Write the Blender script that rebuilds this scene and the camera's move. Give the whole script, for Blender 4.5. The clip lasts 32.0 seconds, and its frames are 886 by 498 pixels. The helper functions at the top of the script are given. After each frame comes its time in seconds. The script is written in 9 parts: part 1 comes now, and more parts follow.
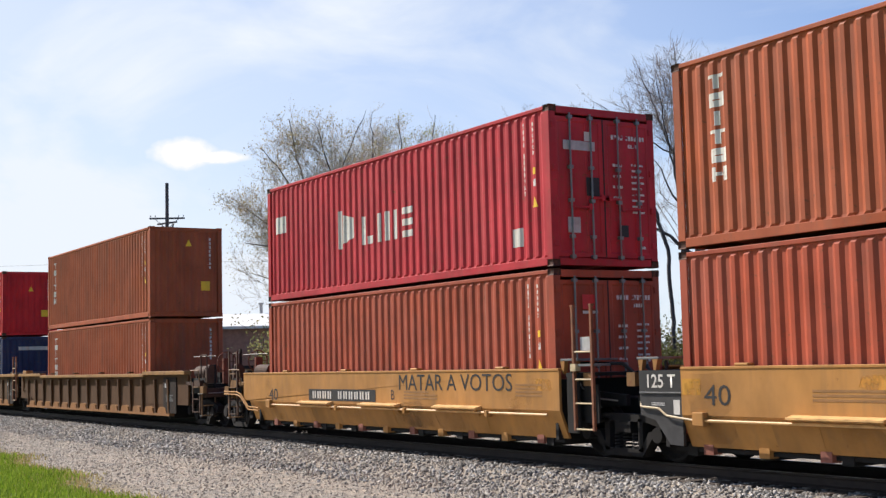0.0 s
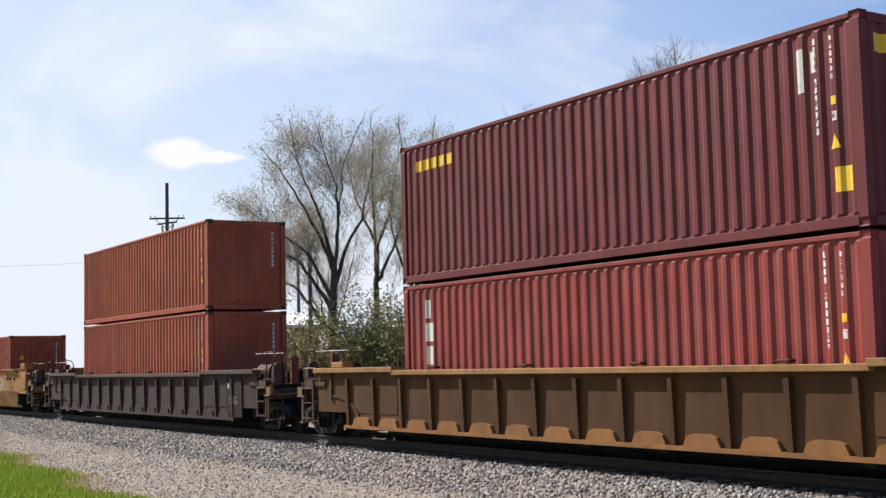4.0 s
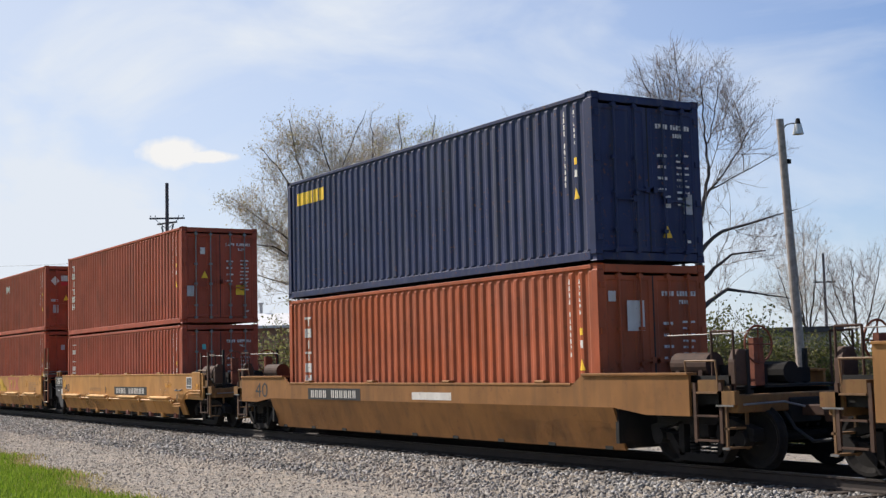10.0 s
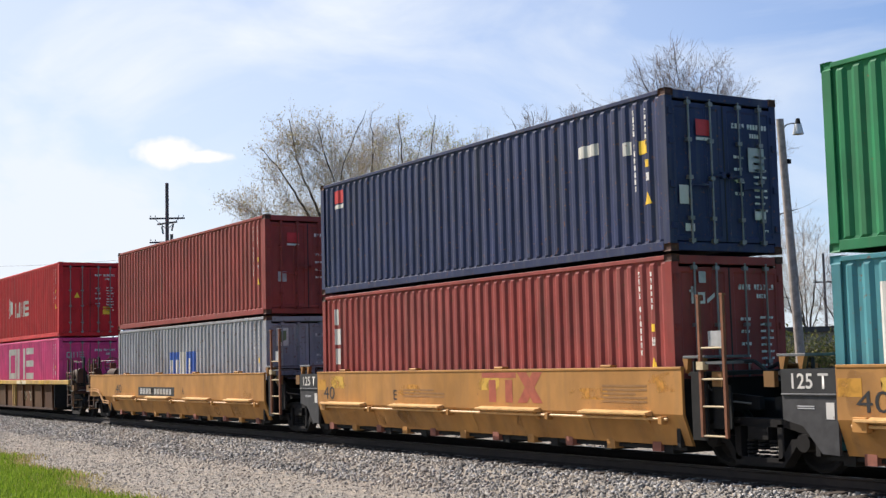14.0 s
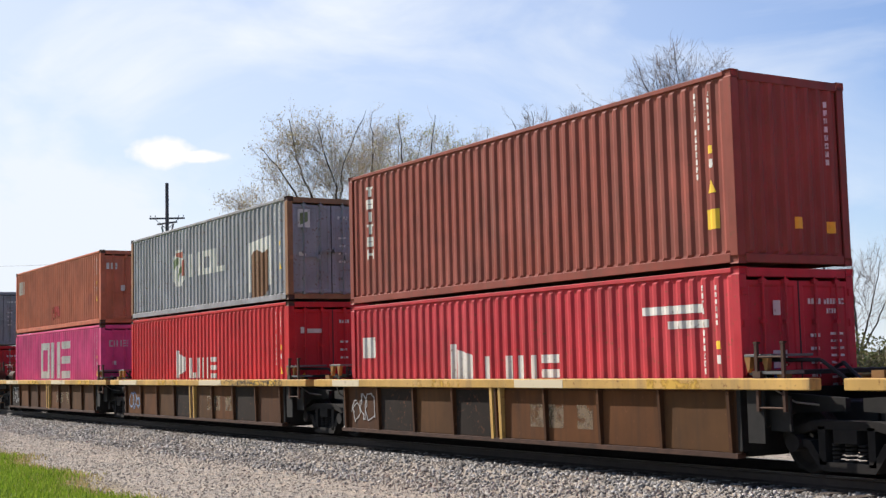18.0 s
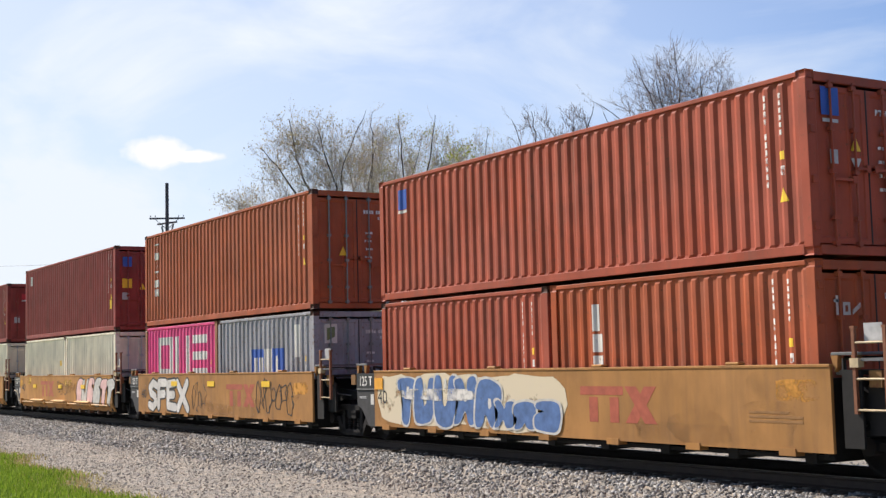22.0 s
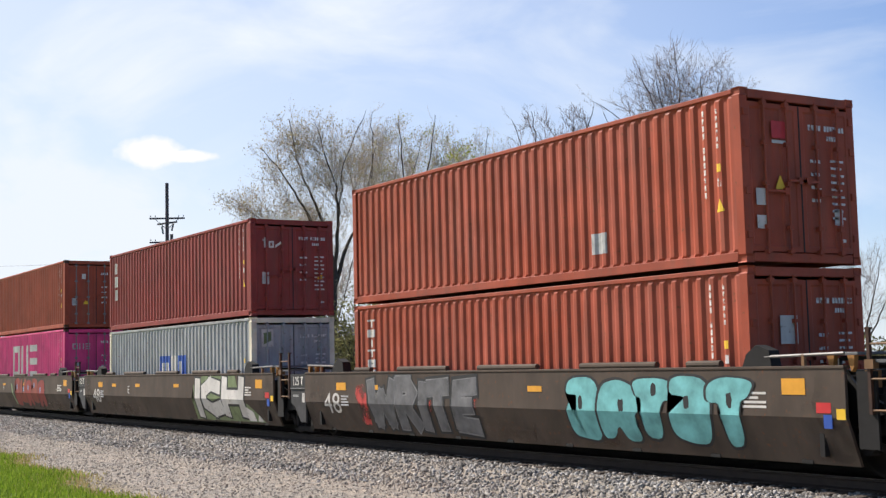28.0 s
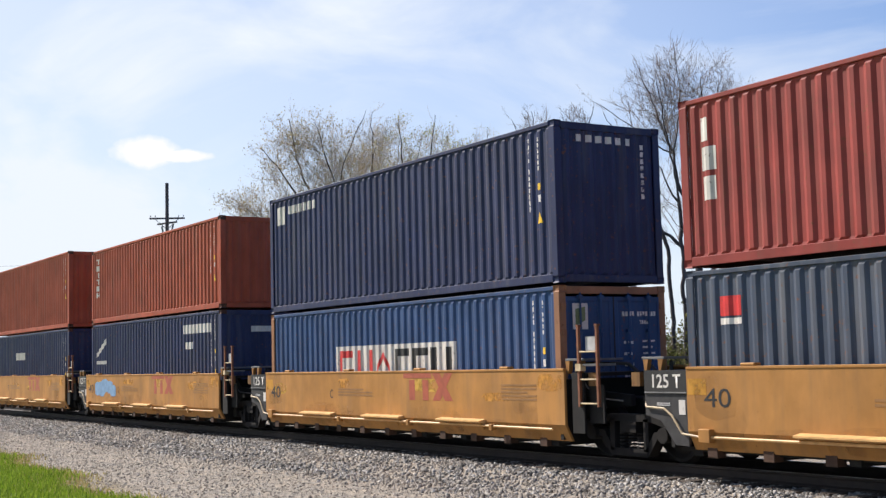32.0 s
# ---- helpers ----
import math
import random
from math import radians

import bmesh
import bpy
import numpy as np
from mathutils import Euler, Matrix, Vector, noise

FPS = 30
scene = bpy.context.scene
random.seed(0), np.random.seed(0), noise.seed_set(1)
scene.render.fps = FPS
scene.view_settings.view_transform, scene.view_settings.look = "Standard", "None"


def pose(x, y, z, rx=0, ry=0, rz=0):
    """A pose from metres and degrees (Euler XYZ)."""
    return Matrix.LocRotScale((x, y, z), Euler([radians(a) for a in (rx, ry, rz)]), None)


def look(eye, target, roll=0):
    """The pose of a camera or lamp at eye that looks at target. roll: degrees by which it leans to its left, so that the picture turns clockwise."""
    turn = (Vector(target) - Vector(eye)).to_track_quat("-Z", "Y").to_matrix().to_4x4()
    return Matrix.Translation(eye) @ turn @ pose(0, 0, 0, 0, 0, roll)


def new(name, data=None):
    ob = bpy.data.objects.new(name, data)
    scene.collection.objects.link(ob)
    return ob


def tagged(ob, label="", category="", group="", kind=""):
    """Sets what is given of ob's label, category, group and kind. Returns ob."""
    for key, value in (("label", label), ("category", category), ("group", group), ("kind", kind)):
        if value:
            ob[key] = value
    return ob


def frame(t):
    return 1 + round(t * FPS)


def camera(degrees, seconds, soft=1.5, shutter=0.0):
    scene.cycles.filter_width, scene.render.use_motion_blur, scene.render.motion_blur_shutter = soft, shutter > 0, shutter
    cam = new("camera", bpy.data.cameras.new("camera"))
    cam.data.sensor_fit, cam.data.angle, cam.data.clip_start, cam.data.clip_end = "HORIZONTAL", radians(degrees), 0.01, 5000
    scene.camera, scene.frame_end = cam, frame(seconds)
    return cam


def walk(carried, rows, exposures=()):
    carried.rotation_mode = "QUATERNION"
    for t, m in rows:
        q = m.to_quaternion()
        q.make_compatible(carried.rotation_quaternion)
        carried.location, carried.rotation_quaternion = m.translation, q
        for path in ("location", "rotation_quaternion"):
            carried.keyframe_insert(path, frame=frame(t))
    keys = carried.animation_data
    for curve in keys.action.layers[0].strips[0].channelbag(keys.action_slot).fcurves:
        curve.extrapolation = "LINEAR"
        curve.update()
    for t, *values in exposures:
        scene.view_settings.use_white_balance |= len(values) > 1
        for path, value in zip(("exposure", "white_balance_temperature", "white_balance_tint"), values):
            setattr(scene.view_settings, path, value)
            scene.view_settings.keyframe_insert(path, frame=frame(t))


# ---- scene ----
cam = camera(38.114, 32.0, soft=1.4)
EYE = pose(0, -14.755, 1.705, 95.016, 1.396, 58.24)
# the clip's camera darkens its picture while the low cars pass
walk(cam, [(0.0, EYE), (32.0, EYE)], [(0.0, 0.56), (3.5, 0.53), (6.5, 0.44), (8.0, 0.39), (9.9, 0.38), (11.0, 0.53), (14.0, 0.57), (32.0, 0.58)])

# ---------------------------------------------------------------- light
SUN_AZ = Vector((-0.918, -0.397, 0.0)).normalized()
SUN_EL = radians(43)
world = bpy.data.worlds.new("sky_world")
scene.world = world
world.use_nodes = True
wn, wl = world.node_tree.nodes, world.node_tree.links
wn.clear()
sky = wn.new("ShaderNodeTexSky")
sky.sky_type = "NISHITA"
sky.sun_disc = False
sky.sun_elevation = SUN_EL
sky.sun_rotation = math.atan2(SUN_AZ.x, SUN_AZ.y)
sky.dust_density = 0.4
sky.ozone_density = 1.6
# thin high cloud: streaks of cirrus, denser towards the sun's side
wtc = wn.new("ShaderNodeTexCoord")
wmap = wn.new("ShaderNodeMapping")
wmap.inputs["Rotation"].default_value = (0, 0, radians(20))
wmap.inputs["Scale"].default_value = (1.2, 3.4, 7.0)
wl.new(wtc.outputs["Generated"], wmap.inputs["Vector"])
cir = wn.new("ShaderNodeTexNoise")
cir.inputs["Scale"].default_value = 1.6
cir.inputs["Detail"].default_value = 7
cir.inputs["Roughness"].default_value = 0.55
cir.inputs["Distortion"].default_value = 0.6
wl.new(wmap.outputs["Vector"], cir.inputs["Vector"])
cramp = wn.new("ShaderNodeMapRange")
cramp.inputs["From Min"].default_value = 0.42
cramp.inputs["From Max"].default_value = 0.68
cramp.inputs["To Min"].default_value = 0.0
cramp.inputs["To Max"].default_value = 1.0
wl.new(cir.outputs["Fac"], cramp.inputs["Value"])
# haze that thickens to the west, where the sun stands
wdot = wn.new("ShaderNodeVectorMath")
wdot.operation = "DOT_PRODUCT"
wdot.inputs[1].default_value = (-0.937, -0.35, 0.0)
wl.new(wtc.outputs["Generated"], wdot.inputs[0])
whz = wn.new("ShaderNodeMapRange")
whz.inputs["From Min"].default_value = 0.17
whz.inputs["From Max"].default_value = 0.84
whz.inputs["To Min"].default_value = 0.0
whz.inputs["To Max"].default_value = 0.765
wl.new(wdot.outputs["Value"], whz.inputs["Value"])
wsep = wn.new("ShaderNodeSeparateXYZ")
wl.new(wtc.outputs["Generated"], wsep.inputs["Vector"])
wlow = wn.new("ShaderNodeMapRange")
wlow.inputs["From Min"].default_value = 0.0
wlow.inputs["From Max"].default_value = 0.16
wlow.inputs["To Min"].default_value = 0.45
wlow.inputs["To Max"].default_value = 0.0
wl.new(wsep.outputs["Z"], wlow.inputs["Value"])
wmul = wn.new("ShaderNodeMath")
wmul.operation = "MULTIPLY"
wmul.inputs[1].default_value = 0.42
weast = wn.new("ShaderNodeMapRange")
weast.inputs["From Min"].default_value = -0.1
weast.inputs["From Max"].default_value = 0.35
weast.inputs["To Min"].default_value = 0.1
weast.inputs["To Max"].default_value = 1.0
wl.new(wdot.outputs["Value"], weast.inputs["Value"])
wveil = wn.new("ShaderNodeMath")
wveil.operation = "MULTIPLY"
wl.new(cramp.outputs["Result"], wveil.inputs[0])
wl.new(weast.outputs["Result"], wveil.inputs[1])
wl.new(wveil.outputs["Value"], wmul.inputs[0])
wadd = wn.new("ShaderNodeMath")
wadd.operation = "ADD"
wl.new(wmul.outputs["Value"], wadd.inputs[0])
wl.new(whz.outputs["Result"], wadd.inputs[1])
wadd2 = wn.new("ShaderNodeMath")
wadd2.operation = "ADD"
wadd2.use_clamp = True
wl.new(wadd.outputs["Value"], wadd2.inputs[0])
wrim = wn.new("ShaderNodeMath")
wrim.operation = "MULTIPLY"
wl.new(wlow.outputs["Result"], wrim.inputs[0])
wl.new(weast.outputs["Result"], wrim.inputs[1])
wl.new(wrim.outputs["Value"], wadd2.inputs[1])
wmix = wn.new("ShaderNodeMix")
wmix.data_type = "RGBA"
wl.new(wadd2.outputs["Value"], wmix.inputs["Factor"])
wtint = wn.new("ShaderNodeMix")
wtint.data_type = "RGBA"
wtint.blend_type = "MULTIPLY"
wtint.inputs["Factor"].default_value = 1.0
wtint.inputs["B"].default_value = (0.86, 1.06, 1.42, 1)
wl.new(sky.outputs["Color"], wtint.inputs["A"])
wl.new(wtint.outputs["Result"], wmix.inputs["A"])
wmix.inputs["B"].default_value = (8.4, 9.0, 9.9, 1)
bgn = wn.new("ShaderNodeBackground")
bgn.inputs["Strength"].default_value = 0.070
wl.new(wmix.outputs["Result"], bgn.inputs["Color"])
wout = wn.new("ShaderNodeOutputWorld")
wl.new(bgn.outputs["Background"], wout.inputs["Surface"])

sun = new("sun", bpy.data.lights.new("sun", "SUN"))
sun.data.energy = 4.9
sun.data.angle = radians(0.6)
sun.data.color = (1.0, 0.925, 0.85)
sun.matrix_world = look((0, 0, 60), Vector((0, 0, 60)) - Vector((SUN_AZ.x * math.cos(SUN_EL), SUN_AZ.y * math.cos(SUN_EL), math.sin(SUN_EL))))


# ---------------------------------------------------------------- materials
def material(name, rough=0.6, metal=0.0, spec=0.4):
    m = bpy.data.materials.new(name)
    m.use_nodes = True
    n, l = m.node_tree.nodes, m.node_tree.links
    b = n["Principled BSDF"]
    b.inputs["Roughness"].default_value = rough
    b.inputs["Metallic"].default_value = metal
    b.inputs["Specular IOR Level"].default_value = spec
    return m, n, l, b


def tex_noise(n, l, scale, detail=4, stretch=(1, 1, 1), rnd=True, rough=0.55):
    tc = n.new("ShaderNodeTexCoord")
    mp = n.new("ShaderNodeMapping")
    mp.inputs["Scale"].default_value = stretch
    l.new(tc.outputs["Object"], mp.inputs["Vector"])
    t = n.new("ShaderNodeTexNoise")
    t.noise_dimensions = "4D" if rnd else "3D"
    t.inputs["Scale"].default_value = scale
    t.inputs["Detail"].default_value = detail
    t.inputs["Roughness"].default_value = rough
    l.new(mp.outputs["Vector"], t.inputs["Vector"])
    if rnd:
        oi = n.new("ShaderNodeObjectInfo")
        mu = n.new("ShaderNodeMath")
        mu.operation = "MULTIPLY"
        mu.inputs[1].default_value = 37.0
        l.new(oi.outputs["Random"], mu.inputs[0])
        l.new(mu.outputs["Value"], t.inputs["W"])
    return t


def ranged(n, l, src, a, b, lo=0.0, hi=1.0):
    r = n.new("ShaderNodeMapRange")
    r.inputs["From Min"].default_value = a
    r.inputs["From Max"].default_value = b
    r.inputs["To Min"].default_value = lo
    r.inputs["To Max"].default_value = hi
    l.new(src, r.inputs["Value"])
    return r.outputs["Result"]


def blend(n, l, fac, a, b, mode="MIX"):
    x = n.new("ShaderNodeMix")
    x.data_type = "RGBA"
    x.blend_type = mode
    if hasattr(fac, "links"):
        l.new(fac, x.inputs["Factor"])
    else:
        x.inputs["Factor"].default_value = fac
    for key, v in (("A", a), ("B", b)):
        if hasattr(v, "links"):
            l.new(v, x.inputs[key])
        else:
            x.inputs[key].default_value = (*v[:3], 1)
    return x.outputs["Result"]


def bumped(n, l, b, src, strength, dist):
    u = n.new("ShaderNodeBump")
    u.inputs["Strength"].default_value = strength
    u.inputs["Distance"].default_value = dist
    l.new(src, u.inputs["Height"])
    l.new(u.outputs["Normal"], b.inputs["Normal"])


def paint(name, rgb, rough=0.5, dirt=0.42, rust=0.61, dirt_rgb=(0.12, 0.085, 0.062), fade=0.34):
    """Weathered painted steel: faded patches, dirt runs down the sheet, specks of rust."""
    m, n, l, b = material(name, rough, 0.0, 0.25)
    big = tex_noise(n, l, 0.55, 5)
    run = tex_noise(n, l, 1.0, 5, (5.0, 5.0, 0.35))
    fine = tex_noise(n, l, 14.0, 6)
    lift = tuple(min(1.0, c * 0.85 + 0.22 * max(rgb)) for c in rgb)
    c = blend(n, l, ranged(n, l, big.outputs["Fac"], 0.38, 0.72, 0.0, fade), rgb, lift)
    patchy = tex_noise(n, l, 1.7, 4, (1.0, 1.0, 0.6))
    c = blend(n, l, ranged(n, l, patchy.outputs["Fac"], 0.35, 0.68, 0.32, 0.0), c, (0.0, 0.0, 0.0))
    c = blend(n, l, ranged(n, l, run.outputs["Fac"], 0.5, 0.78, 0.0, dirt), c, dirt_rgb)
    c = blend(n, l, ranged(n, l, fine.outputs["Fac"], rust, rust + 0.10, 0.0, 0.75), c, (0.16, 0.065, 0.03))
    l.new(c, b.inputs["Base Color"])
    l.new(ranged(n, l, big.outputs["Fac"], 0.3, 0.7, rough + 0.02, rough + 0.24), b.inputs["Roughness"])
    bumped(n, l, b, fine.outputs["Fac"], 0.12, 0.004)
    return m


def plain(name, rgb, rough=0.6, metal=0.0, vary=0.25, scale=6.0, bump=0.15):
    m, n, l, b = material(name, rough, metal)
    t = tex_noise(n, l, scale, 5)
    dark = tuple(c * (1 - vary) for c in rgb)
    lite = tuple(min(1, c * (1 + vary)) for c in rgb)
    l.new(blend(n, l, ranged(n, l, t.outputs["Fac"], 0.3, 0.7), dark, lite), b.inputs["Base Color"])
    bumped(n, l, b, t.outputs["Fac"], bump, 0.01)
    return m


BOX = {
    "rust": paint("paint_rust_brown", (0.405, 0.075, 0.033), 0.5),
    "orange": paint("paint_faded_orange", (0.41, 0.087, 0.026), 0.52),
    "salmon": paint("paint_faded_salmon", (0.55, 0.14, 0.07), 0.52, 0.25, 0.62),
    "maroon": paint("paint_maroon", (0.305, 0.046, 0.036), 0.48),
    "plum": paint("paint_dark_plum", (0.17, 0.026, 0.030), 0.48),
    "red": paint("paint_bright_red", (0.60, 0.016, 0.022), 0.45, 0.25, 0.63, (0.14, 0.03, 0.025), 0.12),
    "oldred": paint("paint_faded_red", (0.52, 0.028, 0.040), 0.52, 0.3, 0.6, fade=0.2),
    "magenta": paint("paint_magenta", (0.78, 0.058, 0.225), 0.42, 0.10, 0.70, fade=0.2),
    "navy": paint("paint_navy", (0.024, 0.034, 0.098), 0.45, 0.4, 0.6, (0.13, 0.12, 0.115), 0.5),
    "blue": paint("paint_steel_blue", (0.030, 0.075, 0.19), 0.5, 0.3),
    "dusty_blue": paint("paint_dusty_slate_blue", (0.060, 0.080, 0.120), 0.55, 0.5, 0.6, (0.20, 0.19, 0.18), 0.5),
    "slate": paint("paint_slate_grey", (0.335, 0.325, 0.345), 0.5, 0.5, 0.58),
    "pale": paint("paint_pale_grey", (0.40, 0.40, 0.395), 0.5, 0.4, 0.60),
    "green": paint("paint_green", (0.018, 0.20, 0.075), 0.46, 0.2, 0.66),
    "teal": paint("paint_teal", (0.065, 0.25, 0.28), 0.5, 0.25),
    "cream": paint("paint_cream", (0.80, 0.71, 0.54), 0.5, 0.25, 0.66),
    "tan": paint("paint_rusty_tan", (0.34, 0.16, 0.08), 0.55, 0.4, 0.58),
    "brown": paint("paint_dark_brown", (0.29, 0.062, 0.040), 0.52),
}
YELLOW = paint("car_yellow_paint", (0.48, 0.225, 0.056), 0.55, 0.5, 0.66, (0.20, 0.12, 0.06), 0.2)
YELLOW2 = paint("car_worn_ochre_paint", (0.41, 0.195, 0.055), 0.6, 0.5, 0.66, (0.12, 0.075, 0.045), 0.2)
SILL = paint("sill_worn_yellow_paint", (0.60, 0.36, 0.10), 0.6, 0.7, 0.6, (0.20, 0.14, 0.09), 0.3)
# tan raised to hold the shine along the top chord
TAN = paint("car_dusty_shiny_tan_paint", (0.36, 0.19, 0.066), 0.65, 0.6, 0.58, (0.12, 0.085, 0.06), 0.2)
# brown reddened to offset blue skylight in the shaded side recesses
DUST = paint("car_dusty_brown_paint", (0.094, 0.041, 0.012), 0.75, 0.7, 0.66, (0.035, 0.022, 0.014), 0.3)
SMOKE = paint("car_sooty_grey_paint", (0.098, 0.072, 0.053), 0.7, 0.5, 0.6, (0.05, 0.04, 0.034), 0.3)
# next two: soot and grease, set extra dark to paint in the under-car shade
DARK = plain("sooty_shaded_black_steel", (0.0095, 0.0085, 0.0075), 0.85, 0.0, 0.4)
GRIMESHADE = plain("greasy_shaded_truck_steel", (0.0085, 0.0068, 0.0058), 0.95, 0.0, 0.4)
IRON = plain("rusted_steel", (0.050, 0.022, 0.012), 0.8, 0.0, 0.4)
TREAD = plain("polished_wheel_steel", (0.30, 0.29, 0.28), 0.35, 0.8, 0.2)
RAILTOP = plain("polished_rail_steel", (0.34, 0.32, 0.30), 0.3, 0.9, 0.2)
# rust darkened further, putting the shade on the rail's side into its colour
RAILSIDE = plain("rusted_shaded_rail_steel", (0.030, 0.021, 0.017), 0.75, 0.0, 0.3)
ROD = plain("galvanised_rod", (0.20, 0.19, 0.18), 0.45, 0.5, 0.2)
GASKET = plain("black_rubber_seal", (0.02, 0.02, 0.02), 0.7)
WHITE = paint("worn_white_marking", (0.72, 0.68, 0.62), 0.6, 0.35, 0.60, (0.35, 0.28, 0.22), 0.0)
GREYMARK = plain("grey_marking", (0.42, 0.41, 0.40), 0.6)
YELMARK = plain("yellow_marking", (0.78, 0.48, 0.03), 0.55, 0.0, 0.1)
BLKMARK = plain("black_marking", (0.022, 0.021, 0.021), 0.6)
BLUMARK = plain("blue_marking", (0.030, 0.085, 0.36), 0.5, 0.0, 0.15)
REDMARK = plain("red_marking", (0.52, 0.03, 0.03), 0.5, 0.0, 0.15)
RUSTMARK = plain("oxide_red_marking", (0.36, 0.085, 0.045), 0.6, 0.0, 0.2)
TEALMARK = plain("teal_marking", (0.10, 0.42, 0.42), 0.55, 0.0, 0.2)
PINKMARK = plain("pink_marking", (0.68, 0.42, 0.38), 0.55, 0.0, 0.15)
GREENMARK = plain("olive_green_marking", (0.16, 0.20, 0.09), 0.55, 0.0, 0.25)
SALMON = plain("salmon_marking", (0.38, 0.105, 0.072), 0.65, 0.0, 0.35, 3.0)
SKYMARK = plain("pale_blue_marking", (0.18, 0.30, 0.46), 0.55, 0.0, 0.25)
ORANGEMARK = plain("orange_patch", (0.72, 0.33, 0.03), 0.55, 0.0, 0.1)
# the pinkish tone of sunlit hanger blocks is put into this paint
HANGER = plain("sunlit_oxide_hanger_paint", (0.24, 0.085, 0.055), 0.7, 0.0, 0.3)
# lighter than the car's yellow: strong light on the ledge tops is painted in
LEDGE = plain("sunlit_ledge_paint", (0.62, 0.36, 0.14), 0.5)
LADDERPAINT = plain("rusty_brown_ladder_paint", (0.20, 0.075, 0.035), 0.65)
PIPEPAINT = plain("pale_worn_pipe_paint", (0.52, 0.40, 0.24), 0.55)
ENDRUST = plain("dark_rusty_end_paint", (0.060, 0.029, 0.016), 0.75, 0.0, 0.35)
HANDRAIL = plain("worn_yellow_rail_paint", (0.17, 0.09, 0.038), 0.6)


# ---------------------------------------------------------------- mesh tools
class Shape:
    """Collects faces of one mesh."""

    def __init__(self):
        self.v, self.f = [], []

    def add(self, vs, fs):
        o = len(self.v)
        self.v += [tuple(p) for p in vs]
        self.f += [tuple(i + o for i in f) for f in fs]
        return self

    def box(self, x0, x1, y0, y1, z0, z1):
        vs = [(x, y, z) for z in (z0, z1) for y in (y0, y1) for x in (x0, x1)]
        return self.add(vs, [(0, 2, 3, 1), (4, 5, 7, 6), (0, 1, 5, 4), (2, 6, 7, 3), (0, 4, 6, 2), (1, 3, 7, 5)])

    def prism(self, prof, axis, c0, c1):
        """A profile of (a, b) pairs pushed along an axis: x takes (y, z), y takes (x, z), z takes (x, y)."""
        def at(a, b, c):
            return (c, a, b) if axis == "x" else (a, c, b) if axis == "y" else (a, b, c)
        k = len(prof)
        vs = [at(a, b, c0) for a, b in prof] + [at(a, b, c1) for a, b in prof]
        fs = [tuple(range(k)), tuple(range(2 * k - 1, k - 1, -1))]
        fs += [(i, i + k, (i + 1) % k + k, (i + 1) % k) for i in range(k)]
        return self.add(vs, fs)

    def tube(self, p0, p1, r0, r1=None, n=8, caps=True):
        p0, p1 = Vector(p0), Vector(p1)
        r1 = r0 if r1 is None else r1
        d = (p1 - p0).normalized()
        a = d.orthogonal().normalized()
        b = d.cross(a)
        vs = []
        for p, r in ((p0, r0), (p1, r1)):
            vs += [p + r * (math.cos(2 * math.pi * i / n) * a + math.sin(2 * math.pi * i / n) * b) for i in range(n)]
        fs = [(i, (i + 1) % n, (i + 1) % n + n, i + n) for i in range(n)]
        if caps:
            fs += [tuple(range(n - 1, -1, -1)), tuple(range(n, 2 * n))]
        return self.add(vs, fs)

    def path(self, pts, r, n=6):
        for a, b in zip(pts, pts[1:]):
            self.tube(a, b, r, r, n)
        return self

    def mesh(self, name, bevel=0.0, smooth=False):
        me = bpy.data.meshes.new(name)
        me.from_pydata(self.v, [], self.f)
        bm = bmesh.new()
        bm.from_mesh(me)
        bmesh.ops.recalc_face_normals(bm, faces=bm.faces)
        if bevel:
            bmesh.ops.bevel(bm, geom=list(bm.edges), offset=bevel, segments=1, affect="EDGES", clamp_overlap=True)
        bm.to_mesh(me)
        bm.free()
        if smooth:
            me.polygons.foreach_set("use_smooth", [True] * len(me.polygons))
        me.materials.append(None)
        return me


STORE = {}


def stored(key, make):
    if key not in STORE:
        STORE[key] = make()
    return STORE[key]


def put(name, me, mat, parent=None, m=None, label=""):
    """One mesh object under its thing; alike pieces share the mesh and take their own paint."""
    ob = new(name, me)
    ob.material_slots[0].link = "OBJECT"
    ob.material_slots[0].material = mat
    if parent is not None:
        ob.parent = parent
    if m is not None:
        ob.matrix_basis = m
    if label:
        ob["label"] = label
    if name in ("graffiti", "lettering", "emblem", "stencil"):
        ob["kind"] = "stuff"
    return ob


def part(name, shape, mat, parent=None, label="", bevel=0.0, m=None):
    return put(name, shape.mesh(name, bevel), mat, parent, m, label)


def thing(name, m, label, category, group="", kind=""):
    ob = new(name)
    ob.empty_display_size = 0.3
    ob.matrix_basis = m
    return tagged(ob, label, category, group, kind)


def lettering(body, bold=0.0, shear=0.0):
    """A flat mesh of the words, one unit high, its lower left corner at the origin, in the xz plane facing -y."""
    def make():
        c = bpy.data.curves.new("words", "FONT")
        c.body, c.size, c.resolution_u, c.offset, c.shear = body, 1.4, 3, bold, shear
        ob = bpy.data.objects.new("words", c)
        scene.collection.objects.link(ob)
        me = bpy.data.meshes.new_from_object(ob)
        bpy.data.objects.remove(ob)
        co = np.array([v.co for v in me.vertices])
        lo, hi = co.min(0), co.max(0)
        for v in me.vertices:
            v.co = ((v.co.x - lo[0]) / (hi[0] - lo[0]), 0.0, (v.co.y - lo[1]) / (hi[1] - lo[1]))
        me.materials.clear()
        me.materials.append(None)
        return me
    return stored(("words", body, bold, shear), make)


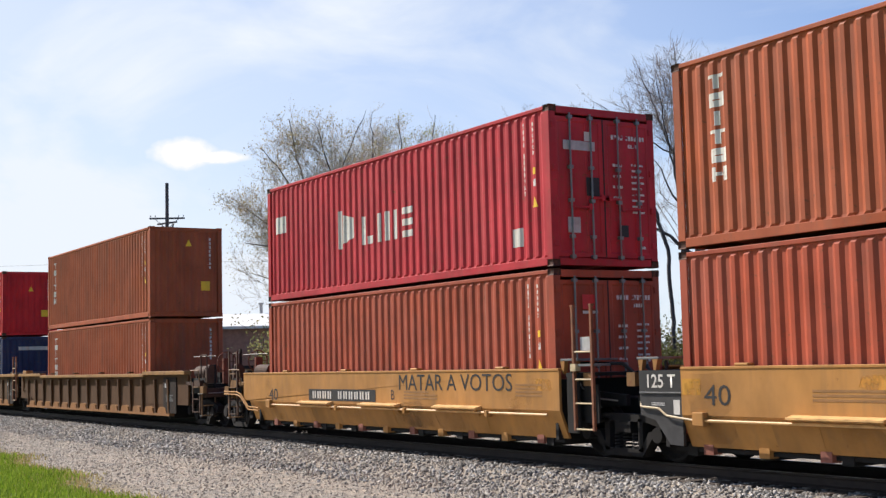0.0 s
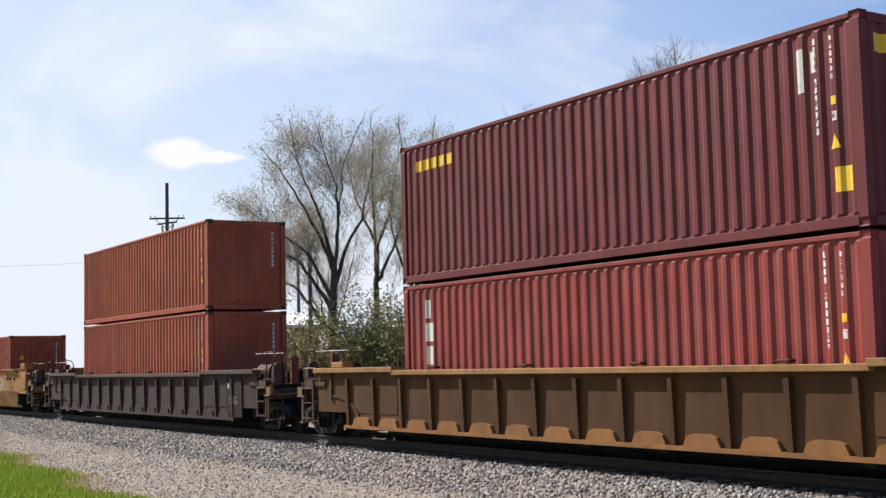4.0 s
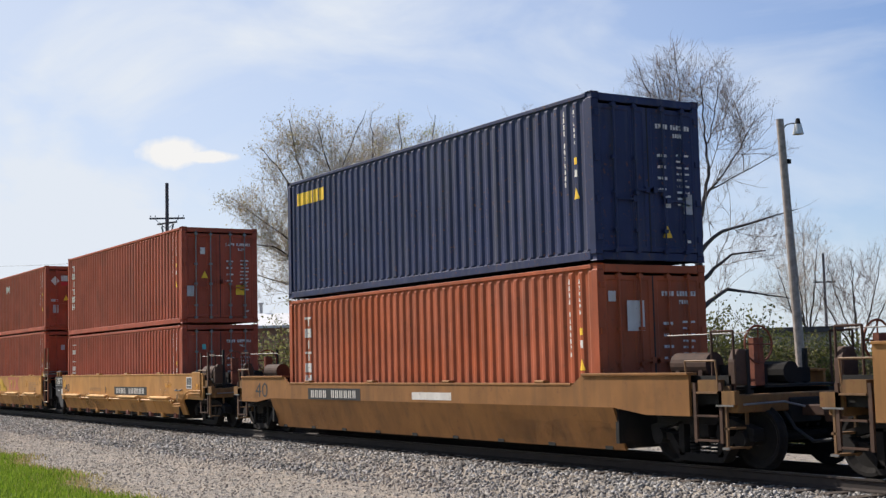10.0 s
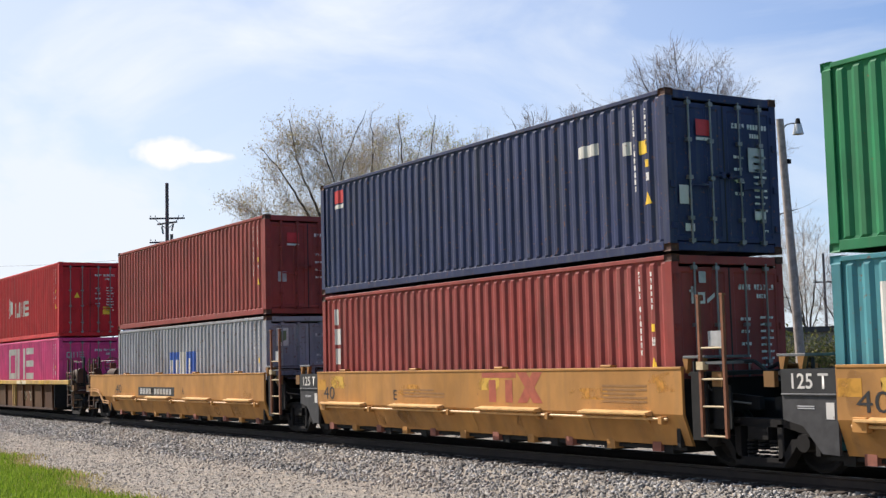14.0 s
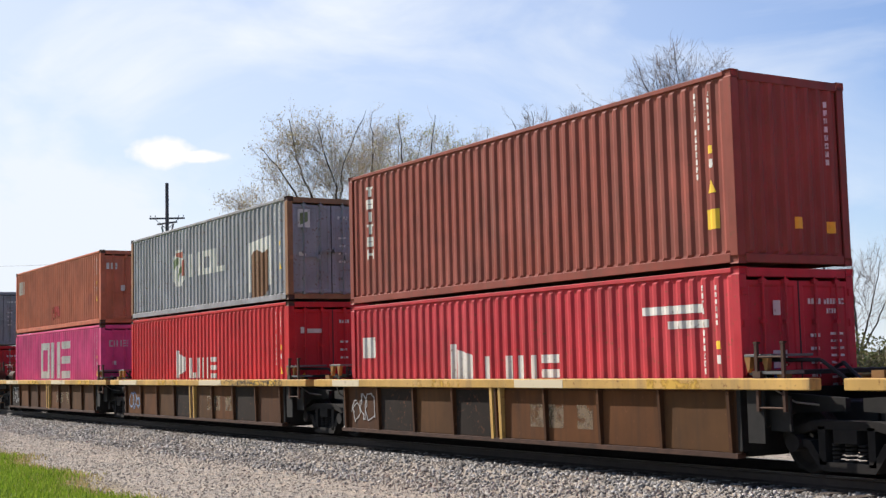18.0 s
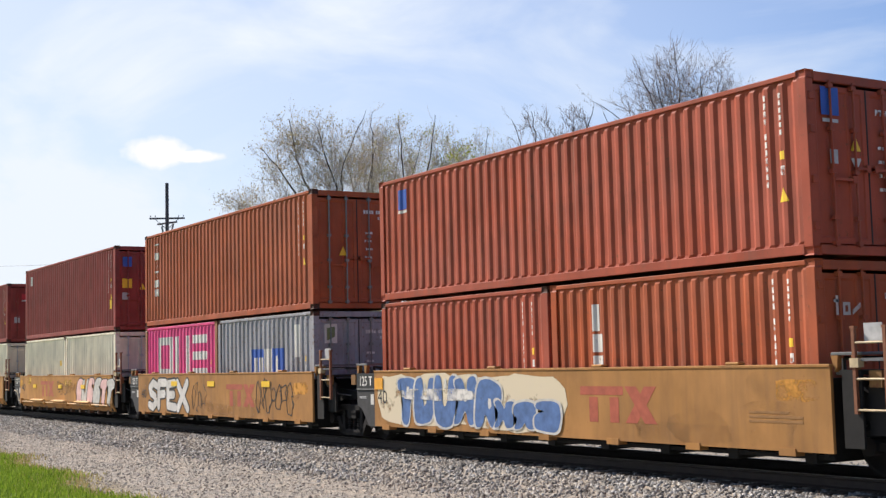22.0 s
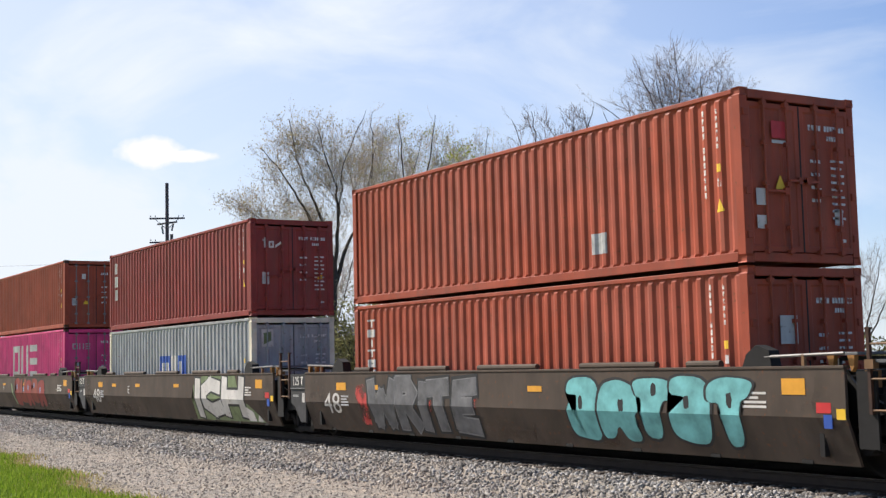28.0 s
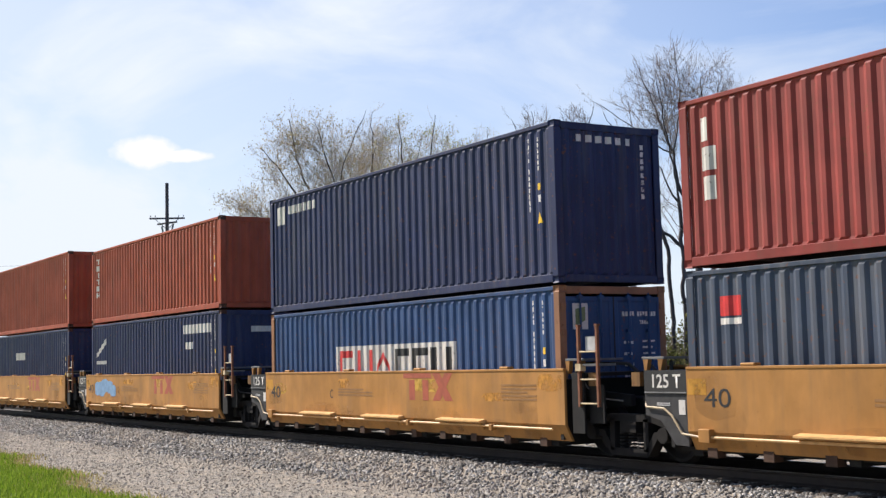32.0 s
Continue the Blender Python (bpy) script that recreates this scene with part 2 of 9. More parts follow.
STENCIL = plain("faded_ochre_stencil", (0.27, 0.135, 0.045), 0.6, 0.0, 0.2)
SOOTYEL = paint("sooty_yellow_paint", (0.24, 0.125, 0.045), 0.65, 0.7, 0.55, (0.03, 0.025, 0.02), 0.1)
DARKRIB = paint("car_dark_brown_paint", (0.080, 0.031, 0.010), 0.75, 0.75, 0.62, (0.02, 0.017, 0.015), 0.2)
WORNYEL = paint("car_weathered_orange_paint", (0.30, 0.135, 0.040), 0.6, 0.6, 0.6, (0.11, 0.06, 0.03), 0.15)

FOLDYEL = paint("car_dull_yellow_paint", (0.35, 0.165, 0.048), 0.6, 0.55, 0.62, (0.13, 0.07, 0.03), 0.15)


def misty(name, rgb, low=0.42, high=0.60, scale=3.2, most=1.0):
    """Thin sprayed paint that covers in patches."""
    m, n, l, b = material(name, 0.65)
    b.inputs["Base Color"].default_value = (*rgb, 1)
    t = tex_noise(n, l, scale, 6)
    tr = n.new("ShaderNodeBsdfTransparent")
    mx = n.new("ShaderNodeMixShader")
    l.new(ranged(n, l, t.outputs["Fac"], low, high, 0.0, most), mx.inputs["Fac"])
    l.new(tr.outputs["BSDF"], mx.inputs[1])
    l.new(b.outputs["BSDF"], mx.inputs[2])
    l.new(mx.outputs["Shader"], n["Material Output"].inputs["Surface"])
    return m


MISTWHITE = misty("thin_white_spray", (0.66, 0.62, 0.56))
FAINTWHITE = misty("faint_white_overspray", (0.62, 0.57, 0.50), 0.42, 0.72, 4.0, 0.55)
MISTORANGE = misty("thin_orange_touch_up", (0.56, 0.25, 0.035), 0.44, 0.58)
FRESHYEL = misty("bright_yellow_touch_up", (0.50, 0.30, 0.02), 0.30, 0.52, 2.2, 0.9)
FRESHORANGE = misty("orange_touch_up", (0.56, 0.27, 0.03), 0.28, 0.50, 2.6, 0.92)
MISTYELLOW = misty("thin_yellow_touch_up", (0.58, 0.34, 0.05), 0.44, 0.58)
MISTCREAM = misty("thin_cream_spray", (0.62, 0.52, 0.36), 0.36, 0.46, 2.2)
MISTPINK = misty("thin_red_spray", (0.50, 0.06, 0.05), 0.40, 0.56)
MISTDARK = misty("thin_black_spray", (0.03, 0.026, 0.024), 0.42, 0.58, 2.0)
IDMARK = misty("worn_white_stencil", (0.66, 0.62, 0.58), 0.36, 0.50, 9.0)
CHARCOAL = plain("charcoal_plate_paint", (0.040, 0.038, 0.038), 0.7, 0.0, 0.3)
STEELGREY = plain("grey_spray_paint", (0.115, 0.115, 0.115), 0.6, 0.0, 0.3)
DUSTBLUE = plain("dusty_blue_spray_paint", (0.075, 0.14, 0.30), 0.6, 0.0, 0.3)
PALESPRAY = plain("pale_spray_outline", (0.50, 0.47, 0.42), 0.6, 0.0, 0.25)
PALETEAL = plain("pale_teal_spray_paint", (0.15, 0.41, 0.40), 0.65, 0.0, 0.4, 3.0)
WRITEGREY = plain("mid_grey_spray_paint", (0.125, 0.122, 0.122), 0.65, 0.0, 0.45, 3.0)
STAIN = paint("brown_rust_stain", (0.20, 0.095, 0.048), 0.8, 0.7, 0.5, (0.38, 0.30, 0.22), 0.3)
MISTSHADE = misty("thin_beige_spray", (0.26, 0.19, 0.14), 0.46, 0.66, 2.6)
ROSE = plain("rose_spray_paint", (0.60, 0.22, 0.26), 0.65, 0.0, 0.2)
WRITELITE = plain("pale_grey_spray_highlight", (0.20, 0.195, 0.19), 0.65, 0.0, 0.4, 3.0)
SOOT = paint("car_soot_dark_paint", (0.052, 0.034, 0.030), 0.75, 0.6, 0.58, (0.02, 0.016, 0.014), 0.3)
MISTBROWN = misty("thin_brown_road_dirt", (0.13, 0.068, 0.032), 0.40, 0.86, 2.0, 0.34)
MISTSOOT = misty("thin_soot", (0.035, 0.028, 0.022), 0.44, 0.92, 1.6, 0.40)
RUSTPANEL = paint("rusty_brown_panel_paint", (0.122, 0.047, 0.014), 0.8, 0.7, 0.62, (0.03, 0.018, 0.012), 0.2)
FAINT = misty("faint_tan_stencil", (0.20, 0.14, 0.085), 0.40, 0.60, 4.0, 0.8)
DARKPANEL = paint("sooty_panel_paint", (0.026, 0.018, 0.013), 0.85, 0.6, 0.6, (0.012, 0.010, 0.009), 0.3)
NAVYMARK = plain("dark_blue_panel", (0.018, 0.032, 0.11), 0.6, 0.0, 0.3)
CASTDARK = paint("worn_dark_casting_paint", (0.095, 0.042, 0.030), 0.65, 0.6, 0.55, (0.04, 0.03, 0.025), 0.2)
RUSTRED = plain("rusty_red_steel", (0.150, 0.042, 0.020), 0.75, 0.0, 0.4)
MISTTEAL = misty("thin_teal_spray", (0.10, 0.28, 0.31), 0.36, 0.62, 2.4, 0.55)


# ---------------------------------------------------------------- shipping containers
HC, STD = 2.896, 2.591
HALF_W = 1.219


def corr(x, pitch=0.278):
    """Depth of the trapezoidal corrugation at x, and where it bends."""
    p = (x % pitch) / pitch
    if p < 0.26:
        return 0.0
    if p < 0.50:
        return 0.031 * (p - 0.26) / 0.24
    if p < 0.76:
        return 0.031
    return 0.031 * (1.0 - p) / 0.24


def bends(a, b, pitch=0.278):
    xs = {round(a, 5), round(b, 5)}
    k = math.floor(a / pitch)
    while k * pitch < b:
        for q in (0.0, 0.26, 0.50, 0.76):
            x = (k + q) * pitch
            if a < x < b:
                xs.add(round(x, 5))
        k += 1
    return sorted(xs)


def side_panel_mesh(L, H):
    s = Shape()
    xs = bends(0.16, L - 0.16)
    zs = [(0.155, 0.022), (0.20, None), (H - 0.145, None), (H - 0.085, 0.022)]
    vs, n = [], len(xs)
    for z, fixed in zs:
        for x in xs:
            vs.append((x - L / 2, -HALF_W + 0.010 + (corr(x) if fixed is None else fixed), z))
    fs = [(r * n + i, r * n + i + 1, (r + 1) * n + i + 1, (r + 1) * n + i) for r in range(3) for i in range(n - 1)]
    return s.add(vs, fs).mesh("side_panel")


def end_wall_mesh(L, H):
    s = Shape()
    ys = bends(0.16, 2.438 - 0.16, 0.26)
    n = len(ys)
    vs = []
    for z, fixed in [(0.155, 0.025), (0.20, None), (H - 0.15, None), (H - 0.09, 0.025)]:
        for y in ys:
            vs.append((L / 2 - 0.012 - (corr(y, 0.26) * 1.2 if fixed is None else fixed), y - HALF_W, z))
    return s.add(vs, [(r * n + i, r * n + i + 1, (r + 1) * n + i + 1, (r + 1) * n + i) for r in range(3) for i in range(n - 1)]).mesh("end_wall")


def casting_mesh():
    """Corner fitting with lashing holes sunk into its four upright faces."""
    me = Shape().box(-0.089, 0.089, -0.081, 0.081, 0, 0.118).mesh("corner_casting")
    bm = bmesh.new()
    bm.from_mesh(me)
    for f in [f for f in bm.faces if abs(f.normal.z) < 0.5]:
        nrm = f.normal.copy()
        bmesh.ops.inset_individual(bm, faces=[f], thickness=0.034)
        bmesh.ops.translate(bm, verts=list(f.verts), vec=-0.022 * nrm)
    bm.to_mesh(me)
    bm.free()
    return me


def door_mesh(H):
    """One door leaf, 1.1 m wide, hinged edge at y = 0: sheet with a rolled frame and three shallow pans."""
    s = Shape()
    w, z0, z1 = 1.10, 0.17, H - 0.20
    ys = [0.0, 0.08, 0.10, 0.33, 0.35, 0.39, 0.41, 0.69, 0.71, 0.75, 0.77, 1.00, 1.02, w]
    deep = [0, 0, 1, 1, 0, 0, 1, 1, 0, 0, 1, 1, 0, 0]
    rows = [(z0, 0), (z0 + 0.07, 0), (z0 + 0.10, 1), (z1 - 0.10, 1), (z1 - 0.07, 0), (z1, 0)]
    n = len(ys)
    vs = [(-0.016 * d * e, y, z) for z, e in rows for y, d in zip(ys, deep)]
    fs = [(r * n + i, r * n + i + 1, (r + 1) * n + i + 1, (r + 1) * n + i) for r in range(5) for i in range(n - 1)]
    m = len(vs)
    vs += [(-0.05, 0, z0), (-0.05, w, z0), (-0.05, w, z1), (-0.05, 0, z1)]
    fs += [(m, m + 3, m + 2, m + 1), tuple(range(n)) + (m + 1, m), tuple(range(6 * n - 1, 5 * n - 1, -1)) + (m + 3, m + 2)]
    fs += [tuple(r * n for r in range(5, -1, -1)) + (m, m + 3), tuple(r * n + n - 1 for r in range(6)) + (m + 2, m + 1)]
    s.add(vs, fs)
    return s.mesh("door")


def rod_mesh(H):
    s = Shape()
    s.tube((0.045, 0, 0.12), (0.045, 0, H - 0.13), 0.018, n=6)
    for z in (0.14, 0.5, 1.15, 1.75, H - 0.24):
        s.box(0.0, 0.07, -0.045, 0.045, z, z + 0.06)
    return s.mesh("lock_rod")


def handle_mesh():
    s = Shape()
    s.box(0.05, 0.075, 0, 0.42, 0, 0.035).box(0.03, 0.08, 0.36, 0.44, -0.03, 0.07)
    return s.mesh("handle")


def conform(shapes, L, H, where):
    """A thin coat of paint over the corrugated side or on the end: shapes are (x0, x1, low0, high0, low1, high1)."""
    s = Shape()
    for x0, x1, l0, h0, l1, h1 in shapes:
        if where == "end":
            xs = [x0, x1]
        else:
            xs = bends(x0, x1, 0.278 if where == "side" else 0.26)
        vs, k = [], len(xs)
        for x in xs:
            f = (x - x0) / max(x1 - x0, 1e-6)
            for z in (l0 + (l1 - l0) * f, h0 + (h1 - h0) * f):
                if where == "side":
                    vs.append((x - L / 2, -HALF_W + 0.006 + corr(x), z))
                elif where == "end":
                    vs.append((L / 2 + 0.002, x - HALF_W, z))
                else:
                    vs.append((L / 2 - 0.007 - corr(x, 0.26) * 1.2, x - HALF_W, z))
        s.add(vs, [(2 * i, 2 * i + 2, 2 * i + 3, 2 * i + 1) for i in range(k - 1)])
    me = s.mesh("marking")
    bm = bmesh.new()
    bm.from_mesh(me)
    bmesh.ops.remove_doubles(bm, verts=list(bm.verts), dist=0.0004)
    bm.to_mesh(me)
    bm.free()
    return me


def R(x, z, w, h):
    return (x, x + w, z, z + h, z, z + h)


def tri(x, z, w, h):
    return [(x, x + w / 2, z, z + 0.02, z, z + h), (x + w / 2, x + w, z, z + h, z, z + 0.02)]


def ring(x, z, w, h, t):
    return [R(x, z, t, h), R(x + w - t, z, t, h), R(x + t, z, w - 2 * t, t), R(x + t, z + h - t, w - 2 * t, t)]


def comb(x, z, w, h, t):
    """Three stacked bars."""
    return [R(x, z, w, t), R(x, z + h / 2 - t / 2, w, t), R(x, z + h - t, w, t)]


def pair(x, z, w, h, t):
    """Two posts."""
    return [R(x, z, t * 1.25, h), R(x + w - t * 1.25, z, t * 1.25, h)]


def fork(x, z, w, h, t):
    """A post and a leaning block."""
    return [R(x, z, t, h), (x + t * 1.35, x + w, z + h * 0.12, z + h * 0.88, z + h * 0.25, z + h * 0.75)]


def block_row(x, z, h, n, w=None, gap=0.25):
    """A row of plain blocks where a name stands."""
    w = w or h * 0.62
    return [R(x + i * w * (1 + gap), z, w, h) for i in range(n)]


def block_column(x, z_top, n, w, h, gap=0.35):
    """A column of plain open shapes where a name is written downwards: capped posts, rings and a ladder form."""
    out, t = [], w * 0.30
    for i in range(n):
        z = z_top - (i + 1) * h * (1 + gap) + h * gap
        if i % 6 in (1, 4):
            out += ring(x, z, w, h, t)
        elif i % 6 == 5:
            out += [R(x, z, t, h), R(x + w - t, z, t, h), R(x + t, z + h * 0.38, w - 2 * t, h * 0.24)]
        else:
            out += [R(x + w / 2 - t / 2, z, t, h * 0.76), R(x, z + h * 0.76, w, h * 0.24)] if i % 6 != 2 else [R(x + w / 2 - t / 2, z, t, h)]
    return out


def shipper_row(x, z, h):
    """Plain shapes of the white name on the red boxes: one tall, four smaller."""
    t = h * 0.2
    k = h * 0.72
    out = fork(x, z, h * 0.85, h, t) 
    x += h * 1.3
    out += [R(x, z, t, k), R(x + t * 1.5, z, k * 0.4, t)]
    x += h * 0.78
    out += [R(x, z, t, k)]
    x += h * 0.42
    out += pair(x, z, k * 0.85, k, t * 0.8)
    x += h * 0.80
    out += comb(x, z, k * 0.75, k, t * 0.8)
    return out


def ring_row(x, z, h, w=0.78):
    """Plain shapes of the big name on the magenta boxes."""
    t = h * 0.20
    return ring(x, z, h * w, h, t) + pair(x + h * (w + 0.17), z, h * w, h, t) + comb(x + h * 2 * (w + 0.17), z, h * w, h, t)


def marks(box, mat, shapes, where="side", label=""):
    if len(shapes) <= 3 and not any(abs(a[1] - b[0]) < 1e-4 for a, b in zip(shapes, shapes[1:])):
        for q, one_shape in enumerate(shapes):
            put("marking", conform([one_shape], box["len"], box["high"], where), mat, box, None, label)
        return None
    return tagged(put("marking", conform(shapes, box["len"], box["high"], where), mat, box, None, label), kind="stuff")


def container(x, z, colour, H, label, L=12.192, doors=True, ids=True, post=None, rod=None):
    """A dry freight container: corrugated sides, posts, rails, castings, roof, doors or a blank end."""
    box = thing("shipping_container", pose(x, 0, z), label, "container", "containers on the train")
    box["len"], box["high"] = L, H
    mat, pm = BOX[colour], BOX[post or colour]
    k = (round(L, 2), H)
    flip = pose(0, 0, 0, 0, 0, 180)
    side = stored(("side", k), lambda: side_panel_mesh(L, H))
    put("side_panel", side, mat, box)
    put("side_panel", side, mat, box, flip)
    top = stored(("toprail", k), lambda: Shape().box(-L / 2 + 0.17, L / 2 - 0.17, -HALF_W, -HALF_W + 0.06, H - 0.085, H - 0.015).mesh("top_rail", 0.008))
    bot = stored(("botrail", k), lambda: Shape().box(-L / 2 + 0.17, L / 2 - 0.17, -HALF_W, -HALF_W + 0.05, 0.018, 0.158).mesh("bottom_rail", 0.006))
    for r in (None, flip):
        put("top_rail", top, mat, box, r)
        put("bottom_rail", bot, mat, box, r)
    pk = stored(("post", H), lambda: Shape().prism([(-0.08, -0.08), (0.08, -0.08), (0.08, 0.07), (0.045, 0.07), (0.03, -0.03), (-0.08, -0.045)], "z", 0.118, H - 0.118).mesh("corner_post", 0.006))
    ck = stored("casting", casting_mesh)
    for sx in (-1, 1):
        for sy in (-1, 1):
            cx, cy = sx * (L / 2 - 0.089), sy * (HALF_W - 0.081)
            put("corner_post", pk, pm, box, pose(cx, cy, 0) @ Matrix.Diagonal((sx, -sy, 1, 1)))
            for cz in (0.0, H - 0.118):
                put("corner_casting", ck, CASTDARK if int(abs(x) * 7) % 2 else pm, box, pose(cx, cy, cz))
    roof = stored(("roof", k), lambda: Shape().box(-L / 2 + 0.10, L / 2 - 0.10, -HALF_W + 0.05, HALF_W - 0.05, H - 0.06, H - 0.03).mesh("roof"))
    put("roof", roof, mat, box)
    floor_m = stored(("floor", k), lambda: under_mesh(L))
    put("underframe", floor_m, mat, box)
    head = stored(("head", k), lambda: Shape().box(L / 2 - 0.11, L / 2 - 0.005, -HALF_W + 0.165, HALF_W - 0.165, H - 0.15, H - 0.015).mesh("end_header", 0.008))
    foot = stored(("foot", k), lambda: Shape().box(L / 2 - 0.11, L / 2 - 0.005, -HALF_W + 0.165, HALF_W - 0.165, 0.015, 0.15).mesh("end_sill", 0.008))
    wall = stored(("wall", k), lambda: end_wall_mesh(L, H))
    for r in (None, flip):
        put("end_header", head, pm, box, r)
        put("end_sill", foot, pm, box, r)
    put("end_wall", wall, mat, box, flip if doors else None)
    leaf = stored(("door", H), lambda: door_mesh(H))
    turn = Matrix.Identity(4) if doors else flip
    a = put("door", leaf, mat, box, turn @ pose(L / 2 - 0.012, -HALF_W + 0.105, 0))
    b = put("door", leaf, mat, box, turn @ pose(L / 2 - 0.012, HALF_W - 0.105, 0) @ Matrix.Diagonal((1, -1, 1, 1)))
    put("door_seal", stored(("seal", H), lambda: Shape().box(-0.02, 0.006, -0.012, 0.012, 0.17, H - 0.2).mesh("door_seal")), GASKET, box, turn @ pose(L / 2 - 0.012, 0, 0))
    if doors:
        rm, hm = stored(("rod", H), lambda: rod_mesh(H)), stored("handle", handle_mesh)
        for d in (a, b):
            for y in (0.33, 0.80):
                put("lock_rod", rm, (mat if int(abs(x) * 3) % 3 else ROD) if rod is None else rod, d, pose(0, y, 0), "steel lock rod")
                put("handle", hm, mat, d, pose(0.0, y, 1.05 if y < 0.5 else 1.22))
            for z in (0.35, 1.0, 1.7, H - 0.42):
                put("hinge", stored("hinge", lambda: Shape().box(-0.01, 0.028, -0.06, 0.035, 0, 0.11).mesh("hinge", 0.006)), pm, d, pose(0, 0, z))
    if ids:
        idm = stored(("ids", k), lambda: conform([R(L - 0.83, H - 0.32 - 0.115 * i - (0.10 if i > 3 else 0), 0.055, 0.085) for i in range(11)] + [R(L - 0.54, H - 0.32 - 0.105 * i, 0.05, 0.07) for i in range(6)] + [R(L - 0.55, H - 1.42, 0.09, 0.13)], L, H, "side"))
        put("marking", idm, IDMARK, box, None, "white identification bars")["kind"] = "stuff"
        idy = stored(("idy", k), lambda: conform([R(L - 0.56, H - 1.20, 0.10, 0.12)] + tri(L - 0.60, H - 1.80, 0.18, 0.20), L, H, "side"))
        put("marking", idy, YELMARK, box, None, "yellow height warning marks")["kind"] = "stuff"
        if doors:
            def data_rows():
                out = []
                for z, u, n, w, h in ((H - 0.55, 1.40, 4, 0.055, 0.085), (H - 0.55, 1.75, 7, 0.048, 0.085), (H - 0.69, 1.80, 4, 0.04, 0.07)):
                    out += [R(u + q * w * 1.35, z, w, h) for q in range(n)]
                for q in range(4):
                    out += [R(1.42, H - 1.05 - 0.2 * q, 0.07, 0.05), R(1.51, H - 1.05 - 0.2 * q, 0.13 - 0.03 * (q % 2), 0.05)]
                for q in range(9):
                    out += [R(1.86, H - 1.02 - 0.11 * q, 0.12, 0.036), R(2.01, H - 1.02 - 0.11 * q, 0.14 - 0.05 * (q % 3 == 1), 0.036)]
                return conform(out + [R(2.04, 0.34, 0.10, 0.05)], L, H, "end")
            dm = stored(("dids", k), data_rows)
            put("marking", dm, IDMARK, box, None, "rows of small pale data bars")["kind"] = "stuff"
    return box


def under_mesh(L):
    s = Shape()
    s.box(-L / 2 + 0.1, L / 2 - 0.1, -HALF_W + 0.05, HALF_W - 0.05, 0.13, 0.17)
    return s.mesh("underframe")


# ---------------------------------------------------------------- well cars
def wheelset_mesh():
    s = Shape()
    s.tube((0, -1.05, 0), (0, 1.05, 0), 0.075, n=10)
    n = 24
    for sy in (-1, 1):
        rings = [(0.62, 0.075), (0.66, 0.12), (0.69, 0.30), (0.66, 0.40), (0.66, 0.475), (0.69, 0.49), (0.725, 0.455), (0.80, 0.445), (0.80, 0.40), (0.74, 0.33), (0.76, 0.13), (0.84, 0.11), (0.84, 0.075)]
        vs = [(r * math.cos(2 * math.pi * i / n), sy * y, r * math.sin(2 * math.pi * i / n)) for y, r in rings for i in range(n)]
        fs = [(k * n + i, k * n + (i + 1) % n, (k + 1) * n + (i + 1) % n, (k + 1) * n + i) for k in range(len(rings) - 1) for i in range(n)]
        s.add(vs, fs)
        for j in range(3):
            a = j * 2 * math.pi / 3
            s.box(-0.03 + 0.05 * math.cos(a), 0.03 + 0.05 * math.cos(a), sy * 1.05 - 0.02, sy * 1.05 + 0.02, -0.03 + 0.05 * math.sin(a), 0.03 + 0.05 * math.sin(a))
    return s.mesh("wheelset")


def truck_mesh():
    """Three-piece freight truck: bolster, two cast side frames with their windows, springs, brake beams."""
    s = Shape()
    for sy in (-1, 1):
        y0, y1 = sorted((sy * 0.90, sy * 1.10))
        s.prism([(-1.12, 0.62), (-0.55, 0.78), (0.55, 0.78), (1.12, 0.62), (1.12, 0.52), (0.52, 0.66), (-0.52, 0.66), (-1.12, 0.52)], "y", y0, y1)
        s.prism([(-1.10, 0.55), (-0.62, 0.50), (-0.42, 0.22), (0.42, 0.22), (0.62, 0.50), (1.10, 0.55), (1.10, 0.44), (0.70, 0.40), (0.46, 0.10), (-0.46, 0.10), (-0.70, 0.40), (-1.10, 0.44)], "y", y0, y1)
        for sx in (-1, 1):
            s.box(sx * 0.42 - 0.06, sx * 0.42 + 0.06, y0, y1, 0.18, 0.70)
            s.tube((sx * 0.89, sy * 0.98, 0.46), (sx * 0.89, sy * 1.17, 0.46), 0.125, n=12)
        for x in (-0.22, 0.0, 0.22):
            for k in range(5):
                s.tube((x, sy * 1.0, 0.22 + k * 0.055), (x, sy * 1.0, 0.25 + k * 0.055), 0.085, n=8)
    s.box(-0.20, 0.20, -1.12, 1.12, 0.48, 0.66)
    s.tube((0, 0, 0.6), (0, 0, 0.84), 0.22, n=12)
    for sx in (-1, 1):
        s.box(sx * 0.36 - 0.03, sx * 0.36 + 0.03, -0.85, 0.85, 0.32, 0.42)
    return s.mesh("truck")


WHEELS = []


def truck(car, x):
    t = put("truck", stored("truck", truck_mesh), GRIMESHADE, car, pose(x, 0, 0), "greasy cast steel freight truck with shade in its colour")
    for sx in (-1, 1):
        w = put("wheelset", stored("wheelset", wheelset_mesh), GRIMESHADE, t, pose(sx * 0.89, 0, 0.475))
        WHEELS.append((w, car, x, sx * 0.89))
    return t


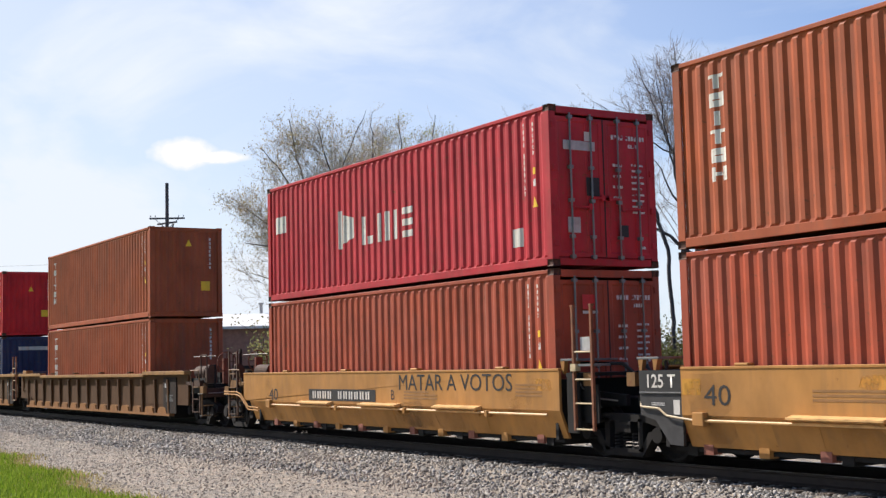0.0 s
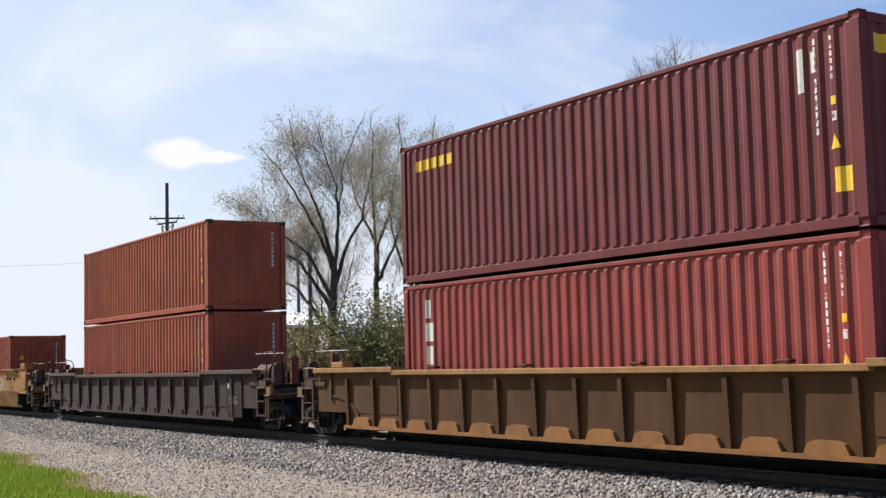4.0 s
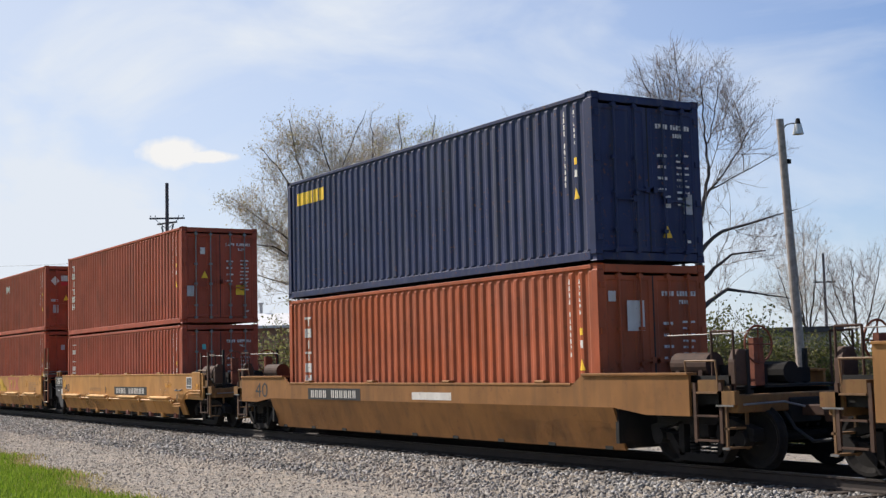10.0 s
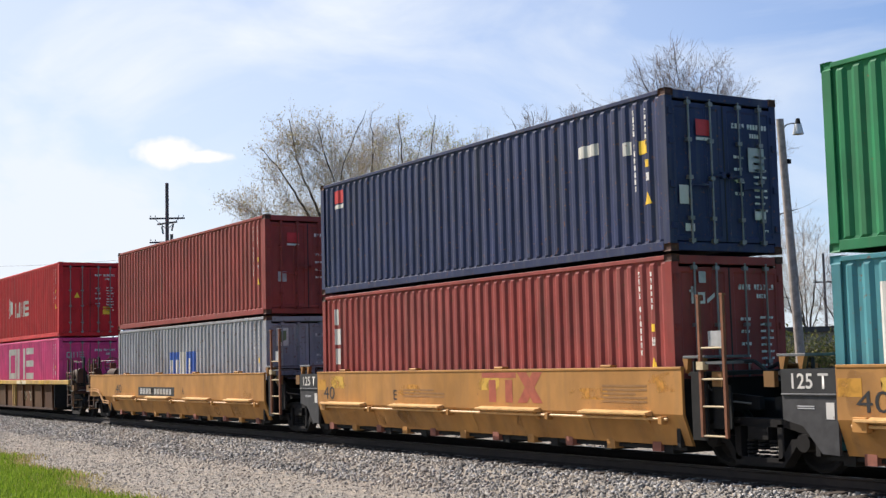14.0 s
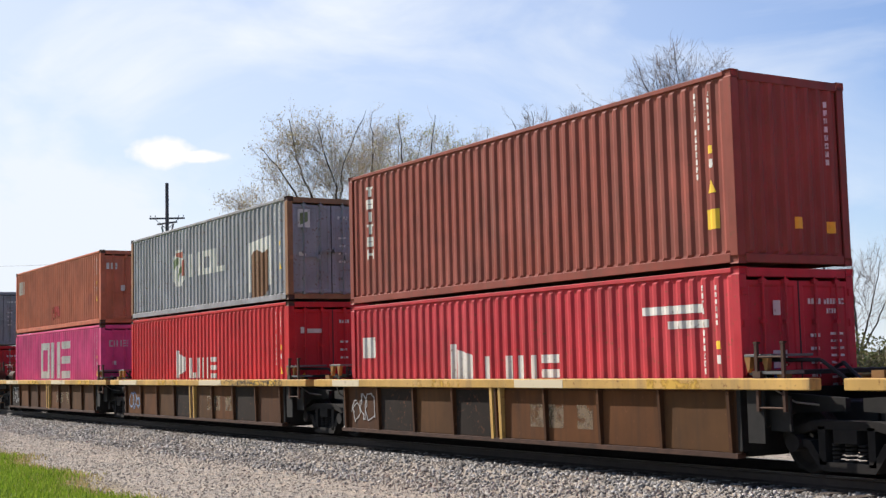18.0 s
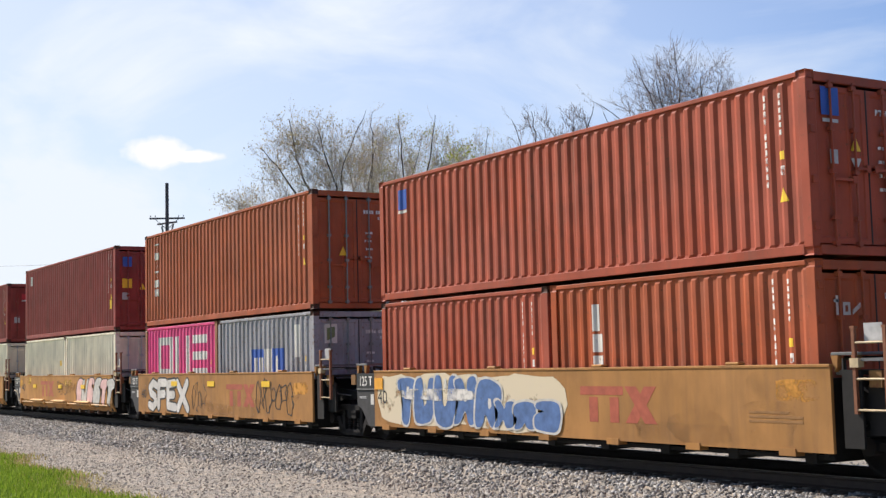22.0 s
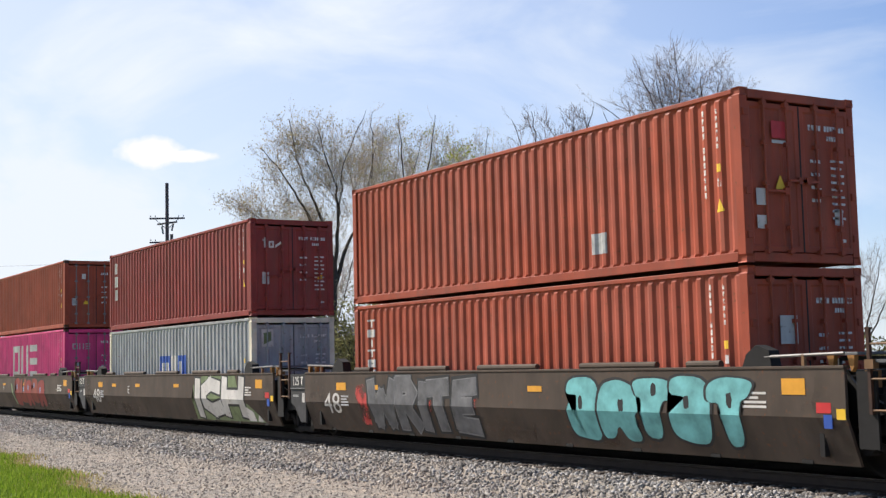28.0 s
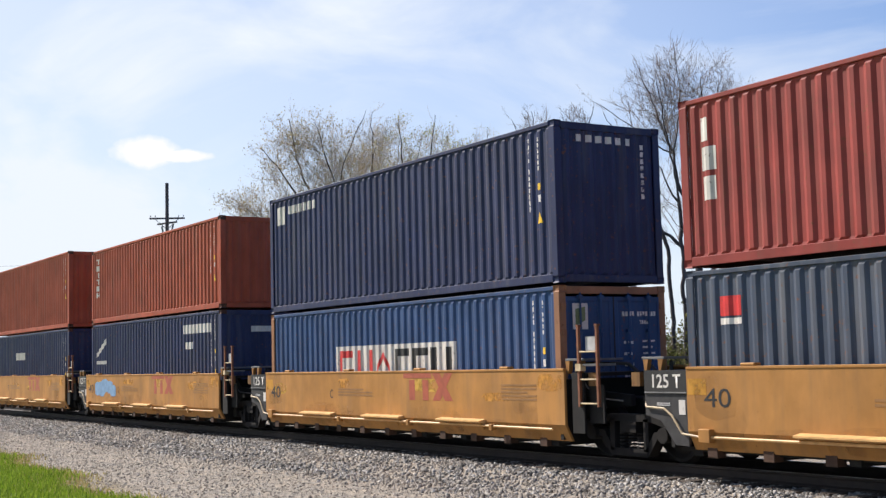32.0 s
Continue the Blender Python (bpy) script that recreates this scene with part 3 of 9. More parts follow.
def coupler_end(car, x_end, d, body, x_truck, tall=True, plate=False):
    """The end of a car: draft sill, platform, end sill, steps, hoses, handrails, brake gear and coupler. d is +1 to the right."""
    def span(a, b):
        return (min(a, b), max(a, b))
    x0, x1 = span(x_truck - d * 1.5, x_end + d * 0.25)
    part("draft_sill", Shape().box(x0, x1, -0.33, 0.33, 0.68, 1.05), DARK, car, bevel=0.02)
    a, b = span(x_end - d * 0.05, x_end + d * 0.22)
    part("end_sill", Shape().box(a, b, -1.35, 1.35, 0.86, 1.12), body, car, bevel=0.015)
    # extra slats run on past the truck, added to shade the gear below
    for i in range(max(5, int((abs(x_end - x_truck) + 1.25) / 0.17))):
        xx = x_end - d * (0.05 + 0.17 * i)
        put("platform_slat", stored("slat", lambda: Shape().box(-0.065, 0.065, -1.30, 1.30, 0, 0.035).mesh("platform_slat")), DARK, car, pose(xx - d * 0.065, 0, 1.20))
    s = Shape()
    c0 = x_end + d * 0.25
    s.box(*span(c0, c0 + d * 0.55), -0.09, 0.09, 0.78, 0.94)
    s.prism([(-0.16, 0.70), (0.12, 0.70), (0.17, 0.86), (0.12, 1.02), (-0.16, 1.02), (-0.20, 0.86)], "x", *span(c0 + d * 0.5, c0 + d * 0.80))
    part("coupler", s, IRON, car, "rusty knuckle coupler", 0.015)
    s = Shape()
    s.path([(c0 - d * 0.1, -0.35, 0.85), (c0 + d * 0.1, -0.34, 0.60), (c0 + d * 0.4, -0.3, 0.42), (c0 + d * 0.75, -0.3, 0.46)], 0.028)
    part("brake_hose", s, GASKET, car)
    for y in (-1.28, 1.28):
        s = Shape()
        s.path([(x_end + d * 0.1, y, 1.1), (x_end + d * 0.1, y, 2.05), (x_end - d * 0.35, y, 2.05), (x_end - d * 0.35, y, 1.1)], 0.019)
        part("handrail", s, IRON, car)
    s = Shape()
    for yy in (-1.42, -1.02):
        s.box(x_end + d * 0.05 - 0.02, x_end + d * 0.05 + 0.02, yy - 0.02, yy + 0.02, 0.32, 1.0)
    for z in (0.34, 0.62):
        s.box(x_end + d * 0.05 - 0.06, x_end + d * 0.05 + 0.06, -1.44, -1.0, z, z + 0.03)
    part("sill_step", s, HANDRAIL, car)
    xs = x_end - d * 0.30
    s = Shape()
    for q in (-0.27, 0.27):
        top = 2.12 if tall else 1.30
        hw = 0.05 if plate else 0.03
        s.prism([(xs + q - hw, 0.42), (xs + q + hw, 0.42), (xs + q + hw, top - 0.10), (xs + q + 0.02, top), (xs + q - hw, top)], "y", -1.46, -1.42)
    if plate:
        s.box(xs - 0.21, xs + 0.21, -1.45, -1.43, 1.66, 2.06)
    lad = part("end_ladder", s, ENDRUST, car, "rusty brown end ladder with broad stiles")
    for z in (0.44, 0.80, 1.14, 1.50) if tall else (0.44, 0.80, 1.14):
        part("rung", Shape().box(xs - 0.22, xs + 0.22, -1.475, -1.425, z, z + 0.028), HANDRAIL if z > 1 else ENDRUST, lad)
    part("tread", Shape().box(xs - 0.21, xs + 0.21, -1.44, -1.20, 1.16, 1.34), ENDRUST if body is IRON else SOOTYEL, lad, "worn step box")
    # near-black sheet added to fill the dark open gap at platform height
    part("skirt", Shape().box(*span(x_truck - d * 0.6, x_end + d * 0.05), -1.30, -1.25, 0.98, 1.40), DARK, car, "near-black side skirt added below the platform")
    part("sill_shelf", Shape().box(*span(x_end - d * 1.15, x_end - d * 0.62), -1.43, -1.31, 1.20, 1.30), body, car, bevel=0.01)
    for q, y in ((0.12, -1.05), (-0.55, 0.9)):
        part("post", Shape().box(x_end + d * q - 0.04, x_end + d * q + 0.04, y - 0.03, y + 0.03, 1.1, 2.18 if tall else 1.78), DARK, car, bevel=0.008)
    part("safety_rail", Shape().tube((x_end - d * 1.6, -1.02, 2.02), (x_end + d * 0.14, -1.02, 2.02), 0.010, n=6), ROD, car)
    s = Shape()
    s.box(*span(x_end - d * 0.75, x_end - d * 0.25), -0.75, -0.25, 1.25, 1.55)
    s.tube((x_end - d * 0.9, 0.1, 1.42), (x_end - d * 0.1, 0.1, 1.42), 0.17, n=12)
    s.box(*span(x_end - d * 1.0, x_end - d * 0.5), 0.45, 0.95, 1.25, 1.48)
    part("brake_gear", s, GRIMESHADE, car, "greasy brake cylinder and valves with shade in their colour")
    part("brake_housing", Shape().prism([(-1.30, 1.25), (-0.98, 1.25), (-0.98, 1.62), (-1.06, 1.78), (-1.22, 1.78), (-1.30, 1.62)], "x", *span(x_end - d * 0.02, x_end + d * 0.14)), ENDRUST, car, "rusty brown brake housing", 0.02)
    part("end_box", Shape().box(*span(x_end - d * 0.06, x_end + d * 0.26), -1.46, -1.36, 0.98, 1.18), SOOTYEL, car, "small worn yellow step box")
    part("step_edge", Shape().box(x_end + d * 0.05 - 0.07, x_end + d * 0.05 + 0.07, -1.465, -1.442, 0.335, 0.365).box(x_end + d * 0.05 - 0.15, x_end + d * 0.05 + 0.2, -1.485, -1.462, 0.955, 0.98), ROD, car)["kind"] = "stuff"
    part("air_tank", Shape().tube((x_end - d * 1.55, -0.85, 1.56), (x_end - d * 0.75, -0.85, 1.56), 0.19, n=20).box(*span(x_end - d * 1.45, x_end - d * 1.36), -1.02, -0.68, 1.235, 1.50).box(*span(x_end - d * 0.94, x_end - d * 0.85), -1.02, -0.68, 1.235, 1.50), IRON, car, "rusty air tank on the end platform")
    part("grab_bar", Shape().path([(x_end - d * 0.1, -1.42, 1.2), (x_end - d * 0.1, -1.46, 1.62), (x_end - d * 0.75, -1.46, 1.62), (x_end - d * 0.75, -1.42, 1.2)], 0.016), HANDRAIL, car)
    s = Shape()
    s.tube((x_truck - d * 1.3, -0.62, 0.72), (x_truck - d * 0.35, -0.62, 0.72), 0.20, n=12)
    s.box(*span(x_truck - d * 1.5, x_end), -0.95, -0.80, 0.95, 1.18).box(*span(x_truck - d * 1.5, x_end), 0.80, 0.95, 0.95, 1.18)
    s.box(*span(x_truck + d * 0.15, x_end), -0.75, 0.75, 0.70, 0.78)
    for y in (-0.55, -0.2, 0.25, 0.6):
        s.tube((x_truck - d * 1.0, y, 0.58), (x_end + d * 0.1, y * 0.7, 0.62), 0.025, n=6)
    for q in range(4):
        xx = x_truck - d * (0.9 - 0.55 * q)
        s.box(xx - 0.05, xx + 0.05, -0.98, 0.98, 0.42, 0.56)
    part("brake_rigging", s, DARK, car, "sooty brake rods and reservoir with shade in their colour")
    part("uncoupling_lever", Shape().path([(x_end + d * 0.28, -1.30, 0.98), (x_end + d * 0.30, -0.5, 1.0), (x_end + d * 0.42, -0.2, 0.92)], 0.016), ROD, car)
    part("platform_edge", Shape().box(*span(x_end - d * 0.95, x_end + d * 0.05), -1.34, -1.305, 1.16, 1.25), HANDRAIL, car)
    s = Shape()
    for i in range(16):
        p, q = i * math.pi / 8, (i + 1) * math.pi / 8
        s.tube((x_end - d * 0.05, -0.62 + 0.28 * math.cos(p), 1.85 + 0.28 * math.sin(p)), (x_end - d * 0.05, -0.62 + 0.28 * math.cos(q), 1.85 + 0.28 * math.sin(q)), 0.018, n=5)
    for i in range(4):
        p = i * math.pi / 2
        s.tube((x_end - d * 0.05, -0.62, 1.85), (x_end - d * 0.05, -0.62 + 0.28 * math.cos(p), 1.85 + 0.28 * math.sin(p)), 0.012, n=5)
    s.box(x_end - d * 0.1 - 0.05, x_end - d * 0.1 + 0.05, -0.72, -0.52, 1.2, 1.95)
    part("brake_wheel", s, RUSTRED, car)


def joint_ladder(car, x, zt, mat, up=1.08, rung=None, low=0.50):
    """Two flat stiles that rise over the sill, with rungs between them and a plate behind the upper rung."""
    s = Shape()
    for q in (-0.25, 0.25):
        s.box(x + q - 0.024, x + q + 0.024, -1.47, -1.42, low, zt + up)
        s.box(x + q - 0.034, x + q + 0.034, -1.475, -1.40, zt + up - 0.02, zt + up + 0.015)
    lad = part("ladder", s, mat, car, "worn brown ladder over the joint")
    for z in [q for q in (0.52, 0.95, 1.35, zt + 0.30) if low < q < zt + up]:
        part("rung", Shape().tube((x - 0.25, -1.45, z), (x + 0.25, -1.45, z), 0.015, n=8), rung or PIPEPAINT, lad)
    part("tread", Shape().box(x - 0.25, x + 0.30, -1.44, -1.10, zt + 0.06, zt + 0.10), STEELGREY, lad, "grey grating tread")
    part("bracket", Shape().box(x - 0.30, x - 0.16, -1.49, -1.38, zt - 0.02, zt + 0.10), rung or PIPEPAINT, lad)
    if not rung:
        part("back_plate", Shape().box(x - 0.12, x + 0.17, -1.40, -1.385, zt + 0.32, zt + 0.55), GREYMARK, lad, "small grey plate")


def joint_end(car, x_body, x_truck, d, body, right):
    """The articulated end: sloping end frame down to the shared truck, ladder on one unit, stencilled plate on the other."""
    def span(a, b):
        return (min(a, b), max(a, b))
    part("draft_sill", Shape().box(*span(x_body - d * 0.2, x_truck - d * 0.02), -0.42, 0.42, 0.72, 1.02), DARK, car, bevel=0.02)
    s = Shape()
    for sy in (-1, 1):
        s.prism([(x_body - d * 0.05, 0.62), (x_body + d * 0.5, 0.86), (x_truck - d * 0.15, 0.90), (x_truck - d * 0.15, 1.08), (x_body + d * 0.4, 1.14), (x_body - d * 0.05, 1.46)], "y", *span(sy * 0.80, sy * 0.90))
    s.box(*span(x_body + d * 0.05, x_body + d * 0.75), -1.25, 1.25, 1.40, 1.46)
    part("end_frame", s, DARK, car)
    # crossing platform over the joint, on small yellow brackets
    part("walkway", Shape().box(*span(x_body + d * 0.10, x_body + d * 0.62), -1.40, -0.55, 1.66, 1.70), STEELGREY, car, "grey grating step over the joint", 0.006)
    for q in (0.16, 0.50):
        part("bracket", Shape().prism([(x_body + d * (q - 0.05), 1.66), (x_body + d * (q + 0.07), 1.66), (x_body + d * (q + 0.05), 1.50), (x_body + d * (q + 0.01), 1.44)], "y", -1.41, -1.33), FOLDYEL, car, "worn yellow bracket")
    part("hose_bracket", Shape().box(*span(x_body + d * 0.70, x_body + d * 0.90), -1.38, -1.30, 1.24, 1.46), SOOTYEL, car)
    s = Shape()
    s.path([(x_body + d * 0.15, -1.2, 1.46), (x_body + d * 0.15, -1.2, 1.62), (x_body + d * 0.8, -0.6, 1.60), (x_body + d * 1.1, -0.4, 1.3)], 0.03)
    s.path([(x_body + d * 0.3, 0.2, 1.46), (x_body + d * 0.6, 0.1, 1.55), (x_body + d * 1.2, -0.1, 1.2)], 0.03)
    part("brake_hose", s, GASKET, car)
    part("air_line", Shape().path([(x_body + d * 0.35, -1.30, 1.44), (x_body + d * 0.55, -1.28, 1.20), (x_body + d * 0.75, -1.10, 1.02), (x_body + d * 1.0, -0.9, 0.98)], 0.014), ROD, car)


def reporting_plate(car, x, z, w, y):
    """Black stencil panel with two groups of pale bars."""
    h = 0.26
    p = part("number_panel", Shape().box(x, x + w, y - 0.004, y + 0.01, z, z + h), BLKMARK, car, "black stencil panel with pale bars")
    s = Shape()
    cw = w / 12.5
    for i in list(range(4)) + list(range(5, 11)):
        cx = x + cw * (0.8 + i)
        for q in ((0.0, 0.24), (0.42, 0.24)):
            s.box(cx + cw * q[0], cx + cw * (q[0] + q[1]), y - 0.009, y - 0.003, z + 0.045, z + h - 0.045)
    part("stencil", s, WHITE, p)
    return p


def words(car, body, x, z, w, h, y, mat, bold=0.0, shear=0.0, slant=0.0, label="", name="lettering"):
    me = lettering(body, bold, shear)
    m = Matrix.Translation((x, y, z)) @ Matrix.Rotation(-slant, 4, "X") @ Matrix.Diagonal((w, 1, h, 1))
    return put(name, me, mat, car, m, label)


def on_wall(car, k, bm, mat, off, name, label=""):
    """Lays a flat sheet of paint, drawn in x and z, onto the folded side of a car."""
    zf, zb = k["zf"], k["zb"]
    if zf > zb:
        bmesh.ops.bisect_plane(bm, geom=list(bm.verts) + list(bm.edges) + list(bm.faces), plane_co=(0, 0, zf), plane_no=(0, 0, 1))
        lean = (YS - k["yb"]) / (zf - zb)
    for v in bm.verts:
        v.co.y = -YS - off - v.co.y
        if zf > zb and v.co.z < zf:
            v.co.y += (zf - v.co.z) * lean
    me = bpy.data.meshes.new(name)
    bm.to_mesh(me)
    bm.free()
    me.materials.append(None)
    return put(name, me, mat, car, None, label)


def wall_words(car, k, body, x, z, w, h, mat, bold=0.0, shear=0.0, off=0.004, grow=0.0, name="lettering", label=""):
    bm = bmesh.new()
    bm.from_mesh(lettering(body, bold, shear))
    for v in bm.verts:
        v.co = (x - grow + v.co.x * (w + 2 * grow), 0, z - grow + v.co.z * (h + 2 * grow))
    return on_wall(car, k, bm, mat, off, name, label)


def blob_loop(x, z, w, h, seed, n=18, rough=0.09):
    rng = random.Random(seed)
    out = []
    for i in range(n):
        a = 2 * math.pi * i / n
        r = 1 + rough * (rng.random() - 0.5) * 2
        cx, cz = math.cos(a), math.sin(a)
        cx, cz = math.copysign(abs(cx) ** 0.6, cx), math.copysign(abs(cz) ** 0.6, cz)
        out.append((x + w / 2 + cx * r * w / 2, z + h / 2 + cz * r * h / 2))
    return out


def wall_blobs(car, k, loops, mat, off=0.004, name="graffiti", label="", clip=True):
    """Sprayed fields: each loop is a closed outline of (x, z), held inside the side's height."""
    bm = bmesh.new()
    lo, hi = k["zb"] + 0.01, k["zt"] - 0.03
    for lp in loops:
        vs = [bm.verts.new((px, 0, min(hi, max(lo, pz)))) for px, pz in lp]
        bm.faces.new(vs)
    bmesh.ops.triangulate(bm, faces=list(bm.faces))
    return on_wall(car, k, bm, mat, off, name, label)


def scribble(car, k, x, z, w, h, n, mat, seed, r=0.016, off=0.004, name="graffiti", label="", depth=None):
    """Thin sprayed lines: n looping strokes inside a field."""
    rng = random.Random(seed)
    s = Shape()
    for i in range(n):
        cx = x + w * (i + 0.5) / n
        pts = []
        a = rng.uniform(0, 6.28)
        rw, rh = w / n * rng.uniform(0.35, 0.75), h * rng.uniform(0.2, 0.5)
        cz = z + h * rng.uniform(0.35, 0.65)
        m = rng.randint(8, 16)
        for q in range(m):
            a += rng.uniform(0.3, 0.75)
            pts.append((cx + rw * math.cos(a) + rng.gauss(0, 0.04), 0.0, min(z + h, max(z, cz + rh * math.sin(a) + rng.gauss(0, 0.05)))))
        s.path(pts, r, 4)
    zf, zb = k["zf"], k["zb"]
    vs = []
    for vx, vy, vz in s.v:
        y = -(YS if depth is None else depth) - off + vy * 0.15
        if depth is None and zf > zb and vz < zf:
            y += (zf - vz) * (YS - k["yb"]) / (zf - zb)
        vs.append((vx, y, vz))
    s.v = vs
    return tagged(part(name, s, mat, car, label), kind="stuff")


def quad_loop(x0, z0, x1, z1, skew=0.0):
    return [(x0, z0), (x1, z0), (x1 + skew, z1), (x0 + skew, z1)]


def flat_bars(car, x, z, w, h, n, y, mat, name="stencil"):
    s = Shape()
    for i in range(n):
        s.box(x, x + w * (1 - 0.25 * (i % 3 == 2)), y - 0.004, y + 0.006, z + i * h * 1.8, z + i * h * 1.8 + h)
    return part(name, s, mat, car)


def patch(car, x, z, w, h, y, mat, name="placard"):
    return part(name, Shape().box(x, x + w, y - 0.004, y + 0.01, z, z + h), mat, car)


# side plan of each kind: sill height, fold height, bottom, reach at joint (left, right), reach at a coupler, start of the truck cut-out, truck centre
KINDS = {
    "maxi": dict(zt=1.51, zf=0.82, zb=0.34, yb=1.30, jl=5.87, jr=6.50, e=8.40, cut=6.75, ct=7.55, tk=7.80, paint=YELLOW),
    "maxi_low": dict(zt=1.51, zf=0.58, zb=0.30, yb=1.34, jl=5.87, jr=6.50, e=8.40, cut=6.75, ct=7.55, tk=7.80, paint=YELLOW),
    "flat": dict(zt=1.52, zf=0.37, zb=0.37, yb=1.48, jl=6.00, jr=6.50, e=8.36, cut=6.90, ct=7.60, tk=7.85, paint=YELLOW2),
    "fold53": dict(zt=1.53, zf=0.90, zb=0.22, yb=1.24, jl=9.30, jr=8.25, e=10.05, cut=8.30, ct=8.9, tk=9.6, paint=FOLDYEL, raised=(6.2, 1.80)),
    "fold48": dict(zt=1.50, zf=0.84, zb=0.20, yb=1.24, jl=8.15, jr=8.00, e=9.14, cut=7.50, ct=8.0, tk=8.5, paint=SMOKE),
    "fold40": dict(zt=1.26, zf=0.90, zb=0.20, yb=1.24, jl=8.40, jr=8.40, e=8.50, cut=6.70, ct=7.5, tk=8.0, paint=WORNYEL, raised=(5.9, 1.42)),
    "rib48": dict(zt=1.55, zf=0.30, zb=0.30, yb=1.42, jl=9.60, jr=9.60, e=9.87, cut=8.45, ct=8.7, tk=9.75, paint=DUST, raised=(6.2, 1.62)),
    "rib40": dict(zt=1.36, zf=0.24, zb=0.24, yb=1.40, jl=7.45, jr=7.60, e=8.45, cut=6.15, ct=6.3, tk=7.9, paint=DARKRIB),
}
YS = 1.48


def side_plate(car, k, xl, xr, left_cut, right_cut, sy, mat):
    """The outer skin of one side: upright plate with its truck cut-outs, and the sloped lower plate."""
    zt, zf, zb = k["zt"], k["zf"], k["zb"]
    cut, ct = k["cut"], k["ct"]
    pts = [(xl, zt)]
    if left_cut:
        pts += [(xl, 0.80), (-ct, 0.80), (-cut, zf)]
    else:
        pts += [(xl, zf)]
    if right_cut:
        pts += [(cut, zf), (ct, 0.80), (xr, 0.80)]
    else:
        pts += [(xr, zf)]
    pts += [(xr, zt)]
    y0, y1 = sorted((sy * YS, sy * (YS - 0.05)))
    if "raised" in k:
        rx, rz = k["raised"]
        top = [(xr, zt), (xr, rz), (rx, rz), (rx - 0.25, zt), (-rx + 0.25, zt), (-rx, rz), (xl, rz), (xl, zt)]
        pts = pts[1:-1] + top[1:-1]
    part("side_plate", Shape().prism(pts, "y", y0, y1), mat, car)
    if zf > zb:
        a = max(xl, -cut) if left_cut else xl
        b = min(xr, cut) if right_cut else xr
        prof = [(sy * YS, zf), (sy * k["yb"], zb), (sy * (k["yb"] - 0.05), zb), (sy * (YS - 0.05), zf)]
        part("lower_plate", Shape().prism(prof, "x", a, b), mat, car)


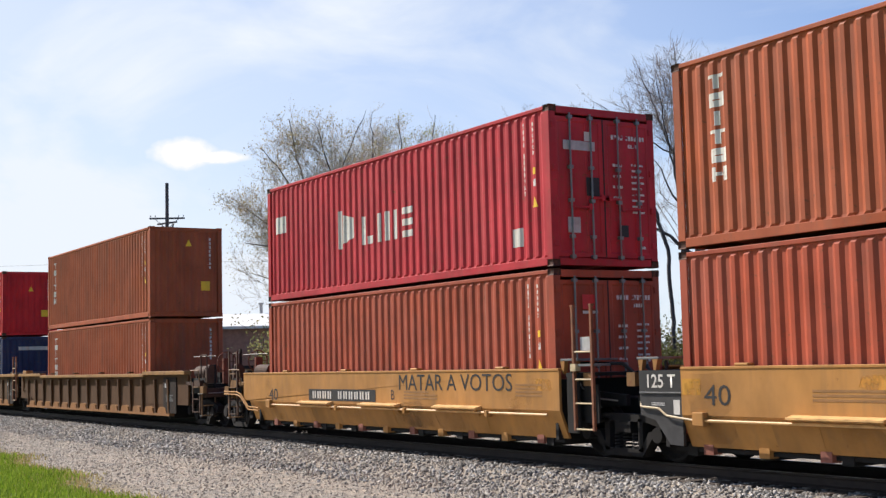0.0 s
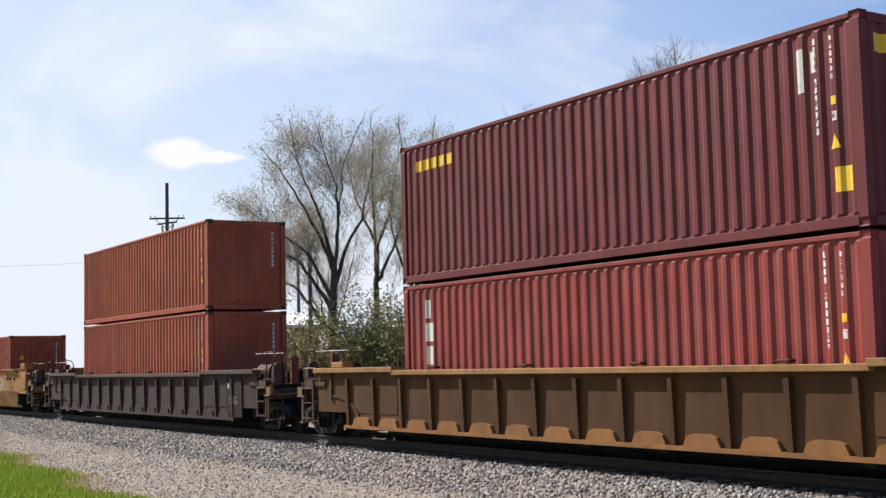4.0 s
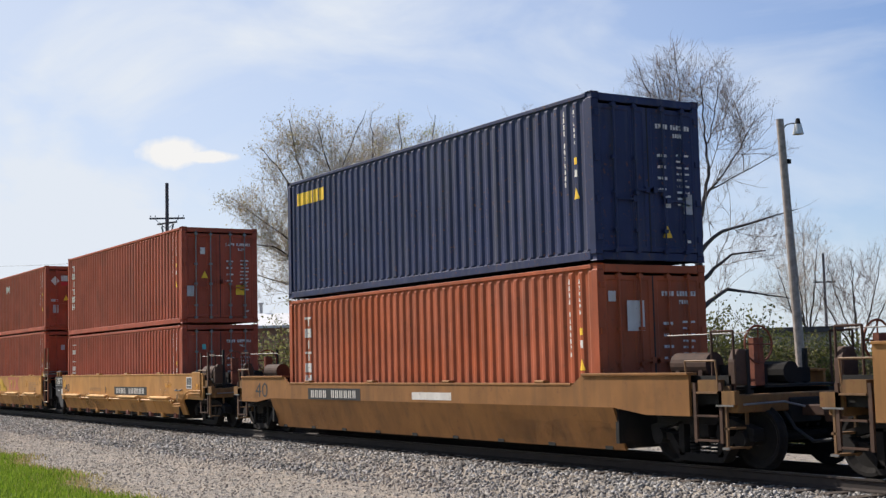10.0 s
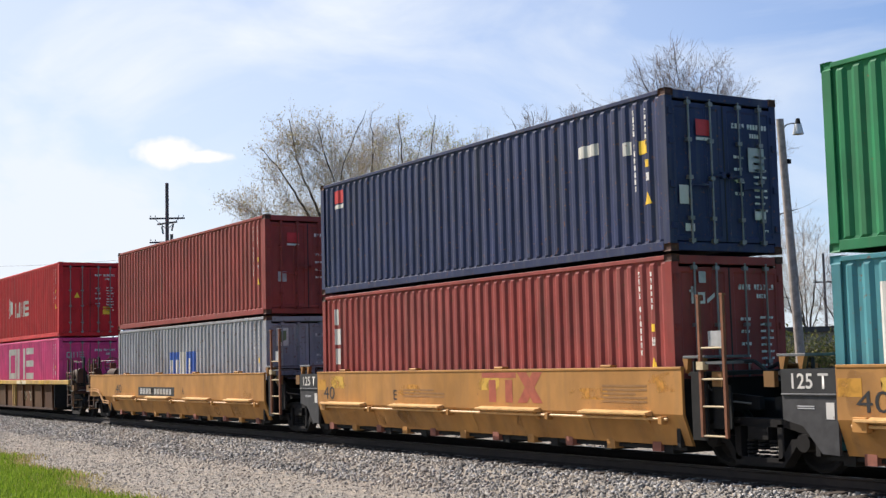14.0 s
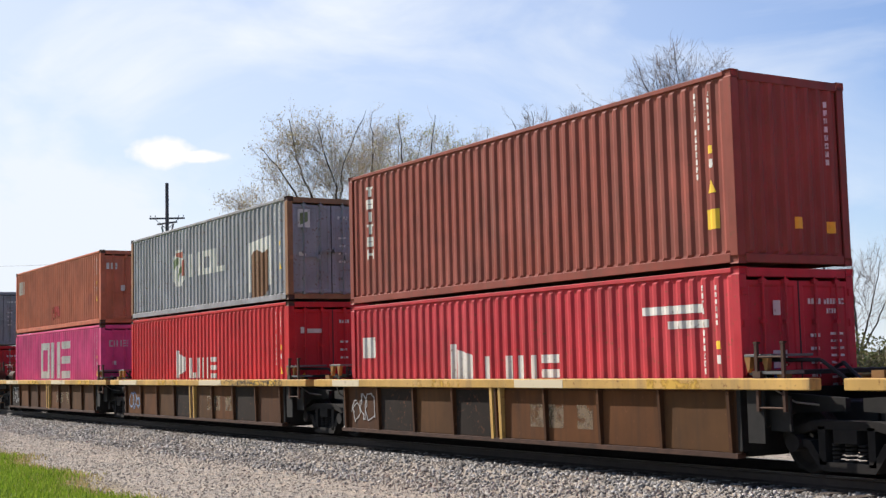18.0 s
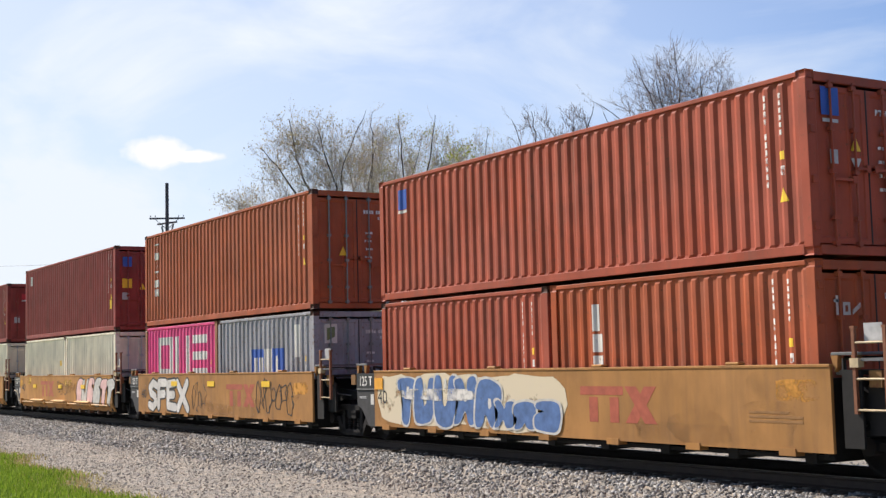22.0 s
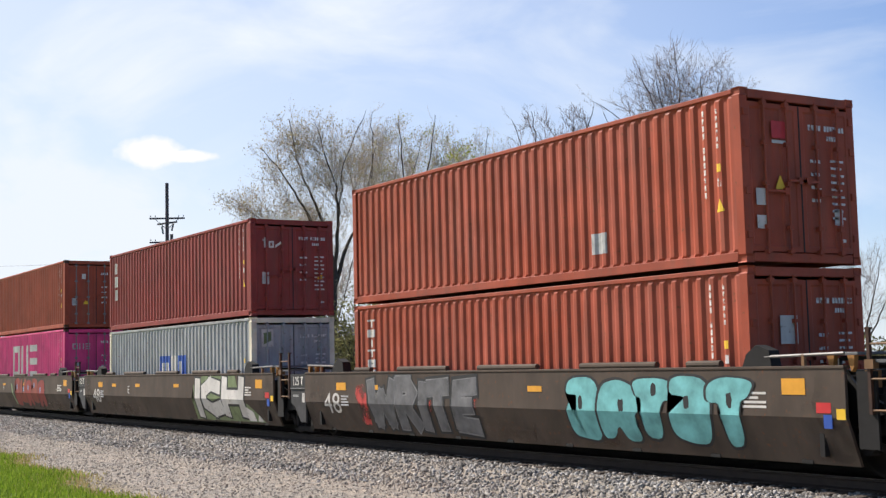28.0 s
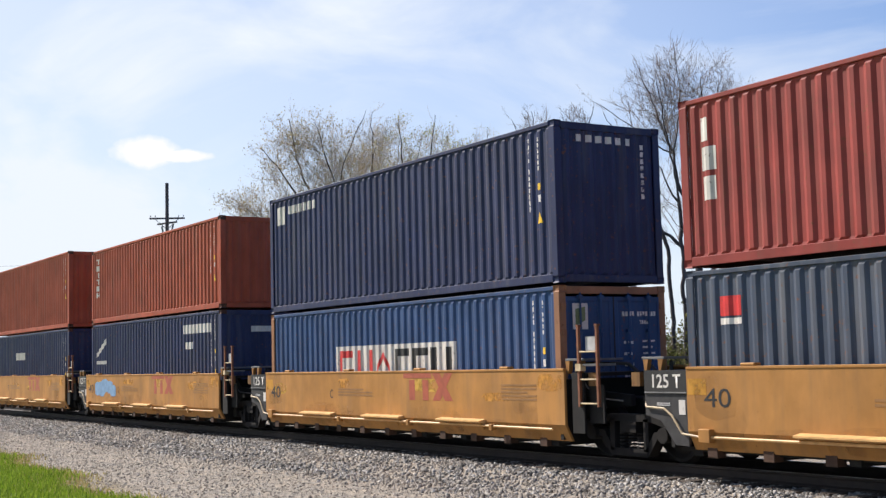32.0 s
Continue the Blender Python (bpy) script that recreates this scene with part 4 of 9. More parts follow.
def well_car(x, kind, joint_left, joint_right, half_left, half_right, look_of, label):
    """One well of a stack car. joint_*: 'joint' to the next well or 'coupler'. half_*: distance to the middle of the joint."""
    k = KINDS[kind]
    body = look_of.get("paint", k["paint"])
    car = thing("well_car", pose(x, 0, 0), label, "rail car", "well cars of the train")
    lc, rc = joint_left == "coupler", joint_right == "coupler"
    xl = -(look_of.get("e_left", k["e"]) if lc else k["jl"])
    xr = k["e"] if rc else k["jr"]
    ribbed = kind.startswith("rib")
    lcut, rcut = lc or kind in ("rib48", "fold53"), rc or kind in ("rib48",)
    inner = min(k["cut"], 8.3)
    if kind in ("maxi", "maxi_low", "flat"):
        inner = 6.3
    if not ribbed:
        for sy in (-1, 1):
            side_plate(car, k, xl, xr, lcut, rcut, sy, body)
    # well floor, inner walls and end bulkheads
    zt = k["zt"]
    s = Shape().box(-inner, inner, -1.24, 1.24, 0.26, 0.32)
    for i in range(9):
        xx = -inner + 0.4 + i * (2 * inner - 0.8) / 8
        s.box(xx - 0.1, xx + 0.1, -1.26, 1.26, 0.20, 0.385)
    part("well_floor", s, DARK, car)
    # dark sill added to block the sunlit ground seen beneath these wells
    if kind in ("rib48", "fold53", "fold48"):
        part("centre_sill", Shape().box(-inner, inner, -0.42, 0.42, 0.08, 0.26), DARK, car)
    for sx in (-1, 1):
        part("bulkhead", Shape().box(sx * inner - 0.04, sx * inner + 0.04, -1.40, 1.40, 0.32, zt - 0.16), DARK, car)
    for sy in (-1, 1):
        y0, y1 = sorted((sy * (YS + 0.012), sy * (YS - 0.17)))
        zc = zt
        if ribbed:
            continue
        cl, cr = (xl, xr) if "raised" not in k else (-k["raised"][0] + 0.3, k["raised"][0] - 0.3)
        part("top_chord", Shape().box(cl, cr, y0, y1, zc - 0.012, zc + 0.028), body, car, bevel=0.006)
        if "raised" in k:
            rx, rz = k["raised"]
            for a, b in ((xl, -rx - 0.02), (rx + 0.02, xr)):
                part("end_chord", Shape().box(a, b, y0 - 0.02 if sy < 0 else y0, y1 if sy < 0 else y1 + 0.02, rz - 0.01, rz + 0.03), body, car, bevel=0.006)
    if ribbed:
        ribs(car, k, kind, xl, xr, lcut, rcut, body, look_of)
    if kind in ("maxi", "maxi_low"):
        zl = k["zf"]
        spans = look_of.get("ledges", ((-3.67, -2.04), (-0.60, 1.04), (2.50, 4.07)))
        for a, b in spans:
            # the brighter LEDGE colour carries the sunlight on the ledge's top
            part("step_ledge", Shape().prism([(-YS - 0.002, zl + 0.045), (-YS - 0.15, zl + 0.015), (-YS - 0.15, zl - 0.01), (-YS - 0.002, zl - 0.045)], "x", a, b), LEDGE, car, "flat step ledge with sunlight in its colour")
            part("ledge_bracket", Shape().prism([(-YS - 0.002, zl - 0.05), (-YS - 0.11, zl - 0.02), (-YS - 0.002, zl - 0.16)], "x", b - 0.12, b - 0.04), body, car)
        zp = zl - 0.075
        part("air_pipe", Shape().path([(-5.6, -YS - 0.05, zp), (6.2, -YS - 0.05, zp)], 0.022), LEDGE, car)
        for xx in (-5.44,) + tuple(q[1] + 0.28 for q in spans):
            part("pipe_clamp", Shape().box(xx - 0.12 if xx < -5 else xx - 0.05, xx + 0.12 if xx < -5 else xx + 0.05, -YS - 0.10, -YS + 0.02, zp - 0.08, zp + (0.12 if xx < -5 else 0.04)), body, car, bevel=0.01)
        # doubler plates on the sloped foot
        for xx in (-4.1, -0.2, 3.3):
            part("foot_plate", Shape().prism([(-YS - 0.004, k["zf"] - 0.02), (-k["yb"] - 0.006, k["zb"] + 0.01), (-k["yb"] + 0.01, k["zb"] + 0.01), (-YS + 0.01, k["zf"] - 0.02)], "x", xx, xx + 0.85), body, car)
    if kind in ("maxi", "maxi_low"):
        for d, coupled in ((-1, lc), (1, rc)):
            if coupled:
                for o in (0.0, 0.07):
                    part("air_pipe", Shape().path([(d * 6.1, -YS - 0.05, 0.58 + o), (d * 6.75, -YS - 0.05, 0.60 + o), (d * 7.25, -YS - 0.05, 0.92 + o), (d * 7.5, -YS - 0.05, 0.97 + o), (d * 8.35, -YS - 0.05, 0.98 + o)], 0.02), body, car)
    if kind in ("maxi", "maxi_low", "flat"):
        n = 7 if kind == "flat" else 11
        for i in range(n):
            xx = -5.5 + i * 11.2 / (n - 1)
            hw, hd = (0.15, 0.06) if kind == "flat" else (0.10, 0.11)
            # maxi_low brackets are coloured dark for the shade beneath the sill
            part("bracket", Shape().box(xx - hw, xx + hw, -k["yb"] - 0.02, -k["yb"] + 0.16, k["zb"] - hd, k["zb"] + 0.04), ENDRUST if kind == "maxi_low" else body if i % 2 or kind == "flat" else HANGER, car)
    if kind not in ("rib40", "fold48"):
        for i in range(4):
            xx = -4.6 + i * 3.1
            part("pad", Shape().box(xx - 0.14, xx + 0.14, -YS - 0.01, -YS + 0.14, zt + 0.028, zt + 0.075), body, car, bevel=0.015)
    if kind == "fold48":
        for a, b in ((-5.65, -4.95), (-3.76, -1.84), (-0.72, 1.15), (2.40, 4.30), (5.00, 5.70)):
            part("hold_down_bar", Shape().tube((a, -YS + 0.05, zt + 0.07), (b, -YS + 0.05, zt + 0.07), 0.055, n=10), LEDGE if look_of.get("pale_bars") else SMOKE, car, "tubular hold-down bar")
        for xx in (-6.45, 6.45):
            part("guide", Shape().prism([(xx - 0.28, zt + 0.02), (xx + 0.28, zt + 0.02), (xx + 0.24, zt + 0.25), (xx, zt + 0.33), (xx - 0.2, zt + 0.2)], "y", -YS, -YS + 0.2), DARK, car, "black container guide")
            sx = 1 if xx > 0 else -1
            part("guide_rail", Shape().tube((xx + sx * 0.15, -YS + 0.02, zt + 0.16), (sx * 8.0, -YS + 0.02, zt + 0.19), 0.022, n=8), ROD, car, "pale thin rail beside the guide")
            part("rail_post", Shape().box(sx * 7.3 - 0.025, sx * 7.3 + 0.025, -YS, -YS + 0.05, zt, zt + 0.19), HANDRAIL, car)
    if kind == "fold53":
        for d, coupled in ((-1, lc), (1, rc)):
            a, b = sorted((d * 6.3, d * (8.63 if coupled else abs(xr if d > 0 else xl))))
            part("flange", Shape().prism([(-YS + 0.01, 1.60), (-YS - 0.15, 1.79), (-YS - 0.14, 1.83), (-YS + 0.01, 1.80)], "x", a, b), body, car, "overhanging flange of the raised end")
            for q in (6.85, 7.34, 8.05):
                part("hook", Shape().prism([(-YS - 0.002, 1.36), (-YS - 0.06, 1.40), (-YS - 0.06, 1.46), (-YS - 0.002, 1.49)], "x", d * q - 0.07, d * q + 0.07), DARK, car)
            if coupled and d > 0:
                part("end_box", Shape().box(9.24, 9.92, -YS - 0.05, -YS + 0.35, 1.815, 2.05), FOLDYEL, car, "yellow box on the end platform", 0.015)
                p = part("access_panel", Shape().box(9.33, 9.99, -YS - 0.03, -YS + 0.01, 0.98, 1.62), FOLDYEL, car, "yellow access panel", 0.012)
                part("panel_patch", Shape().box(9.40, 9.92, -YS - 0.036, -YS - 0.029, 1.36, 1.58), MISTORANGE, p)
            wall_blobs(car, k, [[(d * 6.28, 1.26), (d * 6.5, 1.06), (d * 6.72, 1.26), (d * 6.5, 1.46)]], MISTORANGE, 0.003, "paint_patch")
    # trucks and ends
    for d, coupled, half in ((-1, lc, half_left), (1, rc, half_right)):
        if coupled:
            out = look_of.get("out_left" if d < 0 else "out_right", 0.0)
            truck(car, d * (k["tk"] + 0.45 * out))
            if d > 0 and kind in ("maxi", "maxi_low", "flat"):
                p = part("access_panel", Shape().box(7.62, 8.26, -YS - 0.035, -YS + 0.01, 0.86, 1.58), YELLOW2, car, "worn yellow access panel", 0.012)
                part("panel_patch", Shape().box(7.72, 8.14, -YS - 0.041, -YS - 0.034, 0.95, 1.25), MISTORANGE, p)
                if kind == "maxi_low":
                    part("cap", Shape().prism([(6.95, 1.54), (7.50, 1.54), (7.54, 1.74), (7.44, 1.78), (6.98, 1.76)], "y", -YS - 0.03, -YS + 0.45), CHARCOAL, car, "grey cover box on the sill", 0.015)
                    part("block", Shape().box(7.80, 8.16, -YS + 0.02, -YS + 0.40, 1.60, 1.86), SILL, car, "yellow block on the end platform", 0.015)
            coupler_end(car, d * ((-xl if d < 0 else xr) + out), d, SOOTYEL if "rib" not in kind and kind != "fold48" else IRON, d * (k["tk"] + 0.45 * out), kind not in ("fold53", "fold40", "rib48", "fold48"), kind == "maxi_low")
        else:
            if d < 0:
                truck(car, -half)
            x_body = xl if d < 0 else xr
            near = inner + 0.05
            joint_end(car, d * near, d * half, d, body, d > 0)
            if d > 0:
                xx = max(near, xr if kind in ("maxi", "maxi_low", "flat", "fold53", "fold48") else near) + 0.64
                if kind in ("maxi", "maxi_low", "flat", "fold53", "fold48", "rib48", "rib40"):
                    xx = 9.30 if kind == "rib48" else min(xx, half - 0.25)
                    joint_ladder(car, xx, zt, IRON if kind in ("fold48", "rib40") else LADDERPAINT, {"maxi": 1.08, "maxi_low": 0.74, "fold53": 0.95, "rib48": 0.78}.get(kind, 0.5), {"fold48": HANDRAIL, "rib40": ENDRUST}.get(kind), {"maxi": 0.50, "rib48": 0.50, "fold53": 0.50}.get(kind, 0.90))
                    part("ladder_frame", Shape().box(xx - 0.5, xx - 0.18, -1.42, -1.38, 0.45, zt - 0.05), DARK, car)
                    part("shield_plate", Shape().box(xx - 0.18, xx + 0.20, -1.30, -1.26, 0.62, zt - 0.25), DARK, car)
            elif kind in ("maxi", "maxi_low", "flat", "fold53", "fold48"):
                if kind.startswith("maxi"):
                    part("paint_patch", Shape().box(xl + 0.03, xl + 0.42, -YS - 0.003, -YS + 0.01, 1.12, 1.36), FRESHORANGE, car, "orange repainted patch")
                pw = 0.97 if kind.startswith("maxi") else 0.82
                p = part("stencil_plate", Shape().box(xl - pw, xl - 0.01, -1.47, -1.42, 1.16, 1.49), BLKMARK, car, "black plate stencilled 125 T")
                words(p, "125 T", xl - pw * 0.80, 1.22, pw * 0.66, 0.21, -1.474, WHITE, 0.02)
                part("end_plate", Shape().prism([(xl - pw, 1.15), (xl - 0.01, 1.15), (xl - 0.01, 0.35), (xl - 0.30, 0.36), (xl - 0.62, 0.72), (xl - pw, 0.80)], "y", -1.46, -1.41), CHARCOAL, car, "charcoal end plate")
                patch(car, xl - 0.20, 0.82, 0.14, 0.22, -1.462, WHITE)
                part("plate_ledge", Shape().box(xl - pw, xl - 0.005, -1.485, -1.44, 1.135, 1.158), STEELGREY, car, bevel=0.004)
                flat_bars(car, xl - 0.70, 0.95, 0.30, 0.016, 2, -1.462, GREYMARK)
                if kind != "maxi_low" and not look_of.get("pipe"):
                    continue
                bend = [(xl - 0.98, -1.30, 1.18), (xl - 1.02, -1.40, 1.02), (xl - 0.92, -1.49, 0.93), (xl - 0.50, -1.50, 0.91), (xl - 0.32, -1.50, 0.80), (xl - 0.10, -1.51, k["zf"] - 0.04), (xl + 0.30, -1.52, k["zf"] - 0.075)]
                part("air_pipe", Shape().path(bend, 0.016), PIPEPAINT, car, "pale bent air pipe")
    return car


def ribs(car, k, kind, xl, xr, lcut, rcut, body, look_of):
    """Ribbed sides: recessed sheet, tapering uprights, top chord with flange, bottom chord."""
    zt, zb, cut = k["zt"], k["zb"], k["cut"]
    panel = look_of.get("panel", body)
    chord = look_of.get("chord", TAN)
    for sy in (-1, 1):
        yi0, yi1 = sorted((sy * 1.34, sy * 1.38))
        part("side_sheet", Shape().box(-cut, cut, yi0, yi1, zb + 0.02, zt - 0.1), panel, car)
        y0, y1 = sorted((sy * (YS + 0.03), sy * 1.28))
        if kind == "rib48":
            rx, rz = k["raised"]
            part("top_chord", Shape().box(-rx, rx, y0, y1, zt - 0.10, zt), chord, car, bevel=0.01)
            for a, b in ((xl, -rx + 0.05), (rx - 0.05, xr)):
                part("end_chord", Shape().box(a, b, y0 - 0.01 * (sy < 0), y1, rz - 0.11, rz), chord, car, bevel=0.01)
                part("end_web", Shape().box(a, b, yi0 - 0.012, yi1 + 0.012, 0.62, rz - 0.112), panel, car)
        else:
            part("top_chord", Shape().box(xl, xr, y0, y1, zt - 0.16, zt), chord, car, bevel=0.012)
        yb0, yb1 = sorted((sy * 1.46, sy * 1.30))
        part("bottom_chord", Shape().box(-cut, cut, yb0, yb1, zb - 0.02, zb + 0.05), (WORNYEL if chord is TAN else body) if kind == "rib48" else IRON, car)
    n = 15 if kind == "rib48" else 9
    for i in range(n):
        xx = -cut + 0.15 + i * (2 * cut - 0.3) / (n - 1)
        wide = 0.10 if kind == "rib48" else 0.06
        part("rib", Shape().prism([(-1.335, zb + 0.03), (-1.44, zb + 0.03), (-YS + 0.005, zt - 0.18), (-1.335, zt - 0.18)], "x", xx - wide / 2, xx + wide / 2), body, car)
        if kind == "rib48" and i < n - 1:
            part("gusset", Shape().prism([(xx + 0.22, zb + 0.05), (xx + 1.02, zb + 0.05), (xx + 0.94, zb + 0.20), (xx + 0.80, zb + 0.24), (xx + 0.42, zb + 0.24), (xx + 0.30, zb + 0.20)], "y", -1.44, -1.36), WORNYEL if chord is TAN else body, car)
    if kind == "rib48":
        p = part("end_panel", Shape().box(7.85, 8.95, -1.425, -1.385, 0.36, zt - 0.12), DARKPANEL, car, "charcoal end panel with faint stencils", 0.008)
        flat_bars(p, 8.1, 0.72, 0.6, 0.03, 4, -1.427, STEELGREY)
        patch(p, 8.0, 1.12, 0.10, 0.13, -1.427, GREYMARK)
        arc = [(-9.10 + 1.30 * math.cos(q * math.pi / 16), 0.30 + 0.66 * math.sin(q * math.pi / 16)) for q in range(9)]
        part("wheel_arch", Shape().prism(arc + [(a + 0.06, b + 0.05) for a, b in reversed(arc)], "y", -1.42, -1.37), body, car, "curved rim over the wheels")
        part("end_post", Shape().box(-9.20, -9.08, -1.44, -1.37, 0.90, zt), body, car, bevel=0.01)
        part("end_block", Shape().box(-8.98, -8.43, -1.49, -1.20, zt + 0.075, zt + 0.20), chord, car, bevel=0.015)
    if kind == "rib40":
        for xx in (-0.12, 0.16):
            part("rib", Shape().prism([(-1.335, zb + 0.03), (-1.46, zb + 0.03), (-YS - 0.005, zt - 0.16), (-1.335, zt - 0.16)], "x", xx - 0.04, xx + 0.04), SILL, car)


# ---------------------------------------------------------------- ground and track
def ground_material():
    m, n, l, b = material("gravel_and_grass_ground", 0.9, 0.0, 0.2)
    tc = n.new("ShaderNodeTexCoord")
    sep = n.new("ShaderNodeSeparateXYZ")
    l.new(tc.outputs["Object"], sep.inputs["Vector"])
    grain = tex_noise(n, l, 26.0, 6, rnd=False, rough=0.7)
    mid = tex_noise(n, l, 3.0, 6, rnd=False, rough=0.65)
    big = tex_noise(n, l, 0.45, 5, rnd=False)
    vor = n.new("ShaderNodeTexVoronoi")
    vor.inputs["Scale"].default_value = 22.0
    l.new(tc.outputs["Object"], vor.inputs["Vector"])
    stone = blend(n, l, ranged(n, l, vor.outputs["Color"], 0.1, 0.9), (0.18, 0.162, 0.138), (0.41, 0.37, 0.32))
    soil = blend(n, l, ranged(n, l, mid.outputs["Fac"], 0.35, 0.7), (0.265, 0.220, 0.166), (0.43, 0.370, 0.298))
    gravel = blend(n, l, ranged(n, l, mid.outputs["Fac"], 0.40, 0.62), stone, soil)
    gravel = blend(n, l, ranged(n, l, grain.outputs["Fac"], 0.52, 0.75, 0.0, 0.5), gravel, (0.10, 0.085, 0.07))
    grass = blend(n, l, ranged(n, l, mid.outputs["Fac"], 0.3, 0.7), (0.07, 0.14, 0.012), (0.15, 0.24, 0.022))
    straw = blend(n, l, ranged(n, l, grain.outputs["Fac"], 0.35, 0.65), (0.17, 0.13, 0.065), (0.34, 0.27, 0.14))
    # distance from the lawn's edge, which closes on the track far off
    mx = n.new("ShaderNodeMath")
    mx.operation = "MULTIPLY_ADD"
    mx.inputs[1].default_value = 0.093
    l.new(sep.outputs["X"], mx.inputs[0])
    l.new(sep.outputs["Y"], mx.inputs[2])
    wob = n.new("ShaderNodeMath")
    wob.operation = "MULTIPLY_ADD"
    wob.inputs[1].default_value = 2.6
    l.new(big.outputs["Fac"], wob.inputs[0])
    l.new(mx.outputs["Value"], wob.inputs[2])
    wob2 = n.new("ShaderNodeMath")
    wob2.operation = "MULTIPLY_ADD"
    wob2.inputs[1].default_value = 1.2
    l.new(mid.outputs["Fac"], wob2.inputs[0])
    l.new(wob.outputs["Value"], wob2.inputs[2])
    near = ranged(n, l, wob2.outputs["Value"], -8.85, -8.55, 1.0, 0.0)
    edge = ranged(n, l, wob2.outputs["Value"], -8.4, -7.6, 0.75, 0.0)
    far = ranged(n, l, sep.outputs["Y"], 7.0, 9.0, 0.0, 1.0)
    c = blend(n, l, edge, gravel, straw)
    c = blend(n, l, near, c, grass)
    weeds = blend(n, l, ranged(n, l, mid.outputs["Fac"], 0.40, 0.62), (0.085, 0.065, 0.035), (0.06, 0.085, 0.02))
    c = blend(n, l, far, c, weeds)
    l.new(c, b.inputs["Base Color"])
    h = n.new("ShaderNodeMath")
    h.operation = "ADD"
    l.new(grain.outputs["Fac"], h.inputs[0])
    l.new(vor.outputs["Distance"], h.inputs[1])
    bumped(n, l, b, h.outputs["Value"], 0.9, 0.03)
    return m


def ground_height(x, y):
    a = abs(y)
    if a < 1.75:
        z = -0.22
    elif a < 3.0:
        z = -0.22 - 0.20 * (a - 1.75) / 1.25
    else:
        z = -0.42
    if a > 2.2:
        z += 0.05 * noise.noise((x * 0.21, y * 0.35, 0.0)) * min(1.0, (a - 2.2))
    if y < -7:
        z += min(0.12, (-7 - y) * 0.05)
    return z


def ground_sheet():
    xs = [-4000, -2000, -900, -400, -200, -120] + [-90 + i * 1.0 for i in range(101)] + [20, 60, 150, 400, 900, 2000, 4000]
    ys = [-4000, -1500, -500, -150, -60, -35, -25] + [-18 + i * 0.5 for i in range(30)] + [-3.0, -2.6, -2.2, -1.75, 0, 1.75, 2.2, 2.6, 3.0] + [4, 6, 9, 13, 18, 25, 35, 50, 80, 150, 400, 1200, 4000]
    vs = [(x, y, ground_height(x, y)) for y in ys for x in xs]
    n = len(xs)
    fs = [(r * n + i, r * n + i + 1, (r + 1) * n + i + 1, (r + 1) * n + i) for r in range(len(ys) - 1) for i in range(n - 1)]
    me = Shape().add(vs, fs).mesh("ground", smooth=True)
    tagged(put("ground", me, ground_material()), "grey gravel verge with green lawn and dry grass", "ground", kind="structure")


ground_sheet()


def stone_material(name, a, b2, c2):
    m, n, l, b = material(name, 0.85, 0.0, 0.25)
    g = n.new("ShaderNodeNewGeometry")
    r = n.new("ShaderNodeValToRGB")
    r.color_ramp.elements[0].color = (*a, 1)
    r.color_ramp.elements[1].color = (*c2, 1)
    e = r.color_ramp.elements.new(0.55)
    e.color = (*b2, 1)
    l.new(g.outputs["Random Per Island"], r.inputs["Fac"])
    t = tex_noise(n, l, 40.0, 4, rnd=False)
    c = blend(n, l, ranged(n, l, t.outputs["Fac"], 0.4, 0.75, 0.0, 0.4), r.outputs["Color"], (0.10, 0.09, 0.08))
    dust = tex_noise(n, l, 0.9, 5, (0.5, 1.2, 1.0), rnd=False, rough=0.65)
    c = blend(n, l, ranged(n, l, dust.outputs["Fac"], 0.46, 0.66, 0.0, 0.55), c, (0.33, 0.275, 0.215))
    grime = tex_noise(n, l, 2.2, 5, (0.6, 1.4, 1.0), rnd=False)
    c = blend(n, l, ranged(n, l, grime.outputs["Fac"], 0.52, 0.72, 0.0, 0.45), c, (0.085, 0.078, 0.07))
    l.new(c, b.inputs["Base Color"])
    return m


STONE = stone_material("grey_ballast_stone", (0.055, 0.052, 0.047), (0.235, 0.222, 0.203), (0.52, 0.495, 0.46))
PEBBLE = stone_material("tan_gravel_stone", (0.15, 0.128, 0.102), (0.350, 0.305, 0.250), (0.56, 0.505, 0.43))


